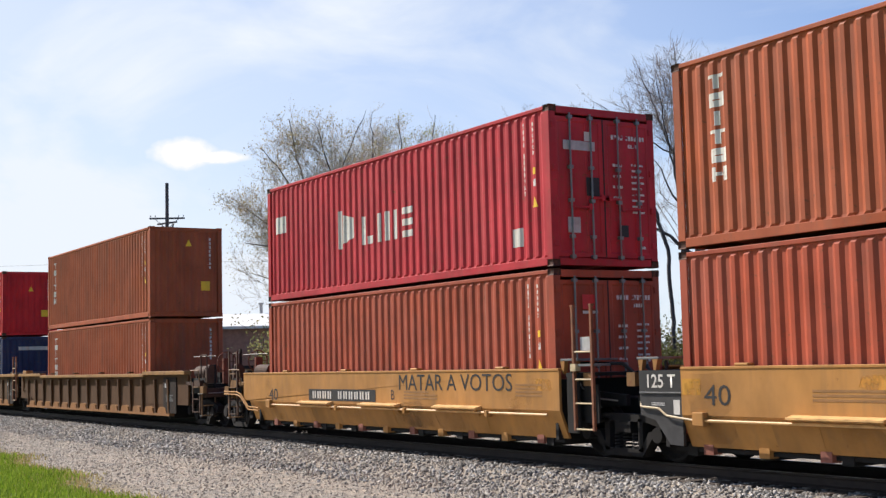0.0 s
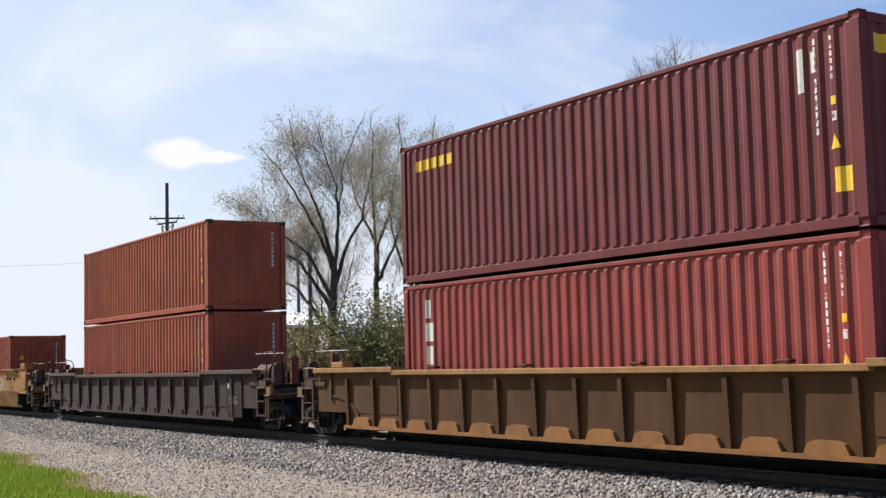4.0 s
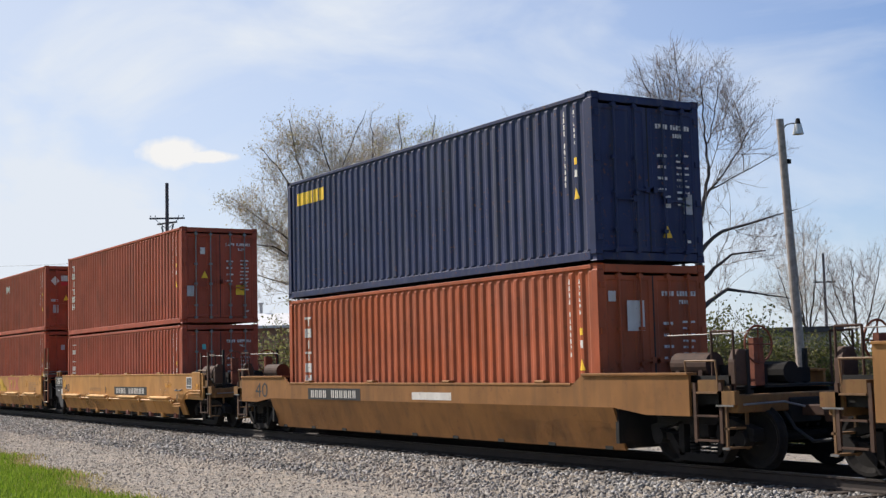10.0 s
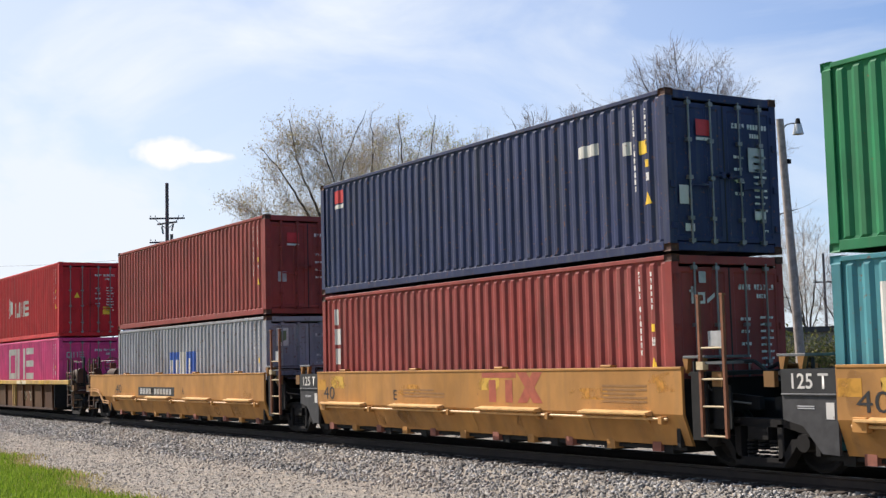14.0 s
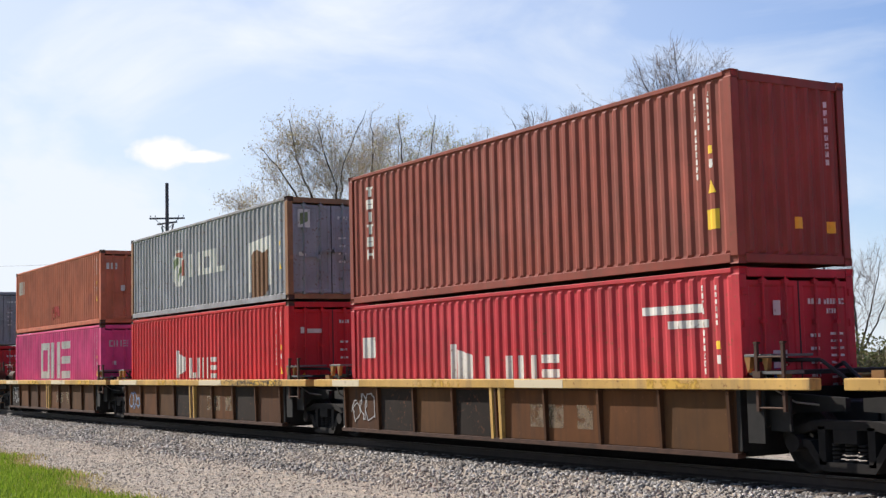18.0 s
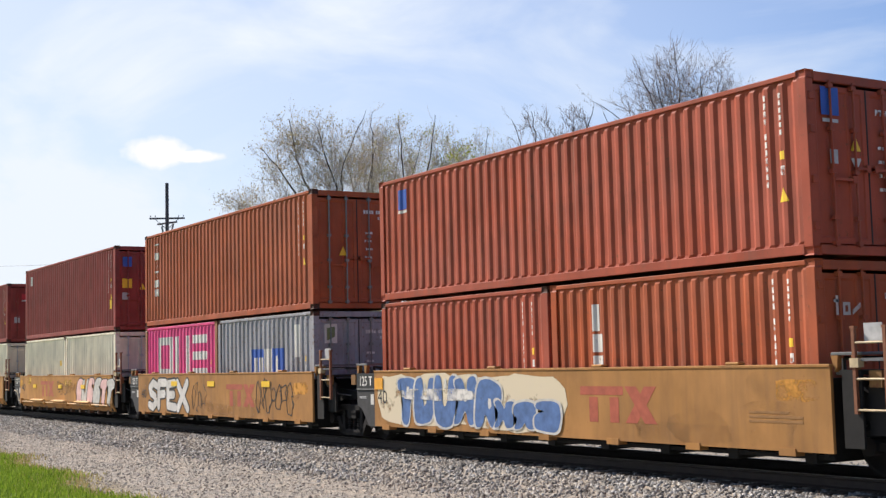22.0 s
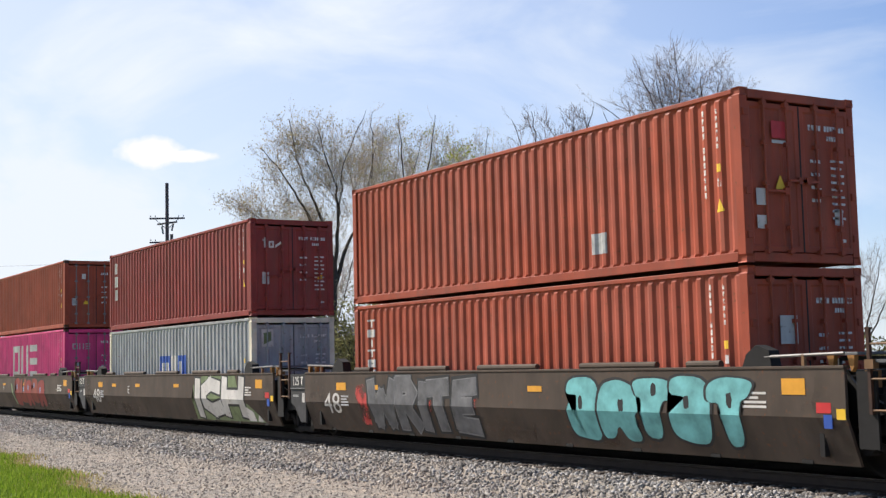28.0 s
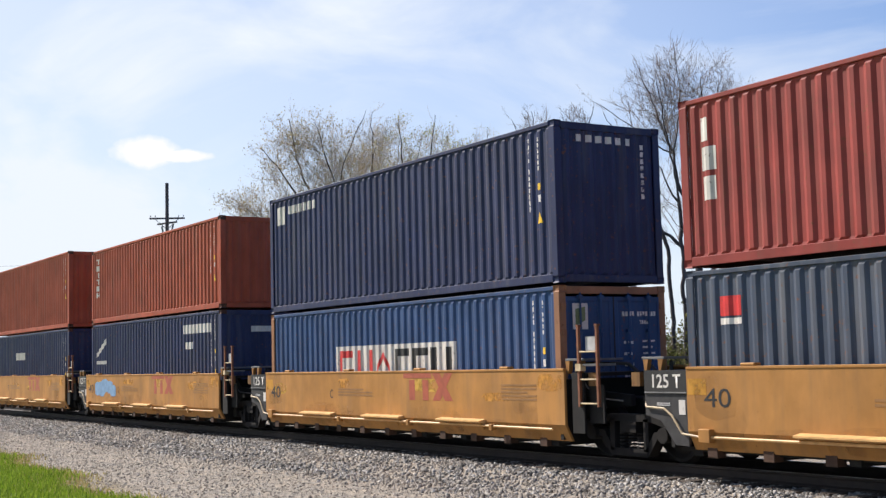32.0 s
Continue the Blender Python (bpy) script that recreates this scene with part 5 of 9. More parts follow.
def scatter_stones(name, count, xr, yr, size, mat, label, seed, bias=1.0, blur=0.0):
    """Loose broken stones, each a rough block of eight corners."""
    rng = np.random.default_rng(seed)
    u = rng.random(count) ** bias
    px = xr[1] + (xr[0] - xr[1]) * u
    py = yr[0] + (yr[1] - yr[0]) * rng.random(count) + rng.normal(0, blur, count)
    cube = np.array([(x, y, z) for z in (-1, 1) for y in (-1, 1) for x in (-1, 1)], float)
    faces = np.array([(4, 5, 7, 6), (0, 1, 5, 4), (2, 6, 7, 3), (0, 4, 6, 2), (1, 3, 7, 5)])
    sz = size[0] + (size[1] - size[0]) * rng.random((count, 1, 1)) ** 1.6
    asp = 0.6 + 0.6 * rng.random((count, 1, 3))
    v = cube[None] * sz * asp * (0.55 + 0.55 * rng.random((count, 8, 1)))
    a, t = rng.random(count) * 6.283, (rng.random(count) - 0.5) * 1.6
    ca, sa, ct, st = np.cos(a)[:, None], np.sin(a)[:, None], np.cos(t)[:, None], np.sin(t)[:, None]
    x, y, z = v[..., 0], v[..., 1], v[..., 2]
    x, z = x * ct - z * st, x * st + z * ct
    x, y = x * ca - y * sa, x * sa + y * ca
    base = np.array([ground_height(p, q) for p, q in zip(px, py)])
    co = np.stack([x + px[:, None], y + py[:, None], z + base[:, None] + sz[:, :, 0] * 0.35 * rng.random((count, 1))], -1).reshape(-1, 3)
    fi = (faces[None] + 8 * np.arange(count)[:, None, None]).reshape(-1, 4)
    me = bpy.data.meshes.new(name)
    me.vertices.add(len(co))
    me.vertices.foreach_set("co", co.ravel())
    me.loops.add(fi.size)
    me.loops.foreach_set("vertex_index", fi.ravel())
    me.polygons.add(len(fi))
    me.polygons.foreach_set("loop_start", np.arange(0, fi.size, 4))
    me.update(calc_edges=True)
    me.materials.append(None)
    return tagged(put(name, me, mat), label, "stones", kind="stuff")


scatter_stones("ballast", 72000, (-60, -6), (-3.6, 2.6), (0.014, 0.034), STONE, "broken grey ballast stones along the track", 5, 1.25, 0.32)
scatter_stones("far_gravel", 6000, (-60, -8), (2.8, 7.5), (0.012, 0.030), STONE, "broken grey stones beyond the track", 7, 1.1)
scatter_stones("gravel", 30000, (-52, -10), (-9.2, -3.0), (0.006, 0.021), PEBBLE, "fine tan and grey gravel on the verge", 6, 1.15)

rail_prof = [(-0.075, -0.18), (0.075, -0.18), (0.075, -0.165), (0.012, -0.14), (0.010, -0.045), (0.037, -0.03), (0.037, -0.004), (0.030, 0.0), (-0.030, 0.0), (-0.037, -0.004), (-0.037, -0.03), (-0.010, -0.045), (-0.012, -0.14), (-0.075, -0.165)]
track = thing("railway_track", pose(0, 0, 0), "straight single railway track on wooden ties", "railway track", kind="structure")
for yy in (-0.755, 0.755):
    part("rail", Shape().prism([(a + yy, b) for a, b in rail_prof], "x", -900, 900), RAILSIDE, track, "rusty steel rail")
    part("rail_head", Shape().box(-900, 900, yy - 0.027, yy + 0.027, 0.0005, 0.002), RAILTOP, track, "polished running surface")
TIE = plain("tarred_wood", (0.06, 0.045, 0.035), 0.9, 0.0, 0.4, 9.0, 0.5)
tie_me = Shape().box(-0.115, 0.115, -1.3, 1.3, -0.36, -0.185).mesh("tie", 0.012)
for i in range(150):
    put("tie", tie_me, TIE, track, pose(-78 + i * 0.54 + 0.03 * math.sin(i * 7.3), 0.03 * math.sin(i * 3.1), 0, 0, 0, 1.2 * math.sin(i * 5.7)))


# ---------------------------------------------------------------- trees and what stands behind the track
BARK = plain("grey_brown_bark", (0.085, 0.068, 0.055), 0.9, 0.0, 0.4, 14.0, 0.6)
TWIG = plain("thin_grey_twigs", (0.47, 0.40, 0.33), 0.9, 0.0, 0.3, 5.0, 0.1)


def leaf_material(name, a, b2):
    m, n, l, b = material(name, 0.6, 0.0, 0.3)
    g = n.new("ShaderNodeNewGeometry")
    c = blend(n, l, g.outputs["Random Per Island"], a, b2)
    l.new(c, b.inputs["Base Color"])
    tr = n.new("ShaderNodeBsdfTranslucent")
    l.new(c, tr.inputs["Color"])
    mx = n.new("ShaderNodeMixShader")
    mx.inputs["Fac"].default_value = 0.4
    l.new(b.outputs["BSDF"], mx.inputs[1])
    l.new(tr.outputs["BSDF"], mx.inputs[2])
    l.new(mx.outputs["Shader"], n["Material Output"].inputs["Surface"])
    return m



LEAF = leaf_material("young_green_leaves", (0.21, 0.25, 0.03), (0.47, 0.48, 0.09))
BUD = leaf_material("pale_spring_buds", (0.34, 0.29, 0.14), (0.50, 0.44, 0.25))
SHRUB = leaf_material("shrub_leaves", (0.06, 0.078, 0.022), (0.20, 0.19, 0.06))


def lawn(count, seed, shift, width, high, mat, label):
    """Blades of grass on the lawn's near edge."""
    rng = np.random.default_rng(seed)
    px = -48 + 34 * rng.random(count)
    edge = shift - 0.093 * (px + 20) + 0.9 * np.sin(px * 0.9) * 0.35 + rng.normal(0, 0.22, count)
    py = edge - width * rng.random(count) ** 1.3
    z = np.array([ground_height(a, b) for a, b in zip(px, py)])
    ang = rng.random(count) * 6.283
    h = high * (0.4 + rng.random(count) ** 2)
    w = 0.008 + 0.010 * rng.random(count)
    lx, ly = rng.normal(0, 0.03, count), rng.normal(0, 0.03, count)
    cx, sx = np.cos(ang) * w, np.sin(ang) * w
    v = np.stack([np.stack([px - cx, py - sx, z - 0.01], 1), np.stack([px + cx, py + sx, z - 0.01], 1), np.stack([px + lx + cx * 0.3, py + ly + sx * 0.3, z + h], 1), np.stack([px + lx - cx * 0.3, py + ly - sx * 0.3, z + h], 1)], 1).reshape(-1, 3)
    f = np.arange(4 * count).reshape(count, 4)
    me = bpy.data.meshes.new("grass")
    me.vertices.add(len(v))
    me.vertices.foreach_set("co", v.ravel())
    me.loops.add(f.size)
    me.loops.foreach_set("vertex_index", f.ravel())
    me.polygons.add(count)
    me.polygons.foreach_set("loop_start", np.arange(0, f.size, 4))
    me.update(calc_edges=True)
    me.materials.append(None)
    tagged(put("grass", me, mat), label, "grass", kind="stuff")


lawn(70000, 8, -8.58, 3.6, 0.11, leaf_material("lawn_grass_blades", (0.125, 0.215, 0.014), (0.28, 0.37, 0.045)), "short bright green lawn grass")
lawn(12000, 9, -8.10, 1.1, 0.07, leaf_material("dry_grass_blades", (0.26, 0.20, 0.08), (0.44, 0.38, 0.16)), "dry straw grass along the lawn's edge")


def weeds(count, seed):
    """Rank weeds on the far side of the track."""
    rng = np.random.default_rng(seed)
    px = -75 + 62 * rng.random(count)
    py = 7.4 + 5.0 * rng.random(count) ** 1.3
    c = np.stack([px, py, np.array([ground_height(a, b) for a, b in zip(px, py)]) + 0.02], 1)
    lean = rng.normal(0, 0.10, (count, 3))
    lean[:, 2] = 0.16 + 0.30 * rng.random(count)
    w = rng.normal(0, 0.030, (count, 3))
    w[:, 2] = 0
    v = np.stack([c - w, c + w, c + lean + w * 0.4, c + lean - w * 0.4], 1).reshape(-1, 3)
    me = quads_mesh("weeds", v, np.arange(4 * count).reshape(count, 4))
    tagged(put("weeds", me, leaf_material("rank_weed_leaves", (0.05, 0.07, 0.018), (0.15, 0.16, 0.05))), "rank green and brown weeds beside the track", "weeds", kind="stuff")


def tube_cloud(name, segs, n):
    """All segments as n-sided tubes in one mesh."""
    k = len(segs)
    return tube_arrays(name, np.array([s[0] for s in segs]).reshape(k, 3), np.array([s[1] for s in segs]).reshape(k, 3), np.array([s[2] for s in segs]), np.array([s[3] for s in segs]), n)


def tube_arrays(name, p0, p1, r0, r1, n):
    k = len(p0)
    d = p1 - p0
    d /= np.linalg.norm(d, axis=1, keepdims=True) + 1e-9
    ref = np.where(np.abs(d[:, 2:3]) < 0.9, np.array([[0, 0, 1.0]]), np.array([[1.0, 0, 0]]))
    a = np.cross(d, ref)
    a /= np.linalg.norm(a, axis=1, keepdims=True) + 1e-9
    b = np.cross(d, a)
    ang = 2 * np.pi * np.arange(n) / n
    off = np.cos(ang)[None, :, None] * a[:, None] + np.sin(ang)[None, :, None] * b[:, None]
    v = np.concatenate([p0[:, None] + off * r0[:, None, None], p1[:, None] + off * r1[:, None, None]], 1).reshape(-1, 3)
    i = np.arange(n)
    q = np.stack([i, (i + 1) % n, (i + 1) % n + n, i + n], 1)[:n if n > 2 else 1]
    f = (q[None] + 2 * n * np.arange(k)[:, None, None]).reshape(-1, 4)
    return quads_mesh(name, v, f)


def quads_mesh(name, v, f):
    me = bpy.data.meshes.new(name)
    me.vertices.add(len(v))
    me.vertices.foreach_set("co", np.asarray(v, float).ravel())
    me.loops.add(f.size)
    me.loops.foreach_set("vertex_index", f.ravel())
    me.polygons.add(len(f))
    me.polygons.foreach_set("loop_start", np.arange(0, f.size, 4))
    me.update(calc_edges=True)
    me.materials.append(None)
    return me


weeds(16000, 77)


def leaf_cloud(name, centres, count, size, scatter, seed):
    rng = np.random.default_rng(seed)
    c = np.array(centres)[rng.integers(0, len(centres), count)] + rng.normal(0, scatter, (count, 3))
    u = rng.normal(0, 1, (count, 3))
    u /= np.linalg.norm(u, axis=1, keepdims=True)
    w = np.cross(u, rng.normal(0, 1, (count, 3)))
    w /= np.linalg.norm(w, axis=1, keepdims=True) + 1e-9
    s = (size[0] + (size[1] - size[0]) * rng.random((count, 1)))
    v = np.stack([c - u * s, c + w * s * 0.6, c + u * s, c - w * s * 0.6], 1).reshape(-1, 3)
    f = np.arange(4 * count).reshape(count, 4)
    return quads_mesh(name, v, f)


def shrub(x, y, w, d, h, seed, label, leaves=5000, mat=None):
    rng = random.Random(seed)
    segs, tips = [], []
    for i in range(46):
        p = Vector((x + rng.uniform(-w, w), y + rng.uniform(-d, d), -0.45))
        dr = Vector((rng.gauss(0, 0.3), rng.gauss(0, 0.3), 1)).normalized()
        hh = h * rng.uniform(0.5, 1.05)
        for k in range(5):
            q = p + dr * hh / 5
            segs.append((p, q, 0.03 * (1 - k / 6), 0.03 * (1 - (k + 1) / 6)))
            tips.append(q)
            c = (dr + Vector((rng.gauss(0, 0.7), rng.gauss(0, 0.7), rng.gauss(0.2, 0.3)))).normalized()
            e = q + c * hh * 0.2
            segs.append((q, e, 0.012, 0.005))
            tips.append(e)
            p = q
            dr = (dr + Vector((rng.gauss(0, 0.2), rng.gauss(0, 0.2), 0.05))).normalized()
    t = thing("shrub", pose(0, 0, 0), label, "shrub", "shrubs behind the track")
    put("stem", tube_cloud("stem", segs, 3), BARK, t)["kind"] = "stuff"
    put("leaves", leaf_cloud("leaves", tips, leaves, (0.04, 0.09), 0.2, seed), mat or SHRUB, t)["kind"] = "stuff"
    return t


def limb_tree(x, y, label, stems, lobes, trunk_r, seed, density=1.0, leaves=0, leaf_size=(0.03, 0.06), leaf_mat=None, bark=None, twig=None, scatter=0.14, tip=0.0038, lift=0.12, reach=1.2):
    """A branching tree. stems: trunk and main limbs as polylines of (u, v, z), each limb leaving an earlier one; lobes: the crown's
    rounded outline as (u, v, z, ru, rv, rz). u runs across the line of sight, v along it. Boughs, branches and twigs fork off in turn."""
    rng = np.random.default_rng(seed)
    U, V = np.array((0.526, 0.850, 0.0)), np.array((-0.850, 0.526, 0.0))
    base = np.array((x, y, -0.5))
    lob = np.array([l[:6] for l in lobes], float)

    def inside(p):
        q = p - base
        q = np.stack([q @ U, q @ V, q[:, 2]], 1)
        lump = 1.0 + 0.13 * np.sin(q[:, 0] * 2.3 + seed) * np.cos(q[:, 2] * 1.9 + 2 * seed)
        d = (((q[:, None] - lob[None, :, :3]) / lob[None, :, 3:]) ** 2).sum(2).min(1)
        return d < lump ** 2

    wood, fine, twigs, tips = [], [], [], []
    # trunk and limbs
    seeds_p, seeds_d, seeds_l = [], [], []
    known = []
    for n, st in enumerate(stems):
        pts = [np.array(p, float) for p in st]
        sway = rng.uniform(-0.32, 0.32) if n else 0.0
        grown = 0.0
        path = [base + U * pts[0][0] + V * pts[0][1] + np.array((0, 0, pts[0][2]))]
        r0 = trunk_r
        if known:
            gap = [np.linalg.norm((k[0] - path[0])[[2]]) + np.linalg.norm(((k[0] - path[0]) @ U)) for k in known]
            j = int(np.argmin(gap))
            path[0] = known[j][0].copy()
            r0 = known[j][1] * 0.72
        v0 = (path[0] - base) @ V
        for p, q in zip(pts, pts[1:]):
            m = max(2, int(np.linalg.norm(q - p) / 0.35))
            for i in range(1, m + 1):
                c = p + (q - p) * i / m
                grown += np.linalg.norm(q - p) / m
                path.append(base + U * (c[0] + rng.normal(0, 0.03)) + V * (v0 + c[1] + sway * grown) + np.array((0, 0, c[2])))
        k = len(path)
        r1 = 0.008 if n else max(0.05, trunk_r * 0.72)
        for i in range(k - 1):
            ra, rb = r0 + (r1 - r0) * (i / k) ** 0.7, r0 + (r1 - r0) * ((i + 1) / k) ** 0.7
            wood.append((path[i], path[i + 1], ra, rb))
            known.append((path[i + 1], rb))
            if path[i + 1][2] + 0.5 > lob[:, 2].min() - lob[:, 5].max() * 0.9:
                d = path[i + 1] - path[i]
                step = np.linalg.norm(d)
                for q in range(rng.poisson(step / 0.26 * density * (0.35 if n == 0 else min(1.0, 0.2 + 2.2 * i / k)))):
                    seeds_p.append(path[i] + d * rng.random())
                    seeds_d.append(d / step)
                    seeds_l.append((1.1 + 2.1 * rng.random()) * (1.15 - 0.5 * i / k) * reach)
        tips.append(path[-1][None])
    P, D, L = np.array(seeds_p), np.array(seeds_d), np.array(seeds_l)
    # three orders of forks: bough, branch, twig
    for order, (parts_, r_a, kids, short) in enumerate(((6, 0.0135, 7.5, 0.52), (4, 0.0070, 5.4, 0.55), (2, 0.0046, 3.8, 0.62), (1, tip, 0, 0))):
        ax = rng.normal(0, 1, P.shape)
        ax -= (ax * D).sum(1, keepdims=True) * D
        ax /= np.linalg.norm(ax, axis=1, keepdims=True) + 1e-9
        ang = np.radians(rng.uniform(26, 62, len(P)))[:, None]
        d = D * np.cos(ang) + ax * np.sin(ang) + np.array((0, 0, lift))
        d /= np.linalg.norm(d, axis=1, keepdims=True)
        fit = np.zeros(len(P))
        for f in (0.35, 0.5, 0.65, 0.8, 1.0):
            fit = np.where(inside(P + d * (L * f)[:, None]), f, fit)
        L = L * np.maximum(fit, 0.42 if order < 1 else 0.5)
        r = r_a * np.clip(L / L.mean(), 0.6, 1.6)
        nP, nD, nL = [], [], []
        here = P
        way = d
        for i in range(parts_):
            way = way + rng.normal(0, 0.13, way.shape) + np.array((0, 0, 0.05))
            way /= np.linalg.norm(way, axis=1, keepdims=True)
            there = here + way * (L / parts_)[:, None]
            ra, rb = r * (1 - 0.62 * i / parts_), r * (1 - 0.62 * (i + 1) / parts_)
            (fine if kids else twigs).append((here, there, ra, rb))
            if kids:
                c = rng.poisson(kids / parts_ * density ** 0.5 * np.clip(L / L.mean(), 0.5, 1.7))
                idx = np.repeat(np.arange(len(here)), c)
                t = rng.random((len(idx), 1))
                nP.append(here[idx] + (there - here)[idx] * t)
                nD.append(way[idx])
                nL.append(L[idx] * short * rng.uniform(0.55, 1.25, len(idx)) * (1.1 - 0.5 * i / parts_))
            here = there
        tips.append(here)
        if kids:
            P, D, L = np.concatenate(nP), np.concatenate(nD), np.concatenate(nL)
            L = np.maximum(L, 0.10)
    t = thing("tree", pose(0, 0, 0), label, "tree", "trees behind the track")
    put("trunk", tube_cloud("trunk", wood, 7), bark or BARK, t)
    cloud_ = [np.concatenate([g[q] for g in fine]) for q in range(4)]
    put("crown", tube_arrays("crown", *cloud_, 3), twig or TWIG, t)["kind"] = "stuff"
    put("twig", tube_arrays("twig", *twigs[0], 2), twig or TWIG, t)["kind"] = "stuff"
    if leaves:
        put("leaves", leaf_cloud("leaves", np.concatenate(tips[-2:]), leaves, leaf_size, scatter, seed), leaf_mat or BUD, t)["kind"] = "stuff"
    return t


def whole_tree(x, y, label, height, spread, trunk_r, seed, fork=0.30, limbs=6, **more):
    """A tree further off: a short trunk and a fan of limbs, all drawn by chance."""
    rng = random.Random(seed)
    z0 = height * fork
    stems = [[(0, 0, 0), (rng.uniform(-0.2, 0.2), 0, z0)]]
    for i in range(limbs):
        f = (i + 0.5) / limbs * 2 - 1
        zs = z0 * rng.uniform(0.75, 1.0)
        top = height * (0.93 - 0.28 * f * f) * rng.uniform(0.9, 1.0)
        stems.append([(0, 0, zs), (f * spread * 0.42, 0, zs + (top - zs) * 0.45), (f * spread * 0.80, 0, top)])
    zc = (height + z0 * 0.75) / 2
    return limb_tree(x, y, label, stems, [(0, 0, zc, spread, spread * 0.9, height - zc)], trunk_r, seed, **more)


DARKBARK = plain("dark_grey_bark", (0.078, 0.066, 0.066), 0.9, 0.0, 0.4, 14.0, 0.6)
DARKTWIG = plain("thin_dark_twigs", (0.27, 0.225, 0.205), 0.9, 0.0, 0.3, 5.0, 0.1)
YELBUD = leaf_material("yellow_green_buds", (0.26, 0.27, 0.08), (0.44, 0.42, 0.17))
# wide pale tree at the far end, its limbs fanning out low
limb_tree(-53.7, 12.04, "wide bare spring tree with pale buds",
          [[(0.2, 0, 0), (0.4, 0, 3.4), (0.5, 0, 6.8)], [(0.5, 0, 6.5), (0, 0, 8.0), (-0.8, 0, 9.5), (-1.9, 0, 11.3), (-2.6, 0, 12.1)], [(0.5, 0, 6.8), (0, 0, 8.9), (-1.0, 0, 11.6), (-1.3, 0, 13.4)],
           [(0.5, 0, 6.3), (0.8, 0, 8.9), (0.8, 0, 10.3), (-0.1, 0, 13.2)], [(0.8, 0, 8.8), (1.1, 0, 11.3), (2.2, 0, 13.7)], [(0.4, 0, 5.2), (-0.7, 0, 7.4), (-2.7, 0, 8.9), (-3.5, 0, 9.5)],
           [(0.4, 0, 4.7), (-1.0, 0, 6.9), (-2.2, 0, 7.7), (-3.6, 0, 7.9)], [(0.5, 0, 5.8), (1.1, 0, 7.8), (1.8, 0, 9.0), (2.6, 0, 13.0)], [(0.4, 0, 3.6), (-1.4, 0, 5.9), (-3.5, 0, 6.6)]],
          [(-3.1, 0, 8.3, 2.7, 2.2, 2.6), (-0.7, 0, 10.8, 3.5, 3.0, 3.5), (1.9, 0, 10.6, 2.1, 1.8, 3.8), (-3.5, 0, 6.6, 2.2, 1.8, 1.9)], 0.23, 11, 0.85, 9500, (0.026, 0.055), BUD)
limb_tree(-57.5, 16.4, "tall bare spring tree with thin grey twigs",
          [[(0.3, 0, 0), (0.5, 0, 6.3), (0.5, 0, 8.3)], [(0.5, 0, 8.1), (1.2, 0, 9.8), (1.8, 0, 14.0)], [(0.5, 0, 8.3), (-0.6, 0, 10.8), (-1.0, 0, 12.8)], [(0.6, 0, 7.2), (0.4, 0, 10.1), (0.5, 0, 14.8)], [(0.6, 0, 6.3), (1.9, 0, 9.2), (3.0, 0, 13.5)]],
          [(0.8, 0, 11.5, 2.5, 2.1, 3.8), (1.5, 0, 8.0, 1.7, 1.5, 2.2)], 0.19, 13, 0.88, 3200, (0.022, 0.045), bark=DARKBARK)
limb_tree(-53.8, 18.0, "bare spring tree with yellow-green buds",
          [[(-0.7, 0, 0), (-0.8, 0, 4.5), (-0.7, 0, 7.5)], [(-0.7, 0, 7.2), (-1.1, 0, 9.2), (-1.4, 0, 13.9)], [(-0.7, 0, 7.5), (-0.3, 0, 9.8), (0.4, 0, 14.1)], [(-0.8, 0, 5.6), (-1.6, 0, 7.5), (-2.2, 0, 10.4)], [(-0.7, 0, 6.7), (0.8, 0, 8.9), (1.7, 0, 13.1)]],
          [(-0.7, 0, 10.9, 2.1, 1.8, 4.0), (1.1, 0, 11.1, 2.0, 1.7, 2.8)], 0.18, 12, 0.88, 7500, (0.025, 0.05), YELBUD)
limb_tree(-58.5, 23.5, "bare spring tree with pale upright limbs", [[(0, 0, 0), (0.1, 0, 7.1)], [(0.1, 0, 7.1), (0.6, 0, 11.7), (1.0, 0, 14.6)], [(0, 0, 6.5), (-0.6, 0, 10.8), (-0.9, 0, 14.3)], [(0.1, 0, 7.0), (1.3, 0, 11.4), (2.0, 0, 14.2)]],
          [(0.6, 0, 11.8, 2.4, 2.0, 3.7)], 0.16, 28, 0.85, 3000, (0.025, 0.05), YELBUD)
# slender dark trees
limb_tree(-48.5, 20.5, "slender bare tree with dark upright limbs", [[(0, 0, 0), (0.2, 0, 5.2), (0.2, 0, 8.4), (0.4, 0, 10.8)], [(0.4, 0, 10.8), (0.8, 0, 11.9), (1.2, 0, 12.8)], [(0.1, 0, 8.2), (-0.4, 0, 11.8), (-0.9, 0, 13.4)], [(0.4, 0, 10.7), (0, 0, 13.9)], [(0.2, 0, 7.4), (-0.8, 0, 9.8)]],
          [(0.1, 0, 11.1, 1.5, 1.3, 3.2), (-0.2, 0, 8.4, 1.2, 1.0, 1.8)], 0.13, 17, 0.62, bark=DARKBARK, twig=DARKTWIG, lift=0.22)
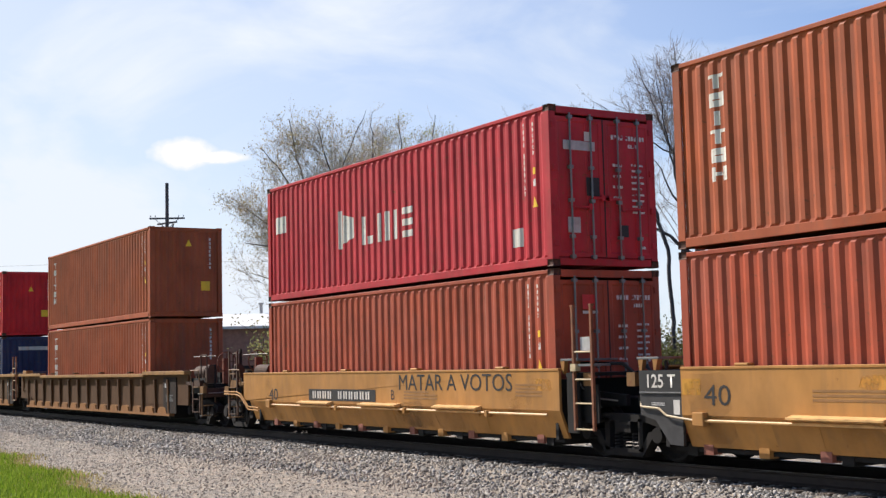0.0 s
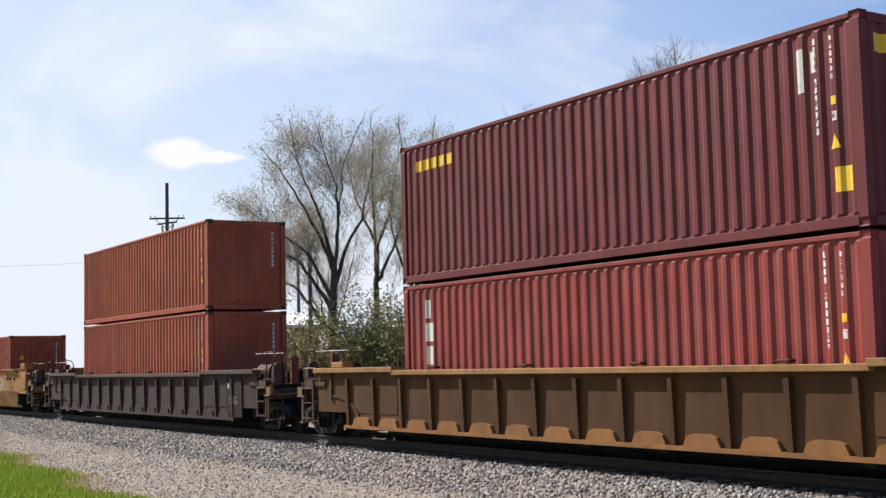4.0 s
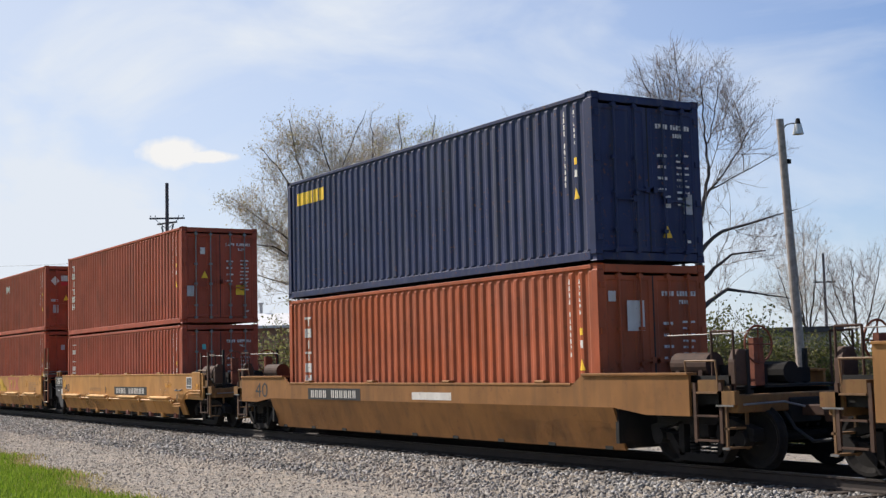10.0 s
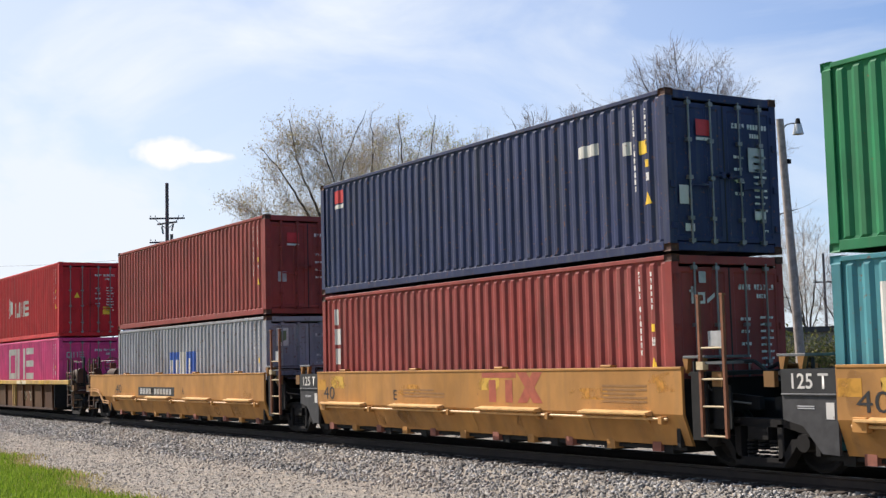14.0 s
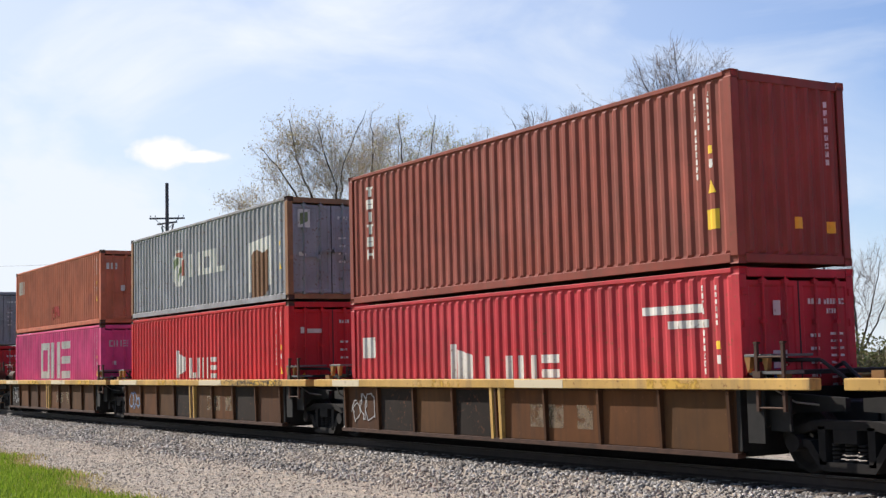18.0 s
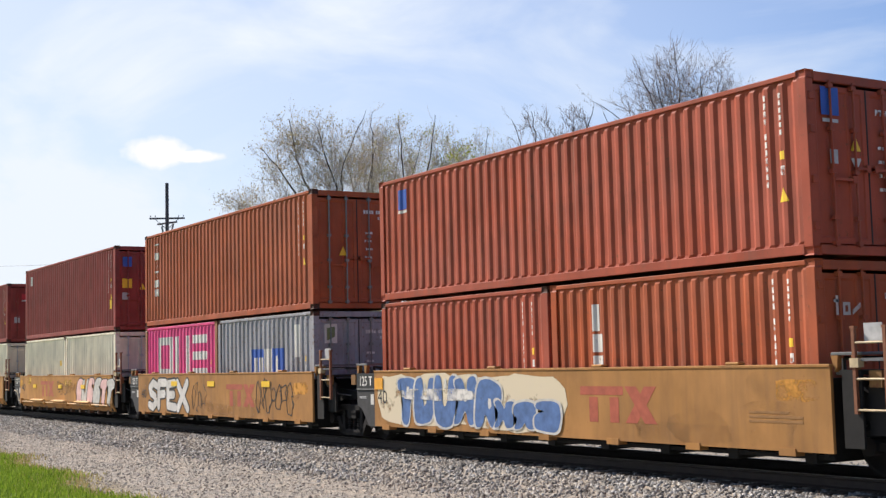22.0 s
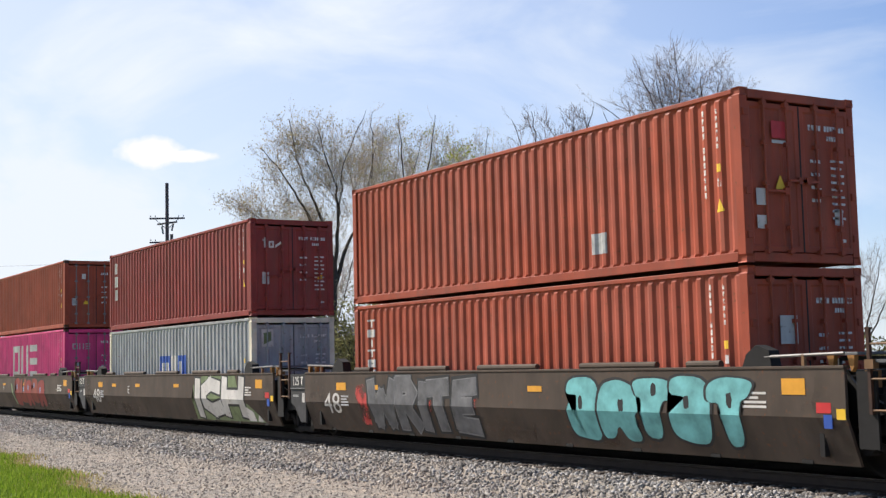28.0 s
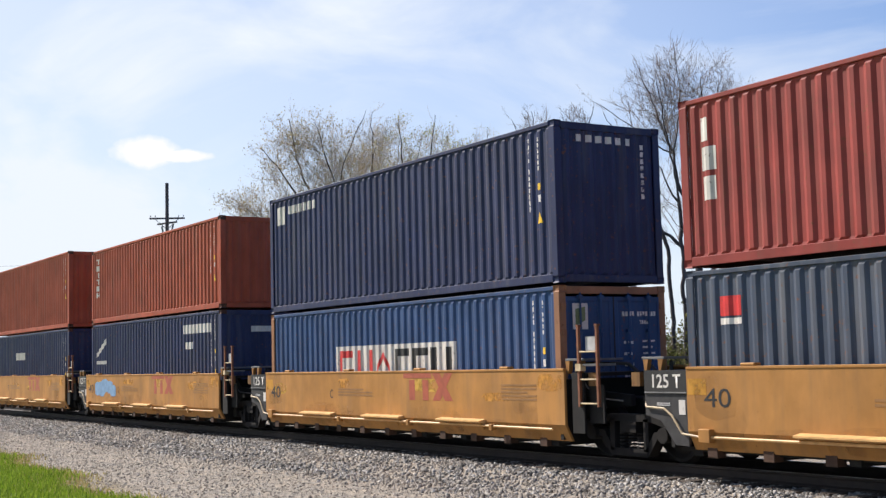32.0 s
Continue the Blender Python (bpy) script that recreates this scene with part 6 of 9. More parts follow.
limb_tree(-49.4, 22.6, "slender bare tree with dark upright limbs", [[(-0.2, 0, 0), (0, 0, 5.3), (0.2, 0, 7.5), (0.5, 0, 10.0)], [(0.5, 0, 10.0), (0.8, 0, 11.3), (1.8, 0, 14.2)], [(0.5, 0, 9.9), (0.2, 0, 13.2)], [(0.2, 0, 8.1), (1.2, 0, 9.7), (2.0, 0, 10.1)], [(0.1, 0, 6.7), (-0.6, 0, 10.6)], [(0.8, 0, 11.3), (0.9, 0, 14.4)]],
          [(0.8, 0, 11.3, 1.5, 1.3, 3.4), (0.3, 0, 8.1, 1.5, 1.2, 1.8)], 0.15, 18, 0.62, bark=DARKBARK, twig=DARKTWIG, lift=0.22)
limb_tree(-44.0, 19.8, "thin upright tree among the shrubs", [[(-0.1, 0, 0), (0, 0, 6.2), (-0.3, 0, 8.2), (-0.4, 0, 9.4)], [(0, 0, 5.2), (0.2, 0, 7.9), (0.6, 0, 9.4)], [(0, 0, 4.6), (0.8, 0, 6.7), (1.3, 0, 7.9)]], [(0.1, 0, 7.8, 1.2, 1.0, 2.5)], 0.085, 19, 0.6, bark=DARKBARK, lift=0.22)
# the large tree with a thick trunk and two thinner stems beside it
limb_tree(-36.54, 19.38, "large bare tree with spreading dark limbs",
          [[(0, 0, 0), (0.1, 0, 5.6), (0.2, 0, 7.3)], [(0.1, 0, 7.2), (-0.6, 0, 8.9), (-0.7, 0, 10.0), (-1.9, 0, 13.4)], [(-0.7, 0, 9.9), (-2.4, 0, 11.1), (-3.8, 0, 12.0)], [(-0.7, 0, 9.7), (-0.4, 0, 12.0), (-0.6, 0, 14.0)],
           [(0.2, 0, 7.3), (0.6, 0, 9.1), (0.4, 0, 12.9)], [(0.4, 0, 8.2), (1.7, 0, 9.8), (2.7, 0, 11.5)], [(0.8, 0, 8.6), (3.5, 0, 10.0)], [(0.6, 0, 10.2), (1.3, 0, 13.2)],
           [(0.1, 0, 6.2), (1.0, 0, 6.9), (3.7, 0, 7.6)], [(0.1, 0, 5.0), (1.3, 0, 6.0), (2.5, 0, 6.1)], [(0.1, 0, 4.0), (1.2, 0, 4.7), (3.6, 0, 4.3)], [(0.1, 0, 5.8), (-0.9, 0, 6.8), (-3.8, 0, 8.5)]],
          [(-0.2, 0, 10.6, 3.8, 3.2, 3.7), (2.0, 0, 6.2, 2.0, 1.7, 2.1), (-2.6, 0, 7.7, 1.7, 1.5, 1.5)], 0.19, 33, 0.7, bark=DARKBARK, twig=DARKTWIG, lift=0.08)
limb_tree(-37.1, 18.76, "thin dark stem beside the large tree", [[(0, 0, 0), (-0.2, 0, 6.3), (-0.6, 0, 7.7)], [(-0.6, 0, 7.7), (-1.2, 0, 9.8), (-2.5, 0, 11.7)], [(-0.6, 0, 7.5), (-1.5, 0, 8.6), (-2.1, 0, 8.9)], [(-1.2, 0, 9.7), (-1.4, 0, 12.3)]], [(-1.6, 0, 10.1, 1.5, 1.2, 2.4)], 0.10, 20, 0.45, bark=DARKBARK, twig=DARKTWIG)
limb_tree(-36.9, 19.0, "thin dark stem beside the large tree", [[(0.1, 0, 0), (0, 0, 6.3), (0, 0, 8.1)], [(0, 0, 8.1), (-0.6, 0, 10.9), (-1.0, 0, 12.7)], [(-0.1, 0, 8.0), (-0.7, 0, 9.4), (-1.1, 0, 9.9)]], [(-0.7, 0, 10.9, 1.1, 0.9, 2.3)], 0.10, 21, 0.45, bark=DARKBARK, twig=DARKTWIG)
# young green trees
YOUNG = "young tree in fresh yellow-green leaf"
for x, y, high, wide, seed, n in ((-43.7, 15.2, 10.4, 1.6, 14, 3400), (-45.3, 14.7, 11.2, 1.9, 15, 4300), (-47.5, 14.6, 10.4, 1.8, 29, 3400), (-46.0, 18.6, 8.2, 1.8, 16, 4500)):
    whole_tree(x, y, YOUNG, high, wide, 0.085, seed, 0.26, 6, density=0.5, leaves=n, leaf_size=(0.04, 0.085), leaf_mat=LEAF, scatter=0.12, lift=0.16)
# far trees
whole_tree(-57.3, 48.0, "distant bare tree with a fine crown", 11.5, 3.2, 0.16, 22, 0.3, 6, density=0.6)
whole_tree(-45.3, 38.6, "small bare tree with upswept limbs", 8.4, 2.6, 0.14, 24, 0.24, 6, density=0.5, twig=DARKTWIG, lift=0.2)
whole_tree(-40.5, 40.5, "small bare tree with upswept limbs", 8.0, 2.4, 0.13, 25, 0.24, 6, density=0.5, twig=DARKTWIG, lift=0.2)
whole_tree(-66.0, 34.0, "distant bare tree with a fine crown", 11.2, 2.8, 0.15, 26, 0.3, 5, density=0.6)
whole_tree(-70.0, 20.5, "distant bare tree with a fine crown", 13.0, 2.9, 0.15, 27, 0.3, 5, density=0.6)
OLIVE = leaf_material("olive_spring_brush", (0.17, 0.17, 0.06), (0.33, 0.31, 0.13))
for i, (x, y, w, d, h, n) in enumerate([(-36.0, 17.6, 1.2, 1.4, 3.3, 4200), (-35.3, 20.2, 1.2, 1.3, 3.5, 4800), (-40.5, 18.8, 1.4, 1.4, 2.8, 3200), (-45.5, 20.0, 1.5, 1.5, 3.2, 3600),
                                        (-48.0, 15.0, 1.8, 1.5, 3.6, 4200), (-52.0, 13.5, 1.8, 1.8, 4.8, 6500), (-56.0, 13.0, 1.8, 1.8, 3.2, 3000), (-42.5, 24.0, 1.6, 1.6, 2.4, 2400), (-37.0, 27.0, 2.2, 1.6, 2.2, 3600), (-34.0, 31.0, 2.4, 1.6, 2.2, 3600), (-42.0, 31.0, 2.4, 1.6, 2.6, 3600), (-30.0, 27.5, 2.0, 1.6, 1.9, 3000), (-50.0, 15.0, 1.8, 1.6, 5.2, 8000), (-48.0, 18.0, 1.8, 1.6, 3.8, 5200), (-54.5, 15.5, 2.0, 1.6, 4.8, 6500),
                                        (-43.6, 18.6, 1.3, 1.1, 3.3, 6500), (-41.6, 20.2, 1.3, 1.1, 3.1, 6500), (-39.4, 21.0, 1.3, 1.1, 3.2, 6500), (-37.4, 21.6, 1.3, 1.1, 3.0, 6500), (-34.6, 22.6, 1.3, 1.1, 2.9, 6000), (-32.4, 23.6, 1.3, 1.1, 2.5, 5000)]):
    shrub(x, y, w, d, h, 60 + i, "tangled shrub with new green leaves", n, OLIVE if x < -42.0 else None)

BRUSH = leaf_material("dry_brown_brush", (0.10, 0.085, 0.045), (0.22, 0.18, 0.09))
for i, (x, y, w, h) in enumerate([(-39.0, 19.5, 2.2, 2.6), (-35.0, 21.0, 2.4, 2.5), (-31.5, 23.5, 2.2, 2.2), (-43.0, 21.5, 2.0, 2.6), (-47.0, 16.5, 2.2, 3.0), (-51.5, 15.0, 2.2, 3.2)]):
    shrub(x, y, w, 1.5, h, 160 + i, "dense dry brown brush", 6500, BRUSH)
for i, (x, y, w, h) in enumerate([(-51.8, 9.9, 1.3, 3.8), (-50.2, 11.0, 1.5, 4.4), (-48.7, 13.0, 1.4, 4.9), (-46.6, 13.6, 1.5, 4.8), (-44.6, 14.2, 1.4, 4.2)]):
    shrub(x, y, w, 1.2, h, 190 + i, "olive spring brush behind the track", 5500, OLIVE)

POLE = plain("weathered_pole_wood", (0.31, 0.26, 0.225), 0.85, 0.0, 0.3, 6.0, 0.4)
# tarred wood paled and blued so that distance haze sits in its colour
DARKPOLE = plain("tarred_hazy_pole_wood", (0.10, 0.09, 0.098), 0.85, 0.0, 0.3, 6.0, 0.4)
STEEL = plain("galvanised_grey_steel", (0.34, 0.34, 0.34), 0.5, 0.4)


def utility_pole(x, y, top, label, arms=(), lean=(0, 0), r=0.15, drums=()):
    p = thing("utility_pole", pose(x, y, -0.45), label, "pole", "poles behind the track")
    h = top + 0.45
    part("pole", Shape().tube((-lean[0] * h, -lean[1] * h, 0), (0, 0, h), r, r * 0.72, 12), DARKPOLE, p)
    for z, w in arms:
        a = part("crossarm", Shape().box(-w * 0.45, w * 0.45, -w * 0.0 - 0.06, 0.06, z + 0.4, z + 0.48), DARKPOLE, p, m=pose(0, 0, 0, 0, 0, 62))
        part("brace", Shape().path([(-w * 0.30, -0.05, z + 0.4), (0, -0.06, z - 0.15), (w * 0.30, -0.05, z + 0.4)], 0.018), STEEL, a)
        for q in (-0.42, -0.3, 0.3, 0.42):
            part("insulator", Shape().tube((q * w, 0, z + 0.52), (q * w, 0, z + 0.60), 0.03, 0.02, 8), DARK, a)
    if len(arms) > 2:
        z = arms[0][0] - 0.25
        part("cross_brace", Shape().box(-0.75, 0.75, -0.05, 0.05, z + 0.4, z + 0.48), DARKPOLE, p, m=pose(0, 0, 0, 0, 0, 20))
        part("cutout", Shape().tube((0.3, 0.14, z + 0.02), (0.42, 0.18, z + 0.36), 0.05, n=8).tube((-0.3, -0.1, z - 0.1), (-0.36, -0.16, z + 0.3), 0.05, n=8), STEEL, p)["kind"] = "stuff"
    for dx, dy, z in drums:
        part("transformer", Shape().tube((dx, dy, z), (dx, dy, z + 0.8), 0.24, 0.24, 14), STEEL, p)
    return p


utility_pole(-64.0, 8.16, 11.35, "dark wooden utility pole with three crossarms", [(9.5, 2.0), (8.25, 2.0), (7.0, 1.0)], r=0.12, drums=[(-0.16, -0.26, 6.0)])
utility_pole(-65.8, 9.05, 8.86, "shorter wooden pole beside the utility pole", [(7.0, 0.9)], r=0.12, drums=[(0.16, 0.26, 6.0)])
utility_pole(-67.4, 18.0, 8.8, "plain grey wooden pole among the trees", [])
utility_pole(-81.3, 23.85, 10.2, "plain grey wooden pole among the trees", [])
utility_pole(-65.1, 39.9, 10.3, "thin wooden pole with a transformer", [], r=0.12, drums=[(0.35, 0.2, 6.2), (-0.35, -0.2, 6.3)])
utility_pole(-53.1, 45.1, 7.6, "thin wooden pole with one crossarm", [(5.9, 1.5)], r=0.10)

lamp = thing("street_lamp", pose(-30.75, 18.1, -0.45), "leaning wooden pole with a yard lamp", "street lamp")
part("pole", Shape().tube((0.28, 0.26, 0), (0, 0, 10.15), 0.17, 0.125, 14), POLE, lamp)
part("arm", Shape().path([(0.02, 0.05, 9.75), (0.12, 0.17, 9.95), (0.26, 0.33, 10.0), (0.36, 0.44, 9.95)], 0.025), STEEL, lamp)
part("head", Shape().tube((0.38, 0.46, 9.95), (0.38, 0.46, 10.15), 0.11, 0.06, 12), DARK, lamp)
part("shade", Shape().tube((0.38, 0.46, 9.60), (0.38, 0.46, 9.95), 0.19, 0.12, 14), plain("lamp_glass", (0.62, 0.62, 0.60), 0.25), lamp, "pale ribbed lamp glass")
part("bracket", Shape().box(0.1, 0.22, 0.1, 0.22, 8.6, 8.75), DARK, lamp)

WIRE = plain("black_cable", (0.02, 0.02, 0.02), 0.6)


def wire(a, b, sag, label):
    a, b = Vector(a), Vector(b)
    side = (b - a).cross(Vector((0, 0, 1))).normalized()
    vs, n, r = [], 13, 0.007
    for i in range(n):
        f = i / (n - 1)
        p = a.lerp(b, f)
        p.z -= sag * 4 * f * (1 - f)
        vs += [p + side * r, p + Vector((0, 0, r)), p - side * r, p - Vector((0, 0, r))]
    fs = [(4 * i + q, 4 * i + (q + 1) % 4, 4 * i + 4 + (q + 1) % 4, 4 * i + 4 + q) for i in range(n - 1) for q in range(4)]
    tagged(part("overhead_wire", Shape().add(vs, fs), WIRE), label, "wire", "overhead wires")


wire((-64.0, 8.16, 7.55), (-78.0, -2.0, 7.9), 0.25, "thin black overhead wire on the poles")
wire((-64.0, 8.16, 7.4), (-67.4, 18.0, 7.9), 0.2, "thin black overhead wire between poles")

BRICK = plain("brown_brick_wall", (0.36, 0.20, 0.15), 0.85, 0.0, 0.25, 3.0)
PALEROOF = plain("pale_metal_roofing", (0.70, 0.69, 0.67), 0.5, 0.0, 0.1, 2.0)
PALEWALL = plain("pale_painted_wall", (0.72, 0.70, 0.66), 0.8, 0.0, 0.12, 1.5)
GREYWALL = plain("grey_block_wall", (0.30, 0.27, 0.21), 0.85, 0.0, 0.2, 2.0)
ROOFING = plain("dark_roofing", (0.085, 0.075, 0.072), 0.85, 0.0, 0.3, 4.0)
PANE = plain("dark_window_glass", (0.03, 0.035, 0.04), 0.12)


def house(x, y, turn, w, d, eave, ridge, wall, label, windows=3, flat=False, cover=None):
    """A small building: four walls with window openings, sills, roof."""
    b = thing("house", pose(x, y, -0.45, 0, 0, turn), label, "house", "buildings behind the track")
    t = 0.2
    # front wall faces -y, pierced by windows
    z0, z1 = 1.0, 2.2
    ww = 0.9
    xs = [-w / 2] + [v for i in range(windows) for v in (-w / 2 + (i + 0.5) * w / windows - ww / 2, -w / 2 + (i + 0.5) * w / windows + ww / 2)] + [w / 2]
    for i in range(0, len(xs), 2):
        part("wall", Shape().box(xs[i], xs[i + 1], -d / 2, -d / 2 + t, 0, eave), wall, b)
    for i in range(windows):
        part("wall", Shape().box(xs[2 * i + 1], xs[2 * i + 2], -d / 2, -d / 2 + t, 0, z0), wall, b)
        part("wall", Shape().box(xs[2 * i + 1], xs[2 * i + 2], -d / 2, -d / 2 + t, z1, eave), wall, b)
    part("wall", Shape().box(-w / 2, w / 2, d / 2 - t, d / 2, 0, eave), wall, b)
    for sx in (-1, 1):
        x0, x1 = sorted((sx * w / 2, sx * (w / 2 - t)))
        prof = [(-d / 2 + t, 0), (d / 2 - t, 0), (d / 2 - t, eave), (0, eave if flat else ridge - 0.05), (-d / 2 + t, eave)]
        part("wall", Shape().prism(prof, "x", x0, x1), wall, b)
    for i in range(windows):
        win = part("window", Shape().box(xs[2 * i + 1], xs[2 * i + 2], -d / 2 + 0.08, -d / 2 + 0.10, z0, z1), PANE, b, "dark glass window")
        part("frame", Shape().box(xs[2 * i + 1], xs[2 * i + 2], -d / 2 + 0.05, -d / 2 + 0.078, (z0 + z1) / 2 - 0.03, (z0 + z1) / 2 + 0.03), PALEWALL, win)
        part("sill", Shape().box(xs[2 * i + 1] - 0.06, xs[2 * i + 2] + 0.06, -d / 2 - 0.06, -d / 2 + 0.078, z0 - 0.08, z0), PALEWALL, win)
    if flat:
        part("roof", Shape().box(-w / 2 - 0.15, w / 2 + 0.15, -d / 2 - 0.15, d / 2 + 0.15, eave, eave + 0.3), cover or ROOFING, b)
    else:
        o = 0.35
        prof = [(-d / 2 - o, eave - 0.1), (0, ridge), (d / 2 + o, eave - 0.1), (d / 2 + o, eave + 0.06), (0, ridge + 0.16), (-d / 2 - o, eave + 0.06)]
        part("roof", Shape().prism(prof, "x", -w / 2 - o, w / 2 + o), cover or ROOFING, b)
        for q in (-0.25, 0.18):
            part("vent", Shape().tube((q * w, 0.3, ridge - 0.1), (q * w, 0.3, ridge + 0.75), 0.10, n=8).tube((q * w, 0.3, ridge + 0.75), (q * w, 0.3, ridge + 0.86), 0.17, n=8), STEEL, b)
    return b


house(-76.0, 16.5, 62, 11, 8, 4.5, 5.3, BRICK, "low brown brick house with a pale metal roof", 4, cover=PALEROOF)
house(-62.0, 22.5, 55, 8, 6, 2.8, 4.0, GREYWALL, "weathered grey shed behind the trees", 2)
house(-49.0, 38.0, 45, 4.4, 5, 3.2, 3.2, GREYWALL, "flat-roofed tan block building", 1, True)
house(-145.0, 33.0, 70, 9, 8, 4.4, 5.4, PALEWALL, "far white building with a shallow roof", 3, cover=PALEROOF)


# one drifting cumulus far off, a backdrop of sky
def cloud_material():
    m = bpy.data.materials.new("white_cloud")
    m.use_nodes = True
    n, l = m.node_tree.nodes, m.node_tree.links
    n.clear()
    tc = n.new("ShaderNodeTexCoord")
    fields = []
    for cx, cz, rx, rz in ((-12.0, 1.0, 39.0, 20.0), (26.0, -4.0, 42.0, 8.0)):
        mp = n.new("ShaderNodeMapping")
        mp.inputs["Scale"].default_value = (1 / rx, 1.0, 1 / rz)
        mp.inputs["Location"].default_value = (-cx / rx, 0, -cz / rz)
        l.new(tc.outputs["Object"], mp.inputs["Vector"])
        ln = n.new("ShaderNodeVectorMath")
        ln.operation = "LENGTH"
        l.new(mp.outputs["Vector"], ln.inputs[0])
        fields.append(ln.outputs["Value"])
    mn = n.new("ShaderNodeMath")
    mn.operation = "MINIMUM"
    l.new(fields[0], mn.inputs[0])
    l.new(fields[1], mn.inputs[1])
    t = n.new("ShaderNodeTexNoise")
    t.inputs["Scale"].default_value = 0.045
    t.inputs["Detail"].default_value = 3
    l.new(tc.outputs["Object"], t.inputs["Vector"])
    ad = n.new("ShaderNodeMath")
    ad.operation = "MULTIPLY_ADD"
    ad.inputs[1].default_value = -0.7
    l.new(t.outputs["Fac"], ad.inputs[0])
    l.new(mn.outputs["Value"], ad.inputs[2])
    fac = ranged(n, l, ad.outputs["Value"], 0.30, 0.68, 1.0, 0.0)
    em = n.new("ShaderNodeEmission")
    em.inputs["Color"].default_value = (1.0, 0.99, 0.98, 1)
    em.inputs["Strength"].default_value = 0.70
    tr = n.new("ShaderNodeBsdfTransparent")
    mx = n.new("ShaderNodeMixShader")
    l.new(fac, mx.inputs["Fac"])
    l.new(tr.outputs["BSDF"], mx.inputs[1])
    l.new(em.outputs["Emission"], mx.inputs[2])
    out = n.new("ShaderNodeOutputMaterial")
    l.new(mx.outputs["Shader"], out.inputs["Surface"])
    return m


def cloud():
    s = Shape().add([(-95, 0, -45), (95, 0, -45), (95, 0, 45), (-95, 0, 45)], [(0, 1, 2, 3)])
    ob = put("cloud", s.mesh("cloud"), cloud_material(), None, CLOUD_ROWS[0][1])
    return tagged(ob, "small white cloud drifting in a pale sky", "cloud", kind="structure")


CLOUD_ROWS = [(0.0, pose(-1402.0, 520.0, 249.0, 0, 0, 69)), (32.0, pose(-1416.0, 480.0, 250.0, 0, 0, 69))]
cloud_ob = cloud()


# ---------------------------------------------------------------- the train
S_TIMES = (0.0, 4.0, 9.0, 13.0, 19.0, 23.0, 27.0, 32.0)
S_GONE = (0.0, 67.67, 152.48, 220.21, 321.61, 389.30, 457.08, 541.77)


def gone(t):
    """How far the train has come at t seconds."""
    return float(np.interp(t, S_TIMES, S_GONE))


MOVERS = []
BED = 0.40
GAP = 0.045


def stack(x_end, lower, upper):
    """Containers on one well. lower, upper: lists of (colour, height, label, keyword options, markings)."""
    out = []
    base = BED
    for level in (lower, upper):
        x = x_end
        high = 0
        for colour, H, label, opts, deco in level:
            L = opts.get("L", 12.192)
            c = container(x - L / 2, base, colour, H, label, **opts)
            for fn in deco:
                fn(c)
            MOVERS.append(c)
            x -= L + 0.076
            high = max(high, H)
            out.append(c)
        base += high + GAP
    return out


# right end of the containers at the start, kind of car, joint to the car behind
ENDS = [-2.68, -18.10, -39.40, -59.25, -78.87, -102.14, -125.52, -144.87, -164.34, -186.31, -205.98, -221.40, -236.82, -252.15, -267.57, -287.12, -302.68,
        -318.30, -333.79, -349.31, -369.14, -384.53, -400.05, -415.32, -430.72, -451.79, -469.57, -487.45, -505.42, -523.22, -544.33, -559.73, -575.25, -590.38]
CARS = ["maxi"] * 2 + ["rib48"] * 4 + ["fold53"] * 3 + ["fold40"] + ["maxi"] * 5 + ["rib40"] * 5 + ["flat"] * 3 + ["maxi_low"] * 2 + ["fold48"] * 5 + ["maxi_low"] * 4
COUPLED_BEHIND = {2, 5, 6, 9, 10, 15, 20, 25, 30}


def mk(mat, shapes, where="side", label=""):
    """A marking to be laid on a container once it is built."""
    return lambda c: marks(c, mat, shapes, where, label)


def column(H, x=0.78, low=0.95, high=None):
    n = 6
    top = high or H - 0.33
    h = (top - low) / (n + (n - 1) * 0.30)
    return mk(WHITE, block_column(x, top, n, 0.33, h, 0.30), "side", "column of worn white blocks")


def small_column(H, x=0.62, low=1.0, high=None):
    top = high or H - 0.33
    h = (top - low) / (3 + 2 * 0.25)
    return mk(WHITE, [R(x, low + 2 * h * 1.25, 0.16, h), R(x, low + h * 1.25, 0.30, h), R(x + 0.02, low, 0.26, h)], "side", "column of three white blocks")


def shipper(x=3.95, z=1.0, h=0.88):
    return mk(WHITE, shipper_row(x, z, h), "side", "large worn white name shapes")


def rings(x=4.15, z=1.0, h=1.35, sub=False):
    w = (4.1 / h - 2 * 0.17) / 3
    out = [mk(WHITE, ring_row(x, z, h, w), "side", "huge white name shapes")]
    if sub:
        out.append(mk(WHITE, block_row(x + 0.05, z - 0.52, 0.24, 17, 0.19, 0.25), "side", "row of small white blocks"))
    return out


def blue_panel(x, z, w, h):
    t = w * 0.09
    return [mk(BLUMARK, [R(x, z, w * 0.40, h), R(x + w * 0.66, z, w * 0.34, h)], "side", "blue panel with white shapes"),
            mk(WHITE, [R(x + w * 0.405, z, w * 0.25, h)], "side"),
            lambda c: put_marks(lifted(conform(pair(x + w * 0.06, z + h * 0.05, w * 0.3, h * 0.6, t) + [R(x + w * 0.74, z + h * 0.05, t, h * 0.65)], c["len"], c["high"], "side")), WHITE, c)]


def put_marks(me, mat, box):
    return tagged(put("marking", me, mat, box), kind="stuff")


def lifted(me, by=0.004):
    for v in me.vertices:
        v.co.y -= by
    return me


def red_tag(x, z, w=0.45, h=0.42):
    return [mk(REDMARK, [R(x, z + h * 0.3, w, h * 0.7)], "side", "red square tag"), mk(WHITE, [R(x, z, w, h * 0.22)], "side")]


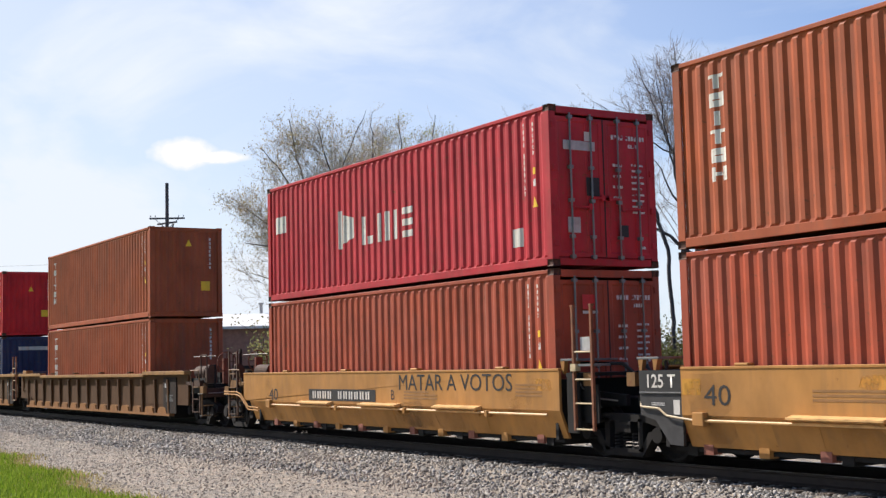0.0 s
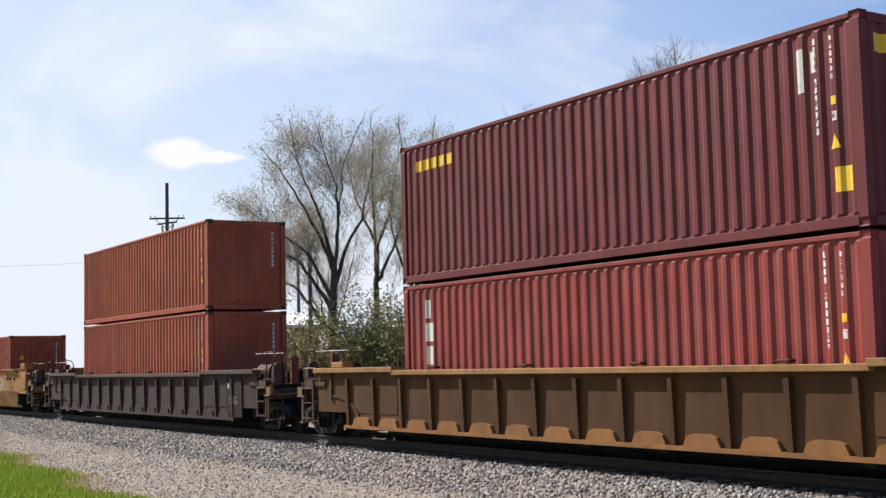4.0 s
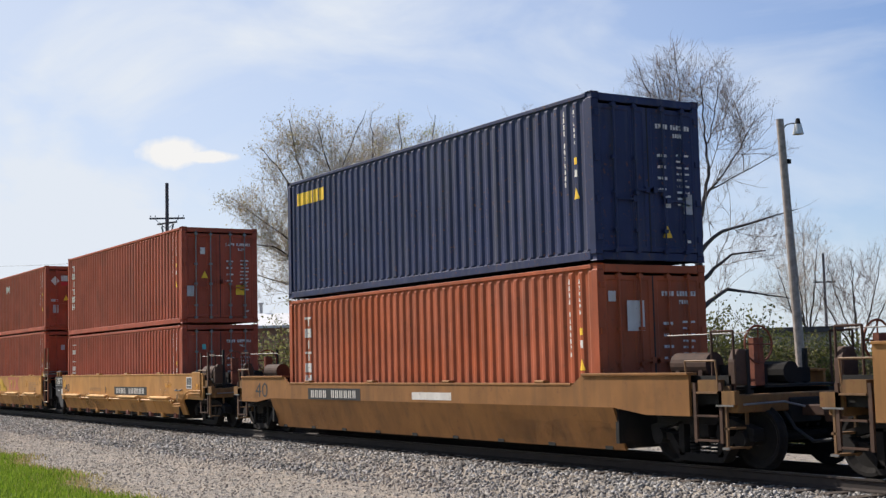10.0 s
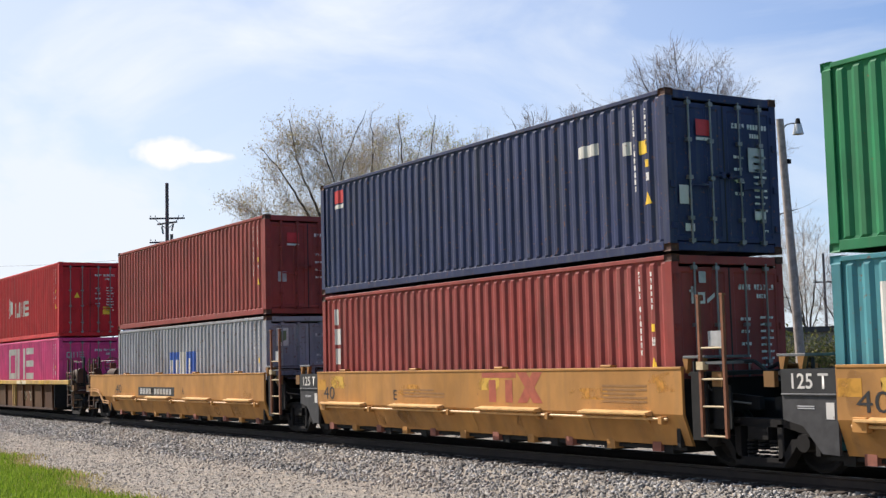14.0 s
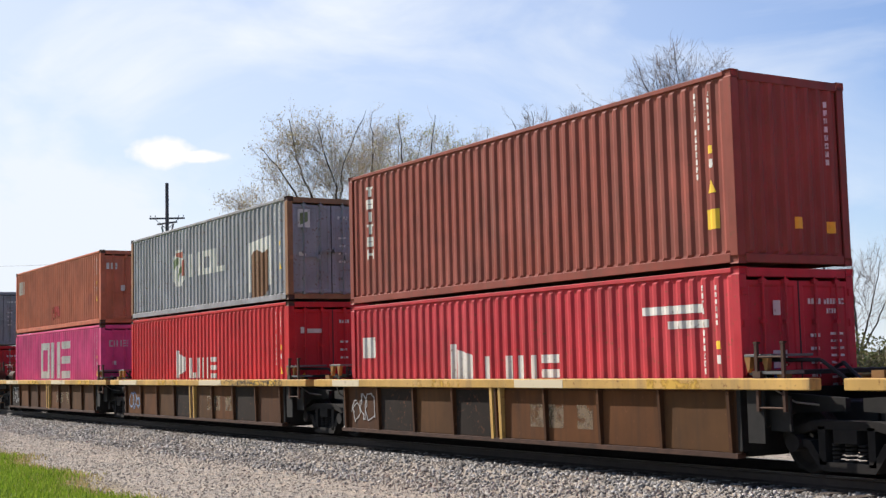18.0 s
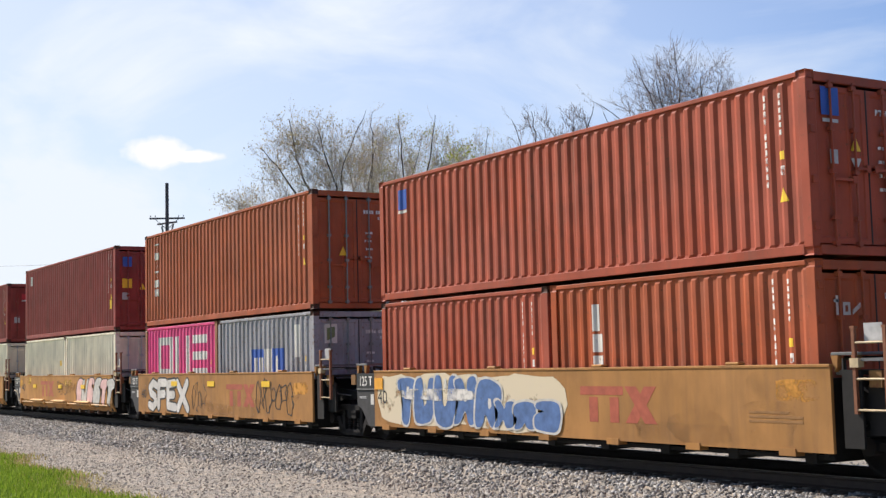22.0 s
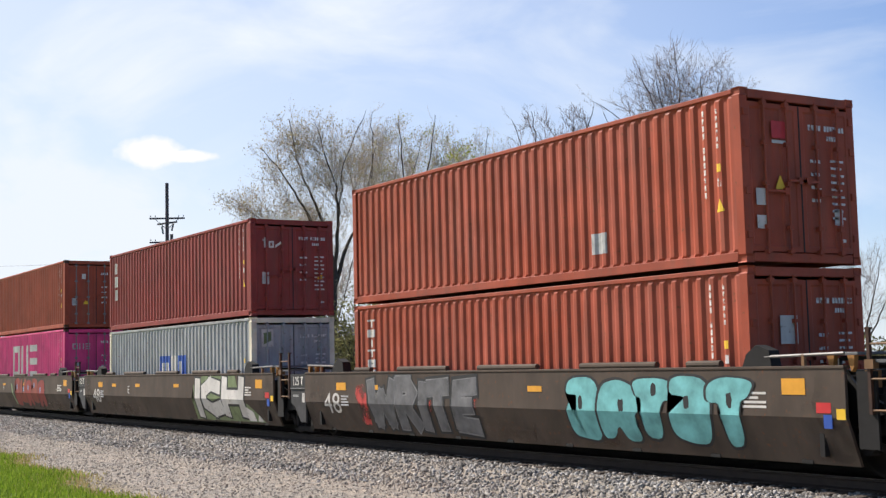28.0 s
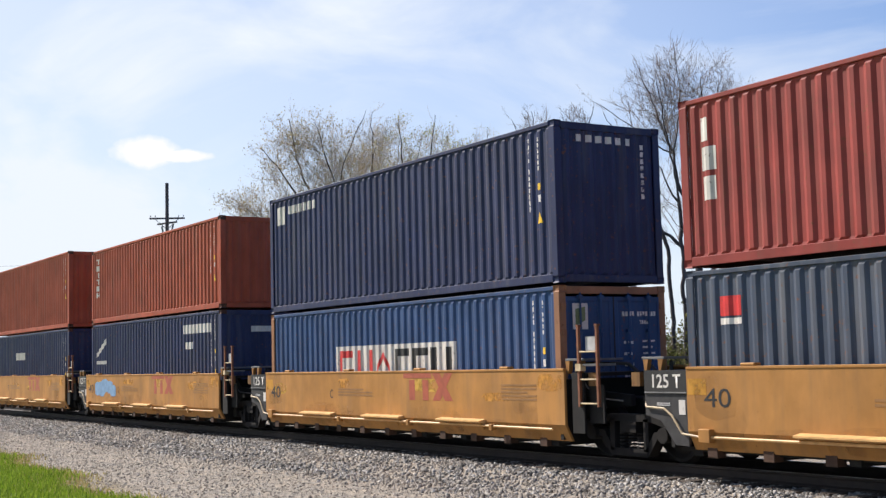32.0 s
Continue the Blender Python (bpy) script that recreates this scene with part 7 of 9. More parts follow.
# small markings on the shaded end
def e_tag(H):
    return [
        mk(REDMARK, [R(0.62, H - 0.72, 0.34, 0.26)], "end", "red square tag"), mk(WHITE, [R(0.62, H - 0.80, 0.34, 0.05)], "end")]


def e_name(H, where="end"):
    return [mk(WHITE, [R(0.38, H - 0.78, 0.05, 0.27), R(0.34, H - 0.60, 0.13, 0.04)] + ring(0.52, H - 0.78, 0.15, 0.18, 0.045) + [(0.71, 0.88, H - 0.78, H - 0.71, H - 0.67, H - 0.60)], where, "three small white shapes")]


def e_ring(H):
    return [mk(GREYMARK, ring(0.30, H - 0.78, 0.2, 0.22, 0.04) + [R(0.56, H - 0.78, 0.04, 0.22), R(0.70, H - 0.78, 0.04, 0.22)] + comb(0.80, H - 0.78, 0.18, 0.22, 0.04), "end", "small pale name shapes"),
            mk(GREYMARK, [R(0.42, H - 1.42, 0.13, 0.13), R(0.34, H - 2.02, 0.18, 0.22)], "end")]


def e_sticker(*items):
    return [mk(m, [R(u, z, w, h)], "end", "small sticker") for m, u, z, w, h in items]


def e_yellow(H, where="end"):
    return [mk(YELMARK, [R(1.72, 0.85, 0.30, 0.30)], where, "yellow square sticker")]


def e_tri(u=0.72, z=1.25, where="end"):
    return [mk(YELMARK, tri(u, z, 0.2, 0.22), where, "yellow warning triangle")]


def e_emblem(H):
    return [mk(WHITE, [R(0.28, H - 0.78, 0.34, 0.46)], "end", "pale emblem with dark shape"), lambda c: put_marks(shifted(conform([(0.34, 0.56, H - 0.72, H - 0.42, H - 0.62, H - 0.38)], c["len"], c["high"], "end")), GREENMARK, c)]


def shifted(me, by=0.004):
    for v in me.vertices:
        v.co.x += by
    return me


def e_blank(H):
    """Marks on a corrugated blank end."""
    return [mk(IDMARK, [R(2.0, H - 0.42 - 0.13 * i, 0.055, 0.09) for i in range(8)], "wall", "column of small pale bars")]


FEAT = "corrugated steel shipping container"
BLANK = dict(doors=False)
T20 = 6.058


def one(colour, H, words_, opts=None, deco=()):
    flat = []
    for d in deco:
        flat += d if isinstance(d, list) else [d]
    return (colour, H, words_, opts or {}, flat)


def rust(H, words_=None, blank=False, deco=(), colour="rust", **k):
    o = dict(k)
    if blank:
        o["doors"] = False
    return one(colour, H, words_ or "rust-brown " + FEAT + " in a well car", o, deco)


UP = " stacked on another container"
SPEC = [
    # front pair
    ([rust(HC, "rust-brown " + FEAT + " in a yellow well car")], [rust(HC, "faded orange " + FEAT + " with white blocks", colour="orange", deco=[column(HC)])]),
    ([rust(HC, "rust-brown container with a red door tag", deco=[e_tag(HC)])],
     [one("oldred", HC, "faded red container with worn white name shapes", None, [shipper(3.95, 1.0, 0.88), mk(WHITE, [R(0.44, 1.68, 0.66, 0.42)], "side", "white square patch"), mk(WHITE, [R(10.95, 0.42, 0.32, 0.34)]), e_sticker((GREYMARK, 0.30, HC - 0.80, 0.72, 0.17), (WHITE, 0.78, HC - 0.62, 0.14, 0.17), (BLKMARK, 0.80, HC - 1.62, 0.30, 0.34), (GREYMARK, 0.36, 0.6, 0.28, 0.28), (BLKMARK, 1.55, 0.55, 0.20, 0.22))])]),
    # ribbed three-well car
    ([rust(HC, "faded orange container in a dusty ribbed well car", True, [column(HC, 0.95, 1.1), e_blank(HC)], "orange")], [rust(HC, "faded orange container with white blocks" + UP, True, [column(HC, 0.85, 0.97), e_blank(HC), e_yellow(HC, "wall"), e_tri(1.2, HC - 0.62, "wall")], "orange")]),
    ([one("navy", HC, "navy blue container with a white wing emblem", BLANK, [
        mk(WHITE, [(5.25, 6.2, 1.42, 1.55, 1.62, 1.78), (5.9, 7.25, 1.66, 1.80, 2.30, 2.46), (6.1, 7.15, 1.60, 1.72, 2.02, 2.16), (6.3, 7.05, 1.56, 1.66, 1.82, 1.94), (5.2, 5.8, 1.28, 1.42, 1.62, 1.70)] + block_row(4.5, 1.24, 0.24, 12, 0.23, 0.28), "side", "white wing over a row of blocks"),
        mk(WHITE, [R(10.1, 2.25, 1.5, 0.26), R(10.2, 1.75, 0.5, 0.18)], "side", "white stripe of small blocks"), mk(WHITE, [R(0.72, HC - 0.62, 1.3, 0.16)], "wall", "white stripe on the blank end")], )],
     [one("red", HC, "bright red container with large white name shapes", BLANK, [shipper(4.1, 1.0, 0.88), e_yellow(HC, "wall"), e_tri(1.15, HC - 0.9, "wall"), e_blank(HC)])]),
    ([rust(HC, "maroon container with a white end mark", True, colour="maroon", deco=[small_column(HC, 0.88, 1.25), mk(WHITE, [R(0.35, HC - 0.72, 0.13, 0.24), R(0.53, HC - 0.72, 0.15, 0.17), R(0.71, HC - 0.72, 0.16, 0.17)], "wall"), e_blank(HC)])],
     [one("plum", HC, "dark plum container with yellow name shapes", BLANK, [mk(YELMARK, block_row(0.62, 2.3, 0.22, 5, 0.24, 0.22), "side", "row of yellow blocks"), mk(YELMARK, [R(11.65, 0.5, 0.30, 0.34)]), mk(YELMARK, [R(0.28, HC - 0.55, 0.28, 0.26)] + block_row(0.72, HC - 0.46, 0.13, 5, 0.13, 0.2), "wall", "yellow square and blocks"), mk(WHITE, [R(11.05, 1.95, 0.14, 0.62), R(11.3, 2.2, 0.12, 0.3)]), e_blank(HC)])]),
    ([rust(HC, "rust-brown container in a sooty ribbed well car", True, [e_blank(HC)])], [rust(STD, "dusty rust-brown container" + UP, True, [e_blank(STD)])]),
    # long smooth wells with single containers
    ([rust(HC, "rust-brown container alone in a long well", True, [e_tri(0.42, HC - 1.05, "wall"), e_blank(HC)])], []),
    ([rust(HC, "rust-brown container alone in a long well", True, [e_tri(0.42, HC - 1.05, "wall"), e_blank(HC)])], []),
    ([rust(HC, "orange-brown container alone in a long well", False, [e_tag(HC), e_sticker((BLUMARK, 0.3, HC - 0.75, 0.16, 0.16))], "orange")], []),
    ([rust(HC, "rust-brown container with a white door placard", False, [column(HC, 0.88, 0.85, 2.45), e_sticker((WHITE, 0.62, HC - 1.15, 0.38, 0.52), (WHITE, 0.22, HC - 0.65, 0.16, 0.18)), e_tri(0.72, 0.45)], "orange")],
     [one("navy", HC, "navy blue container with yellow name shapes", None, [mk(YELMARK, block_row(0.52, 2.26, 0.30, 5, 0.26, 0.18), "side", "row of yellow blocks"), e_tri(1.5, 0.42), e_sticker((WHITE, 1.55, 0.95, 0.15, 0.22), (GREYMARK, 2.0, 0.85, 0.2, 0.36))], )]),
    # five-well car
    ([rust(STD, "rust-brown container in a yellow well car", False, [column(STD, 0.62, 1.1), e_sticker((TEALMARK, 0.62, STD - 0.75, 0.12, 0.16))])], [rust(HC, "rust-brown container with white blocks" + UP, False, [column(HC, 0.55, 0.92), e_yellow(HC), e_tri(0.62, 1.35), e_sticker((WHITE, 0.58, HC - 0.82, 0.15, 0.2), (GREYMARK, 0.16, 0.8, 0.22, 0.32))])]),
    ([rust(HC, "rust-brown container in a yellow well car", False, [column(HC, 0.62, 1.15), e_sticker((GREYMARK, 0.62, HC - 0.75, 0.15, 0.2))])],
     [rust(STD, "rust-brown container with hazard placards", False, [mk(WHITE, [(5.56, 5.86, 1.80, 2.16, 1.95, 2.05), (5.86, 6.18, 1.95, 2.05, 1.80, 2.16)], "side", "small white emblem"), mk(WHITE, [(0.22, 0.38, STD - 0.62, STD - 0.60, STD - 0.80, STD - 0.42), (0.38, 0.54, STD - 0.80, STD - 0.42, STD - 0.62, STD - 0.60)], "end", "white diamond placard"), e_sticker((WHITE, 0.62, STD - 0.62, 0.34, 0.22), (REDMARK, 0.62, STD - 0.80, 0.34, 0.15), (GREYMARK, 0.22, STD - 1.45, 0.28, 0.1), (GREYMARK, 0.3, STD - 1.9, 0.22, 0.32), (WHITE, 1.95, STD - 1.85, 0.15, 0.2)), e_tri(0.72, STD - 1.4)])]),
    ([one("teal", STD, "teal blue " + FEAT + " in a yellow well car", dict(post="teal"), [mk(WHITE, [R(0.78, 1.05, 0.30, 1.15)], "side", "white upright label"), mk(YELMARK, [R(11.6, 1.0, 0.18, 0.25)]), e_sticker((WHITE, 0.22, STD - 1.05, 0.42, 0.52), (GREYMARK, 1.6, STD - 0.8, 0.3, 0.2))])],
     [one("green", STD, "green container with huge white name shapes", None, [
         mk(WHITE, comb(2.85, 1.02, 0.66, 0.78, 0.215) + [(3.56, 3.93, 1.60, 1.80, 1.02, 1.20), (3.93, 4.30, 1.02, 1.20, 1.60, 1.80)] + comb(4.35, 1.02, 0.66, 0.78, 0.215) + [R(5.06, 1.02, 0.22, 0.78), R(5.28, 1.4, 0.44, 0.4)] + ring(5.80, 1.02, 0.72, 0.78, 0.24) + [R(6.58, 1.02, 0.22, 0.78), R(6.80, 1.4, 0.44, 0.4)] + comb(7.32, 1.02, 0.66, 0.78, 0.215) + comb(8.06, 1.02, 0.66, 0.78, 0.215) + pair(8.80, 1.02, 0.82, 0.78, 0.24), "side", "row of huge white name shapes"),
         mk(WHITE, block_row(10.0, STD - 0.52, 0.2, 7, 0.14, 0.5) + block_row(10.4, STD - 0.8, 0.14, 5, 0.12, 0.5), "side"),
         mk(WHITE, [(0.16, 0.30, STD - 0.66, STD - 0.46, STD - 0.80, STD - 0.33), (0.30, 0.50, STD - 0.80, STD - 0.33, STD - 0.80, STD - 0.33), (0.50, 0.64, STD - 0.80, STD - 0.33, STD - 0.66, STD - 0.46)], "end", "white round emblem"), e_sticker((GREYMARK, 0.34, STD - 1.3, 0.18, 0.2), (WHITE, 1.12, STD - 1.25, 0.22, 0.14), (RUSTMARK, 0.4, 0.5, 0.25, 0.3))])]),
    ([rust(HC, "maroon container with a white door name", False, [small_column(HC, 0.62, 1.3), e_name(HC), e_sticker((GREYMARK, 0.55, HC - 0.45, 0.15, 0.18))], "maroon")],
     [one("navy", STD, "dusty navy blue container with red tags", None, [red_tag(0.68, 1.95, 0.48, 0.42), mk(WHITE, [R(9.9, STD - 0.82, 0.55, 0.2), R(11.1, STD - 0.95, 0.2, 0.22)]), mk(YELMARK, [R(11.5, STD - 0.98, 0.2, 0.22)]), e_tag(STD), e_sticker((WHITE, 0.22, 0.75, 0.2, 0.3), (GREYMARK, 1.75, STD - 1.25, 0.36, 0.4), (WHITE, 1.85, 0.55, 0.25, 0.18), (WHITE, 0.32, 0.32, 0.2, 0.12))])]),
    ([one("slate", STD, "slate grey container with a blue and white panel", None, [blue_panel(4.9, 1.12, 2.2, 0.66), e_emblem(STD)])], [rust(STD, "dark maroon container with a red door tag", False, [e_tag(STD), e_sticker((GREYMARK, 0.35, STD - 1.75, 0.24, 0.26))], "maroon")]),
    # five-well car with a worn yellow sill
    ([one("magenta", STD, "bright magenta container with huge white shapes", None, [rings(4.2, 1.0, 1.28), e_ring(STD)])], [one("red", HC, "bright red container with large white name shapes", None, [shipper(4.05, 1.0, 0.88), e_yellow(HC), e_tri(0.6, 1.5)])]),
    ([one("brown", HC, "dark brown container with a small yellow label", None, [mk(YELMARK, [(0.62, 1.72, 2.38, 2.42, 2.36, 2.52)], "side", "yellow and white label"), mk(WHITE, block_row(0.66, 2.05, 0.28, 5, 0.18, 0.2)), mk(YELMARK, [R(0.30, HC - 0.68, 0.34, 0.1)], "end"), mk(WHITE, block_row(0.30, HC - 0.86, 0.15, 4, 0.08, 0.2), "end"), e_sticker((GREYMARK, 0.78, HC - 1.45, 0.26, 0.34), (GREYMARK, 0.88, HC - 1.72, 0.13, 0.14)), e_tri(0.42, HC - 1.72)])],
     [one("magenta", HC, "bright magenta container with huge white shapes", None, [rings(4.12, 0.98, 1.5, True), e_ring(HC), e_tri(0.72, HC - 1.45)])]),
    ([one("oldred", STD, "faded red container partly hidden by the car's sill", dict(post="oldred"), [shipper(4.2, 0.72, 0.92), mk(WHITE, [R(0.5, 1.42, 0.62, 0.45)], "side", "white square patch"), mk(WHITE, [R(10.0, 1.95, 1.4, 0.13), R(10.6, 1.72, 0.9, 0.12)]), e_sticker((WHITE, 0.66, STD - 0.72, 0.15, 0.22), (WHITE, 0.62, STD - 1.5, 0.3, 0.26), (BLUMARK, 0.62, STD - 1.68, 0.3, 0.18))])],
     [one("brown", HC, "dark rust-brown container with white blocks" + UP, BLANK, [column(HC, 0.8, 0.96), mk(YELMARK, [R(11.55, 0.55, 0.26, 0.3)]), e_sticker(), mk(YELMARK, [R(1.25, 0.55, 0.16, 0.18), R(1.95, 0.5, 0.16, 0.18)], "wall"), e_blank(HC)])]),
    ([one("red", HC, "bright red container with large white name shapes", None, [shipper(4.2, 1.0, 0.82), mk(WHITE, [R(0.32, HC - 0.8, 0.1, 0.15), R(0.5, HC - 0.8, 0.4, 0.11)], "end"), e_tri(0.3, 0.9)])],
     [one("slate", STD, "weathered grey container with white name shapes", dict(post="tan"), [
         mk(WHITE, [(3.95, 4.2, 1.0, 1.7, 0.8, 1.9), (4.2, 4.65, 0.8, 1.9, 0.8, 1.9), (4.65, 4.9, 0.8, 1.9, 1.0, 1.7)], "side", "pale oval emblem"),
         lambda c: put_marks(lifted(conform([(4.0, 4.45, 1.35, 1.62, 1.5, 1.7), (4.3, 4.7, 0.95, 1.15, 1.3, 1.5)], c["len"], c["high"], "side")), GREENMARK, c),
         lambda c: put_marks(lifted(conform([(4.2, 4.8, 1.72, 1.82, 1.62, 1.82), (4.62, 4.86, 1.1, 1.5, 1.1, 1.6)], c["len"], c["high"], "side")), SALMON, c),
         mk(WHITE, pair(5.25, 1.02, 0.95, 0.68, 0.2) + ring(6.3, 1.02, 0.8, 0.68, 0.18) + [R(7.2, 1.02, 0.2, 0.68), R(7.4, 1.02, 0.55, 0.16)], "side", "large white name shapes"),
         mk(WHITE, [(9.70, 11.15, 0.30, 1.62, 0.45, 1.72)], "side", "bared pale primer"), lambda c: put_marks(lifted(conform([(9.85, 10.2, 0.16, 1.30, 0.16, 1.42), (10.2, 10.6, 0.16, 1.42, 0.16, 1.30), (10.6, 10.95, 0.16, 1.30, 0.30, 1.36)], c["len"], c["high"], "side")), STAIN, c), e_emblem(STD), e_sticker((WHITE, 0.3, STD - 1.5, 0.2, 0.1))])]),
    ([one("magenta", HC, "bright magenta container with huge white shapes", None, [rings(4.18, 1.02, 1.4), e_ring(HC)])],
     [one("salmon", STD, "faded orange container with a white emblem", None, [mk(WHITE, pair(0.57, 1.62, 0.55, 0.55, 0.18) + [R(1.22, 1.62, 0.2, 0.55)], "side", "white name shapes"), mk(MISTPINK, [R(5.75, 0.35, 1.1, 0.52)], "side", "fresh red paint patch"), mk(RUSTMARK, [R(10.6, 0.7, 0.5, 0.4)]), mk(WHITE, [R(0.2, STD - 0.68, 0.1, 0.22), R(0.36, STD - 0.68, 0.1, 0.22), R(0.52, STD - 0.68, 0.07, 0.22)], "end"), e_sticker((WHITE, 0.72, STD - 1.45, 0.15, 0.2))])]),
    # flat-sided three wells, then two with ledges
    ([one("red", STD, "short red container with white name shapes", dict(L=T20), [mk(WHITE, fork(2.0, 0.75, 0.75, 0.8, 0.17) + [R(3.3, 0.75, 0.17, 0.62), R(3.72, 0.75, 0.17, 0.6), R(4.2, 0.75, 0.17, 0.6), R(4.62, 0.75, 0.17, 0.6)] + comb(4.95, 0.75, 0.5, 0.6, 0.15), "side", "white name shapes"), mk(WHITE, [R(0.32, STD - 0.95, 0.1, 0.14), R(0.5, STD - 0.95, 0.4, 0.11)], "end")]),
      rust(STD, "short rust-brown container in a yellow well", False, [], "orange", L=T20)],
     [one("slate", STD, "weathered grey container with a blue emblem", None, [blue_panel(0.85, 1.82, 1.25, 0.48), mk(MISTTEAL, [R(6.4, 0.22, 0.16, 0.7), R(6.95, 0.18, 0.14, 0.6), R(7.3, 0.18, 0.1, 0.5)], "side", "faded teal streaks"), e_emblem(STD), e_sticker((WHITE, 0.72, STD - 1.2, 0.15, 0.17), (WHITE, 0.32, STD - 1.72, 0.2, 0.1), (BLKMARK, 1.9, 0.5, 0.26, 0.34))], )]),
    ([rust(STD, "short rust-brown container in a yellow well", False, [mk(WHITE, [R(1.15, 1.75, 0.16, 0.45), R(1.15, 1.4, 0.26, 0.3), R(1.15, 1.08, 0.26, 0.26)]), e_name(STD)], "orange", L=T20), rust(STD, "short rust-brown container in a yellow well", False, [], L=T20)],
     [rust(STD, "rust-brown container with a small blue emblem", False, [mk(BLUMARK, [R(0.77, 1.9, 0.4, 0.42)], "side", "small blue emblem"), mk(WHITE, [R(0.77, 1.82, 0.4, 0.06)]), e_sticker((BLUMARK, 0.28, STD - 0.62, 0.36, 0.4), (GREYMARK, 0.3, STD - 0.72, 0.32, 0.05), (GREYMARK, 0.42, STD - 1.3, 0.16, 0.2)), mk(WHITE, [(0.85, 0.95, STD - 1.22, STD - 1.2, STD - 1.4, STD - 1.2), (0.95, 1.05, STD - 1.4, STD - 1.2, STD - 1.22, STD - 1.2)], "end"), e_tri(0.85, STD - 1.1)])]),
    ([one("slate", STD, "short grey container with a blue and white panel", dict(L=T20), [blue_panel(2.3, 1.12, 2.0, 0.62), mk(WHITE, [R(4.9, 1.5, 0.3, 0.8)]), e_emblem(STD)]), one("magenta", STD, "short magenta container with white name shapes", dict(L=T20, post="tan"), [rings(1.2, 1.05, 1.2)])],
     [rust(HC, "faded orange container with white blocks" + UP, False, [column(HC, 0.9, 0.92), e_tri(0.72, 1.3)], "orange")]),
    ([one("cream", STD, "short cream container in a yellow well", dict(L=T20, ids=False, rod=GREYMARK), []), one("cream", STD, "short cream container in a yellow well", dict(L=T20, ids=False), [mk(YELMARK, [R(5.3, 1.5, 0.12, 0.2)])])],
     [rust(HC, "maroon container with a small emblem" + UP, False, [mk(WHITE, [R(0.74, 2.2, 0.34, 0.38)], "side", "small pale emblem"), mk(YELMARK, [R(11.5, 0.75, 0.26, 0.32)]), e_sticker((BLUMARK, 0.26, HC - 0.72, 0.32, 0.34), (YELMARK, 0.24, HC - 1.45, 0.34, 0.32), (GREYMARK, 0.24, HC - 1.85, 0.24, 0.24)), e_tri(0.85, HC - 1.5)], "maroon")]),
    ([one("cream", STD, "short cream container in a yellow well", dict(L=T20, ids=False, rod=GREYMARK), []), one("slate", STD, "short grey container with white name shapes", dict(L=T20, post="rust"), [mk(WHITE, [R(0.95, 1.12, 0.6, 0.55), R(2.0, 1.1, 0.18, 0.5), R(2.45, 1.1, 0.18, 0.5)] + ring(2.85, 1.1, 0.6, 0.5, 0.16) + [R(3.6, 1.1, 0.16, 0.5), R(3.9, 1.1, 0.16, 0.5)], "side", "white name shapes")])],
     [rust(STD, "maroon container with a red door tag" + UP, False, [red_tag(0.7, 1.85, 0.44, 0.36), e_tag(STD), e_sticker((GREYMARK, 0.3, STD - 1.75, 0.24, 0.26))], "maroon")]),
    # sooty five-well car with graffiti
    ([one("magenta", STD, "bright magenta container with huge white shapes", None, [rings(4.2, 0.75, 1.45), e_ring(STD)])], [one("magenta", STD, "bright magenta container with huge white shapes", None, [rings(4.14, 0.82, 1.45, True), e_ring(STD)])]),
    ([one("pale", STD, "pale grey container with a blue and white panel", dict(post="tan"), [blue_panel(4.9, 1.1, 2.3, 0.65), e_emblem(STD)])], [one("navy", STD, "navy blue container with yellow name shapes", None, [mk(YELMARK, block_row(0.35, 1.95, 0.27, 5, 0.25, 0.18), "side", "row of yellow blocks"), e_tri(1.45, 0.38), e_sticker((WHITE, 1.95, 0.65, 0.18, 0.3))])]),
    ([rust(STD, "rust-brown container with a white door placard", False, [column(STD, 0.6, 1.0), e_sticker((WHITE, 0.62, STD - 1.15, 0.36, 0.42))])], [rust(STD, "rust-brown container with a red door tag" + UP, False, [mk(GREYMARK, [R(8.6, 0.4, 0.4, 0.35)]), e_tag(STD), e_tri(0.66, 1.1), e_sticker((WHITE, 0.25, 0.85, 0.2, 0.25), (WHITE, 0.25, 0.5, 0.2, 0.2), (WHITE, 1.9, 0.6, 0.18, 0.25))])]),
    ([one("pale", STD, "pale grey container with a blue and white panel", dict(post="cream"), [blue_panel(5.04, 1.1, 2.28, 0.58), mk(YELMARK, [R(11.65, 0.35, 0.16, 0.6)]), e_emblem(STD), e_sticker((WHITE, 1.0, STD - 1.75, 0.13, 0.16))])], [rust(STD, "maroon container with a white door name", False, [small_column(STD, 0.58, 1.0), e_name(STD), e_sticker((GREYMARK, 0.32, STD - 1.75, 0.2, 0.32), (YELMARK, 1.95, STD - 1.6, 0.14, 0.1))], "maroon")]),
    ([one("magenta", HC, "bright magenta container with huge white shapes", None, [rings(4.02, 1.05, 1.35), e_ring(HC)])], [rust(STD, "rust-brown container with white blocks" + UP, False, [column(STD, 0.72, 0.65), e_tri(0.72, 0.9), e_sticker((WHITE, 0.66, STD - 0.72, 0.15, 0.2), (GREYMARK, 0.28, 0.85, 0.2, 0.28))])]),
    # last car in yellow
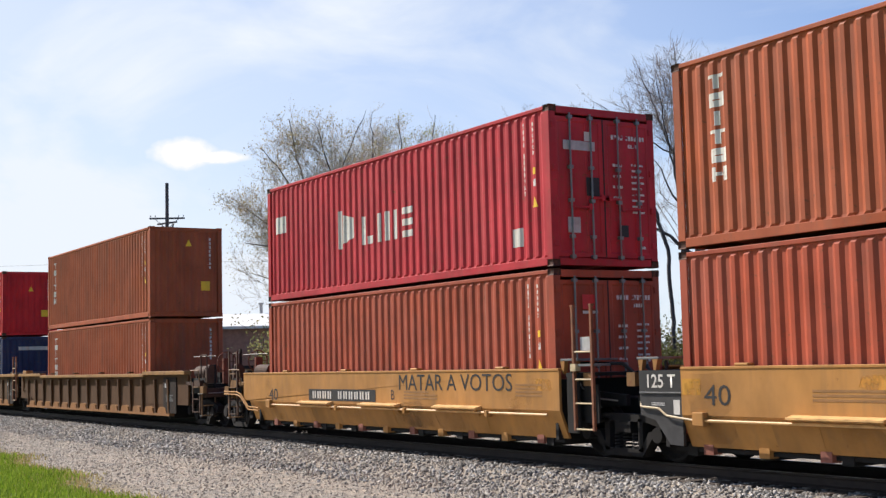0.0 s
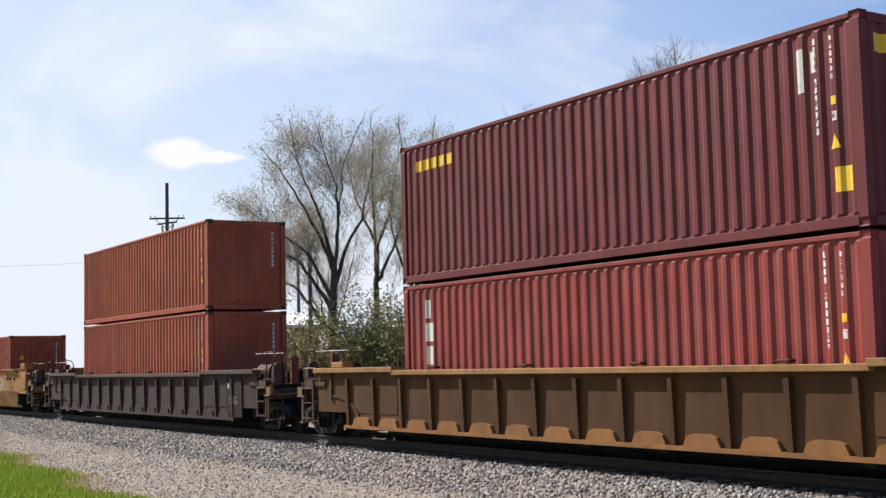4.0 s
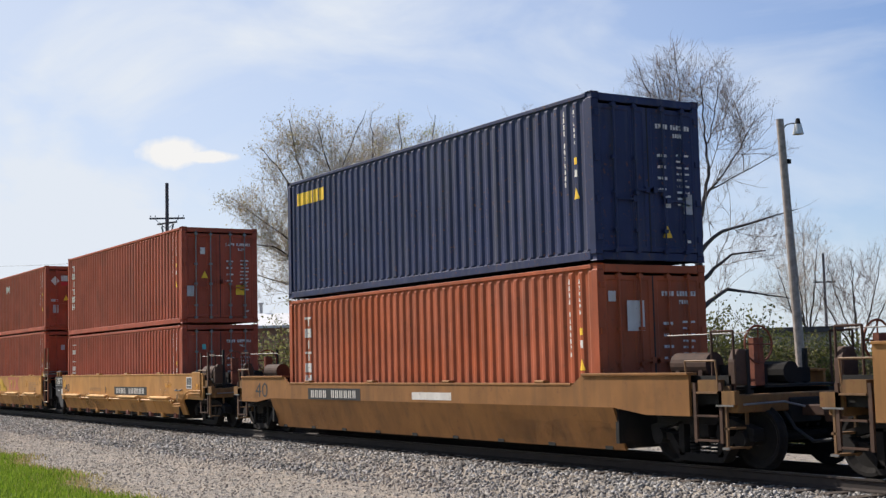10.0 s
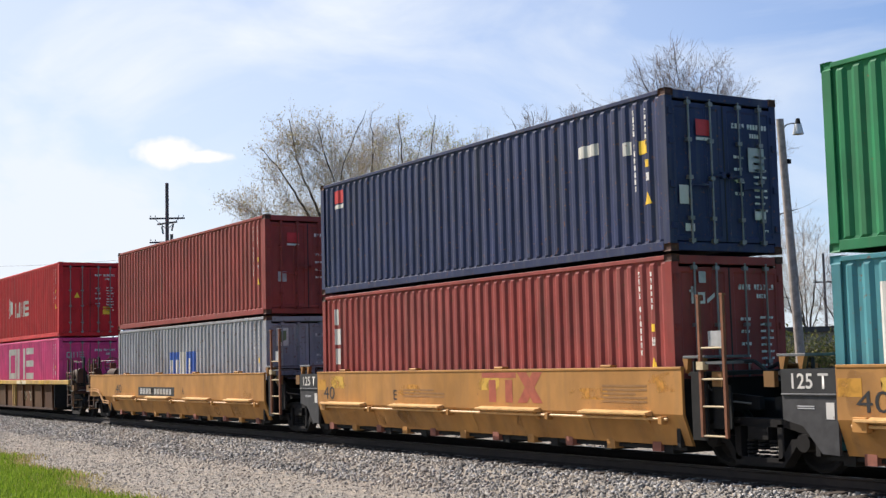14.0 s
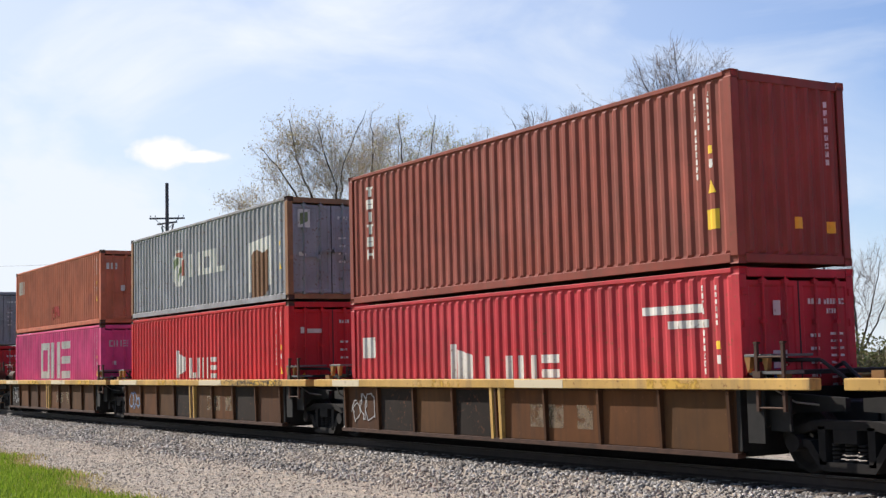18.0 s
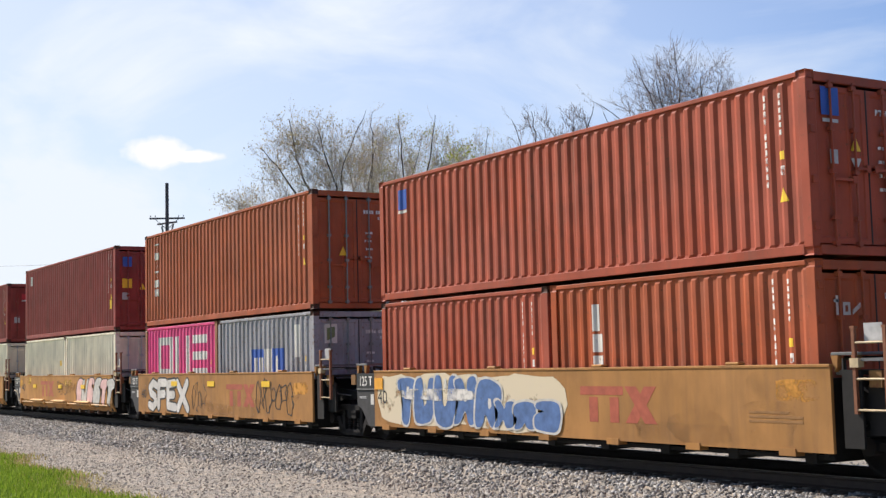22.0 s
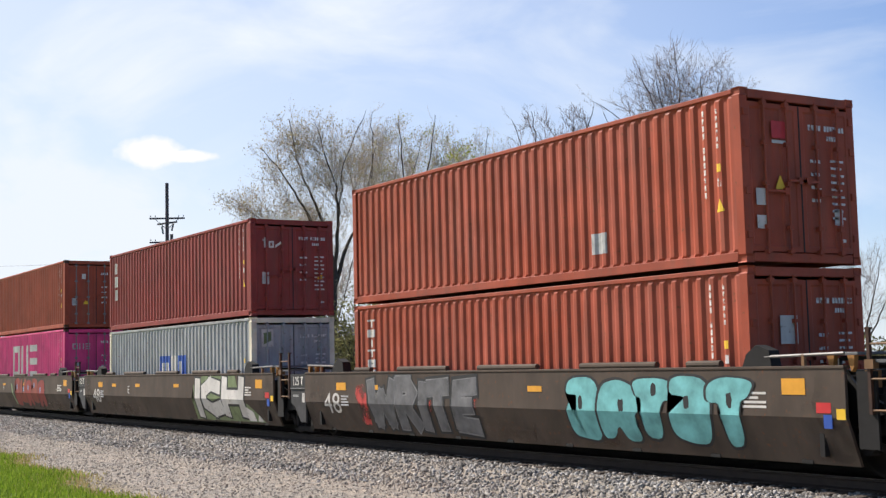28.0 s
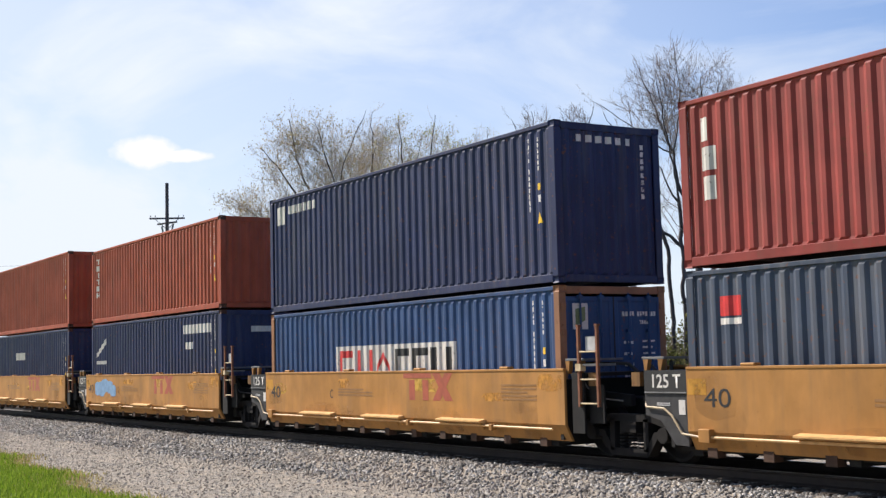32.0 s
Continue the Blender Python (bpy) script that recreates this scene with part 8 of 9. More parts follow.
    ([one("dusty_blue", STD, "dusty slate-blue container with a red tag", None, [red_tag(0.7, 1.75, 0.46, 0.42), mk(WHITE, [R(9.5, STD - 0.6, 0.18, 0.2), R(10.0, STD - 0.6, 0.5, 0.2), R(10.4, STD - 0.9, 0.5, 0.2)]), e_tag(STD)])], [rust(STD, "maroon container with a white door name", False, [small_column(STD, 0.45, 1.0), e_name(STD), e_sticker((TEALMARK, 0.62, STD - 1.3, 0.13, 0.14), (GREYMARK, 0.25, 0.75, 0.2, 0.3), (YELMARK, 2.0, 1.1, 0.13, 0.08))], "maroon")]),
    ([one("blue", STD, "blue container with a red, white and navy panel", dict(post="tan"), [
        mk(WHITE, [R(3.55, 0.9, 5.2, 0.80)], "side", "long white name panel"),
        lambda c: put_marks(lifted(conform(ring(3.75, 0.95, 0.65, 0.65, 0.16)[:1] + [R(3.91, 0.95, 0.45, 0.16), R(3.91, 1.44, 0.45, 0.16)] + pair(4.6, 0.95, 0.75, 0.65, 0.16) + [(5.45, 5.8, 0.95, 1.1, 1.45, 1.6), (5.8, 6.15, 1.45, 1.6, 0.95, 1.1)], c["len"], c["high"], "side")), REDMARK, c),
        lambda c: put_marks(lifted(conform([R(6.3, 0.95, 0.16, 0.65), R(6.46, 0.95, 0.45, 0.16), R(6.46, 1.44, 0.45, 0.16)] + [R(7.05, 0.95, 0.16, 0.65), R(7.21, 0.95, 0.45, 0.16), R(7.21, 1.44, 0.45, 0.16)] + pair(7.8, 0.95, 0.8, 0.65, 0.16), c["len"], c["high"], "side")), BLKMARK, c), e_emblem(STD)])],
     [one("navy", HC, "navy blue container with small white name shapes", dict(doors=False), [mk(WHITE, [R(0.4, 2.2, 0.5, 0.45)] + block_row(1.1, 2.42, 0.2, 6, 0.2, 0.3), "side", "white emblem and blocks"), mk(WHITE, block_row(0.5, HC - 0.36, 0.13, 6, 0.12, 0.9), "wall", "row of white blocks on the blank end"), e_blank(HC)])]),
    ([one("navy", HC, "navy blue container with white stripes", BLANK, [mk(WHITE, [R(9.2, 2.3, 2.2, 0.26), R(9.3, 1.85, 0.6, 0.2)]), mk(WHITE, [(0.5, 1.6, 1.7, 1.85, 2.2, 2.4), (0.5, 1.7, 1.5, 1.62, 1.5, 1.62)], "side", "small white wing emblem"), mk(WHITE, [R(0.9, HC - 0.62, 1.0, 0.16)], "wall")])], [rust(STD, "rust-brown container" + UP, True, [column(STD, 0.55, 0.9), e_blank(STD)])]),
    ([one("navy", HC, "navy blue container with white stripes", BLANK, [mk(WHITE, [R(4.0, 1.8, 1.6, 0.3)])])], [rust(HC, "rust-brown container" + UP, True, [e_blank(HC)])]),
]


# ---- markings and graffiti on the cars' sides; x from the well's middle
def block_mark(car, k, x, z=0.9, w=1.9, h=0.58):
    wall_blobs(car, k, [quad_loop(x, z + h * 0.76, x + w * 0.58, z + h)], RUSTMARK, 0.003, "emblem", "oxide red block emblem")
    for q in (0.12, 0.40):
        wall_blobs(car, k, [quad_loop(x + w * q, z, x + w * (q + 0.12), z + h * 0.70)], RUSTMARK, 0.003, "emblem")
    wall_blobs(car, k, [quad_loop(x + w * 0.60, z, x + w * 0.75, z + h, w * 0.25)], RUSTMARK, 0.003, "emblem")
    wall_blobs(car, k, [quad_loop(x + w * 0.85, z, x + w, z + h, -w * 0.25)], RUSTMARK, 0.0034, "emblem")


def number(car, k, text, x, z, w, h, mat=None):
    wall_words(car, k, text, x, z, w, h, mat or BLKMARK, 0.0)


def inspection_stencil(car, x, w=0.42):
    """A white-lined block of four grey fields."""
    p = part("placard", Shape().box(x, x + w, -YS - 0.004, -YS + 0.01, 1.10, 1.44), WHITE, car, "white-lined inspection stencil with grey fields")
    s = Shape()
    for a, b, c, e in ((0.06, 0.47, 0.34, 0.93), (0.52, 0.94, 0.34, 0.93), (0.06, 0.47, 0.07, 0.27), (0.52, 0.94, 0.07, 0.27)):
        s.box(x + w * a, x + w * b, -YS - 0.007, -YS, 1.10 + 0.34 * c, 1.10 + 0.34 * e)
    part("stencil", s, STEELGREY, p)


def letter(car, k, text, x, z=0.94, h=0.2, mat=None):
    wall_words(car, k, text, x, z, h * 0.7, h, mat or BLKMARK, 0.0)


def tiny(car, k, x, z, w=0.9, n=3, mat=None):
    flat_bars(car, x, z, w, 0.035, n, -YS, mat or STENCIL)


# strokes of the sprayed letters in a unit box
STROKES = {
    "M": (((0, 0), (.06, 1), (.5, .35), (.94, 1), (1, 0)),), "O": (((.5, 1), (.1, .82), (0, .5), (.1, .18), (.5, 0), (.9, .18), (1, .5), (.9, .82), (.5, 1)),),
    "T": (((0, .96), (1, 1)), ((.5, 1), (.48, 0))), "E": (((1, 1), (.05, .95), (0, .05), (1, 0)), ((.05, .5), (.8, .52))),
    "R": (((0, 0), (.05, 1), (.7, 1), (1, .78), (.7, .54), (.1, .5)), ((.45, .52), (1, 0))), "S": (((1, .88), (.5, 1), (.05, .8), (.2, .58), (.8, .44), (.95, .2), (.5, 0), (0, .1)),),
    "F": (((0, 0), (.05, 1), (1, 1)), ((.03, .5), (.8, .54))), "X": (((0, 0), (1, 1)), ((0, 1), (1, 0))), "W": (((0, 1), (.2, 0), (.5, .7), (.8, 0), (1, 1)),),
    "I": (((.5, 0), (.5, 1)),), "A": (((0, 0), (.5, 1), (1, 0)), ((.22, .36), (.78, .36))), "K": (((0, 0), (.05, 1)), ((1, 1), (.1, .48), (1, 0))),
    "C": (((1, .88), (.5, 1), (.08, .75), (.05, .25), (.5, 0), (1, .12)),), "H": (((0, 0), (0, 1)), ((1, 0), (1, 1)), ((0, .5), (1, .5))),
}


def piece(car, k, text, x, z, w, h, fill, edge, fat=0.26, rim=0.06, seed=1, label="", shine=None, width=None, inset=None, sharp=False):
    """A sprayed word: each letter's strokes laid down thick in the outline colour, then in the fill, unevenly by hand."""
    rng = random.Random(seed)
    wide = [(width or {}).get(c, 0.45 if c == "I" else 1.0) for c in text]
    unit = w / sum(wide)
    lo, hi = k["zb"] + 0.02, k["zt"] - 0.03
    at = x
    lines = []
    for c, q in zip(text, wide):
        cw, ch = q * unit, h * rng.uniform(0.93, 1.03)
        z0 = z + rng.uniform(-0.02, 0.05) * h
        lean = rng.uniform(-0.05, 0.10)
        for st in STROKES[c]:
            lines.append([(at + fat * 0.42 + (cw - fat * 0.84) * a + lean * b * ch, z0 + fat / 2 + (ch - fat) * b) for a, b in st])
        at += cw
    for grow, mat, off, lab in (((rim, edge, 0.004, "outline of sprayed letters"), (0.0, fill, 0.007, label)) if edge else ((0.0, fill, 0.0105, label),)) + (((-(inset or fat * 0.36), shine, 0.0105, ""),) if shine else ()):
        bm = bmesh.new()
        n = 0
        for ln in lines:
            for (ax, az), (bx, bz) in zip(ln, ln[1:]):
                r = fat / 2 * rng.uniform(0.94, 1.04) + grow
                d = math.hypot(bx - ax, bz - az) or 1.0
                px_, pz_ = -(bz - az) / d * r, (bx - ax) / d * r
                arc = math.atan2(pz_, px_)
                if sharp:
                    ex, ez = (bx - ax) / d * r * 0.75, (bz - az) / d * r * 0.75
                    loop = [(ax + px_ - ex, az + pz_ - ez), (ax - px_ - ex, az - pz_ - ez), (bx - px_ + ex, bz - pz_ + ez), (bx + px_ + ex, bz + pz_ + ez)]
                    bm.faces.new([bm.verts.new((p, 0.00008 * n, min(hi, max(lo, v)))) for p, v in loop])
                    n += 1
                    continue
                loop = [(ax + r * math.cos(arc + math.pi * i / 5), az + r * math.sin(arc + math.pi * i / 5)) for i in range(6)]
                loop += [(bx + r * math.cos(arc + math.pi + math.pi * i / 5), bz + r * math.sin(arc + math.pi + math.pi * i / 5)) for i in range(6)]
                bm.faces.new([bm.verts.new((p, 0.00008 * n, min(hi, max(lo, v)))) for p, v in loop])
                n += 1
        on_wall(car, k, bm, mat, off, "graffiti", lab)


def spray(car, k, x, z, w, h, n, mat, seed, off=0.004, size=(0.4, 0.9), label=""):
    rng = random.Random(seed)
    loops = []
    for i in range(n):
        bw, bh = w / n * rng.uniform(1.0, 1.7), h * rng.uniform(*size)
        loops.append(blob_loop(x + (w - bw) * (i + 0.5 * rng.random()) / max(1, n - 0.5), z + (h - bh) * rng.random(), bw, bh, seed * 31 + i))
    for j, lp in enumerate(loops):
        wall_blobs(car, k, [lp], mat, off + 0.0006 * j, "graffiti", label)


def strokes(car, k, x, z, w, h, n, mat, seed, off=0.012, t=0.06):
    """Looping sprayed lines over a field."""
    scribble(car, k, x, z, w, h, max(2, n // 2), mat, seed, t * 0.45, off)


FORMS = (
    ((0, .1), (.1, 1), (.45, .95), (.5, .6), (.7, 1), (1, .9), (.75, .5), (1, 0), (.65, .05), (.5, .35), (.4, 0)),
    ((0, 0), (.05, .9), (.5, 1.0), (.95, .85), (1, .5), (.8, .35), (.95, 0), (.6, 0), (.45, .3), (.35, 0)),
    ((.05, .05), (0, .95), (.4, 1), (.45, .4), (.6, .4), (.65, 1), (1, .95), (.95, .1), (.5, 0)),
    ((0, .85), (.3, 1), (1, .95), (.9, .7), (.7, .68), (.75, .05), (.35, 0), (.3, .65), (.05, .6)),
    ((.1, 0), (0, .5), (.15, 1), (.9, 1), (1, .75), (.55, .7), (.95, .55), (.9, .1), (.5, 0)),
)


def rounded(lp):
    out = []
    for (ax, az), (bx, bz) in zip(lp, lp[1:] + lp[:1]):
        out += [(ax * 0.78 + bx * 0.22, az * 0.78 + bz * 0.22), (ax * 0.22 + bx * 0.78, az * 0.22 + bz * 0.78)]
    return out


def throwup(car, k, x, z, w, h, n, fill, edge, seed, off=0.004, lean=0.12, hole=None, label="", fills=None):
    """Fat sprayed forms side by side, each with its outline; no word can be read in them."""
    rng = random.Random(seed)
    step = w / n
    for i in range(n):
        form = FORMS[rng.randrange(len(FORMS))]
        fw, fh = step * rng.uniform(1.08, 1.32), h * rng.uniform(0.86, 1.0)
        x0, z0 = x + i * step, z + (h - fh) * rng.random()
        flip = rng.random() < 0.5
        lp = [(x0 + ((1 - a if flip else a) + lean * b + rng.uniform(-0.04, 0.04)) * fw, z0 + (b + rng.uniform(-0.03, 0.03)) * fh) for a, b in form]
        cx, cz = sum(p[0] for p in lp) / len(lp), sum(p[1] for p in lp) / len(lp)
        big = [(cx + (a - cx) * (1 + 0.07 / fw) + (0.02 if a > cx else -0.02), cz + (b - cz) * (1 + 0.08 / fh)) for a, b in lp]
        o = off + 0.0012 * i
        wall_blobs(car, k, [rounded(rounded(big))], edge, o, "graffiti", "dark outline of a sprayed form")
        wall_blobs(car, k, [rounded(rounded(lp))], (fills or [fill])[i % len(fills or [fill])], o + 0.0006, "graffiti", label)
        if hole:
            wall_blobs(car, k, [blob_loop(cx - 0.04 * fw, cz + rng.uniform(-0.1, 0.2) * fh, 0.12 * fw, 0.2 * fh, seed + i, 12, 0.15)], hole, o + 0.001, "graffiti")


def soot(i, car, k):
    """Black grime near the ends and brown runs along the foot of a car's side."""
    rng = random.Random(500 + i)
    e = k["jl"] if k["jl"] < 9 else 8.2
    for sx in (-1, 1):
        for q in range(2):
            w = rng.uniform(0.5, 1.1)
            x = sx * (e - 0.15) - (w if sx > 0 else 0)
            wall_blobs(car, k, [blob_loop(x, k["zb"] + 0.05 + 0.4 * q, w, k["zt"] - k["zb"] - 0.5, 900 + i * 4 + q, 16, 0.12)], MISTSOOT, 0.0016 + 0.0002 * q, "soot_stain")
    for q in range(5):
        x = rng.uniform(-e + 1, e - 2.4)
        wall_blobs(car, k, [blob_loop(x, k["zb"] + 0.02, rng.uniform(1.0, 2.4), rng.uniform(0.25, 0.6), 1200 + i * 9 + q, 18, 0.15)], MISTBROWN, 0.0012 + 0.0001 * q, "soot_stain")


def dress(i, car, k):
    """What is painted on car i."""
    if not CARS[i - 1].startswith("rib"):
        soot(i, car, k)
    P = lambda x, w=3.25, z=0.88: reporting_plate(car, x, z, w, -YS)
    if i == 1:
        number(car, k, "40", -5.38, 0.97, 0.55, 0.30)
        tiny(car, k, -3.3, 1.05, 1.6, 3)
        wall_blobs(car, k, [blob_loop(-2.5, 1.2, 1.0, 0.22, 3)], MISTORANGE, 0.003, "paint_patch")
        patch(car, 1.2, 0.76, 2.2, 0.74, -YS, RUSTMARK, "paint_patch")
    elif i == 2:
        P(-3.27)
        number(car, k, "40", -5.52, 0.86, 0.5, 0.28)
        letter(car, k, "B", 0.66)
        wall_words(car, k, "MATAR A VOTOS", 1.0, 1.14, 4.1, 0.32, BLKMARK, 0.0, 0.0, 0.005, 0.0, "graffiti", "black sprayed words")
        tiny(car, k, 1.2, 0.96, 1.3, 3)
        tiny(car, k, 5.2, 1.05, 0.8, 4)
        wall_blobs(car, k, [blob_loop(5.6, 1.15, 0.7, 0.22, 4)], MISTORANGE, 0.003, "paint_patch")
    elif i in (3, 4, 5, 6):
        s = Shape()
        for q in range(5):
            s.box(-7.0 + q * 0.17, -6.9 + q * 0.17, -1.384, -1.38, 0.62, 0.86)
        part("stencil", s, GREYMARK, car)
        words(car, "125 T", -8.15, 0.66, 0.62, 0.20, -1.386, GREYMARK, 0.02)
        if i == 4:
            scribble(car, k, -6.1, 0.4, 1.3, 0.95, 5, GREYMARK, 9, 0.02, 0.003, "graffiti", "pale scribbled graffiti", 1.38)
            wall = part("graffiti", Shape().box(-3.6, -2.7, -1.386, -1.381, 1.15, 1.32), GREYMARK, car)
    elif i == 7:
        P(1.76)
        letter(car, k, "B", 1.08)
        tiny(car, k, -0.8, 0.98, 1.1, 2)
        number(car, k, "53", -7.7, 0.47, 0.85, 0.46)
        block_mark(car, k, -3.2, 0.98, 0.5, 0.35)
        scribble(car, k, 5.05, 0.84, 1.15, 0.58, 6, PALESPRAY, 6, 0.014, 0.004, "graffiti", "white looping spray lines")
        wall_blobs(car, k, [blob_loop(5.25, 0.95, 0.7, 0.4, 6)], FAINTWHITE, 0.003, "graffiti")
    elif i == 8:
        block_mark(car, k, 0.52, 0.78, 1.8, 0.52)
        letter(car, k, "C", -0.95)
        tiny(car, k, -2.8, 0.98, 1.4, 2)
        number(car, k, "53", -7.9, 0.47, 0.9, 0.46)
        scribble(car, k, 3.95, 0.90, 1.15, 0.56, 6, PALESPRAY, 7, 0.014, 0.004, "graffiti", "white looping spray lines")
        wall_blobs(car, k, [blob_loop(4.1, 1.0, 0.7, 0.4, 7)], FAINTWHITE, 0.003, "graffiti")
    elif i == 9:
        P(-4.94)
        letter(car, k, "A", -1.33)
        number(car, k, "53", -8.2, 0.43, 0.9, 0.42)
        wall_blobs(car, k, [blob_loop(0.45, 0.88, 0.6, 0.58, 22)], MISTWHITE, 0.002, "graffiti", "thin white spray")
        wall_blobs(car, k, [blob_loop(0.5, 0.86, 0.4, 0.2, 25)], WHITE, 0.0026, "graffiti")
        wall_blobs(car, k, [[(0.86, 0.92), (0.95, 0.92), (0.95, 1.5), (0.86, 1.5)], [(1.0, 0.4), (1.08, 0.4), (1.1, 0.88), (0.98, 0.92)]], REDMARK, 0.0022, "graffiti", "red edge of a sprayed piece")
        wall_blobs(car, k, [blob_loop(5.5, 0.8, 0.8, 0.6, 23)], MISTPINK, 0.002, "graffiti")
        wall_blobs(car, k, [blob_loop(0.95, 0.28, 4.9, 1.22, 21, 40, 0.03)], MISTDARK, 0.003, "graffiti", "thin black ground of a sprayed piece")
        piece(car, k, "MOTER", 1.07, 0.33, 4.6, 1.12, WHITE, BLKMARK, 0.27, 0.06, 5, "large white sprayed letters", GREYMARK, {"M": 1.3, "O": 0.85, "T": 0.9, "E": 0.85})
        scribble(car, k, 6.25, 0.8, 1.0, 0.55, 6, PALESPRAY, 24, 0.014, 0.004, "graffiti", "white looping spray lines")
        wall_blobs(car, k, [blob_loop(6.4, 0.9, 0.7, 0.4, 24)], FAINTWHITE, 0.003, "graffiti")
        wall_blobs(car, k, [blob_loop(1.0 + 0.95 * q, 0.3, 0.85, 0.5, 95 + q, 20, 0.1) for q in range(5)], MISTSHADE, 0.0145, "graffiti", "thin beige shading")
    elif i == 10:
        P(-4.53, 2.6, 0.9)
        patch(car, 0.3, 0.95, 1.5, 0.15, -YS, WHITE)
        number(car, k, "40", -7.6, 0.92, 0.75, 0.36)
    elif i in (11, 15, 31):
        P({11: 0.4, 15: -3.24, 31: 0.46}[i])
        letter(car, k, {11: "B", 15: "A", 31: "B"}[i], {11: -0.6, 15: 0.66, 31: -0.55}[i])
        number(car, k, "40", -5.5, 0.94, 0.55, 0.28)
        tiny(car, k, -2.4, 1.0, 1.3, 2)
        if i != 15:
            inspection_stencil(car, 7.12)
            part("handle", Shape().path([(6.34, -YS - 0.01, 1.08), (6.36, -YS - 0.07, 1.05), (6.74, -YS - 0.07, 1.05), (6.77, -YS - 0.01, 1.08)], 0.02), BLKMARK, car)
            patch(car, 6.28, 0.72, 0.13, 0.22, -YS, FAINT)
            wall_blobs(car, k, [blob_loop(5.3, 1.12, 0.6, 0.16, 71)], MISTORANGE, 0.003, "paint_patch")
    elif i in (12, 13, 14, 24, 32, 33, 34):
        block_mark(car, k, -2.58 if i == 24 else 1.05, 0.74 if i == 24 else 0.94)
        number(car, k, "40", -5.55, 0.92, 0.55, 0.28)
        if i != 24:
            letter(car, k, {12: "C", 13: "D", 14: "E", 32: "C", 33: "D", 34: "E"}.get(i, "E"), -2.3)
            tiny(car, k, -1.9, 1.0, 1.6, 3)
        tiny(car, k, 4.6, 0.98, 1.1, 5)
        rng = random.Random(i)
        for q in range(4):
            wall_blobs(car, k, [blob_loop(-5.4 + q * 3 + rng.random(), 0.95 + 0.3 * rng.random(), 0.5 + 0.6 * rng.random(), 0.14 + 0.14 * rng.random(), i * 7 + q)], MISTORANGE if q % 2 else MISTYELLOW, 0.0025 - 0.0003 * q, "paint_patch")
        wall_blobs(car, k, [blob_loop(5.75, 1.15, 0.7, 0.3, 40 + i)], MISTORANGE, 0.003, "paint_patch")
        if i == 12:
            wall_blobs(car, k, [[(-1.95, 0.90), (0.9, 0.90), (0.85, 1.10), (0.2, 1.12), (-0.1, 1.42), (-1.85, 1.44)]], FRESHYEL, 0.0035, "paint_patch", "bright yellow repainted patch")
        if i == 24:
            for x in (-3.69, 0.01, 2.98):
                patch(car, x, 1.05, 0.45, 0.14, -YS - 0.02, YELMARK)
            throwup(car, k, 2.2, 0.46, 4.2, 0.98, 6, PINKMARK, BLKMARK, 233, 0.004, 0.35, None, "pink and white sprayed shapes", [PINKMARK, PALESPRAY])
            scribble(car, k, -0.2, 0.80, 1.3, 0.55, 6, BLKMARK, 32, 0.009, 0.004, "graffiti", "thin black scribble")
            scribble(car, k, 1.0, 0.85, 1.3, 0.45, 8, STENCIL, 35, 0.010, 0.004, "graffiti", "faded brown scribble")
        if i == 33:
            spray(car, k, -5.0, 0.8, 2.6, 0.6, 5, SKYMARK, 33, 0.004, (0.5, 0.9))
    elif i in (16, 17, 18, 19, 20):
        pick = random.Random(70 + i)
        for q in range(8):
            x0, x1 = -6.0 + 1.5 * q + 0.05, -6.0 + 1.5 * (q + 1) - 0.05
            if abs(x0 + x1) < 1.0:
                continue
            m = pick.choice((RUSTPANEL, DARKPANEL, DUST, None, RUSTPANEL))
            if m:
                part("panel", Shape().box(x0, x1, -1.386, -1.381, 0.30, 1.16), m, car, "rusty brown side panel" if m is RUSTPANEL else "")
        s = Shape()
        for q, x in enumerate((1.0, 1.55, 2.35)):
            s.box(x, x + 0.42, -1.390, -1.387, 0.52, 0.92)
        part("emblem", s, FAINT, car, "three faded pale blocks")
        rng = random.Random(i)
        scribble(car, k, -5.7, 0.4, 0.9, 0.65, 3, SKYMARK if i % 2 else GREYMARK, i, 0.014, 0.012, "graffiti", "pale scribbled graffiti", 1.38)
        for q in range(4):
            part("sill_patch", Shape().box(-6.5 + q * 3.6, -5.4 + q * 3.6 + rng.random(), -YS - 0.034, -YS - 0.028, k["zt"] - 0.15, k["zt"] - 0.01), MISTYELLOW if q % 2 else MISTCREAM, car)
        if i == 19:
            scribble(car, k, 2.6, 1.205, 3.7, 0.14, 13, BLKMARK, 191, 0.009, 0.003, "graffiti", "dark scribble along the sill", YS + 0.032)
    elif i == 21:
        P(0.51)
        letter(car, k, "B", -0.45)
        number(car, k, "40", -5.7, 0.85, 0.5, 0.28)
        throwup(car, k, -5.1, 0.44, 4.6, 0.98, 6, PINKMARK, BLKMARK, 147, 0.004, 0.25, BLKMARK, "pink sprayed graffiti shapes")
        for x in (-5.7, -2.8, 0.0, 7.2):
            patch(car, x, 1.2, 0.5, 0.14, -YS - 0.012, YELMARK)
        inspection_stencil(car, 6.05, 0.55)
        patch(car, 5.65, 0.98, 0.5, 0.05, -YS, BLKMARK)
        patch(car, 7.15, 1.05, 0.75, 0.3, -YS - 0.004, ORANGEMARK)
    elif i == 22:
        block_mark(car, k, 1.15, 0.66)
        number(car, k, "40", -5.85, 0.85, 0.4, 0.28)
        spray(car, k, -5.9, 0.42, 7.0, 1.05, 5, MISTCREAM, 43, 0.003, (0.8, 1.0), "cream ground of sprayed graffiti")
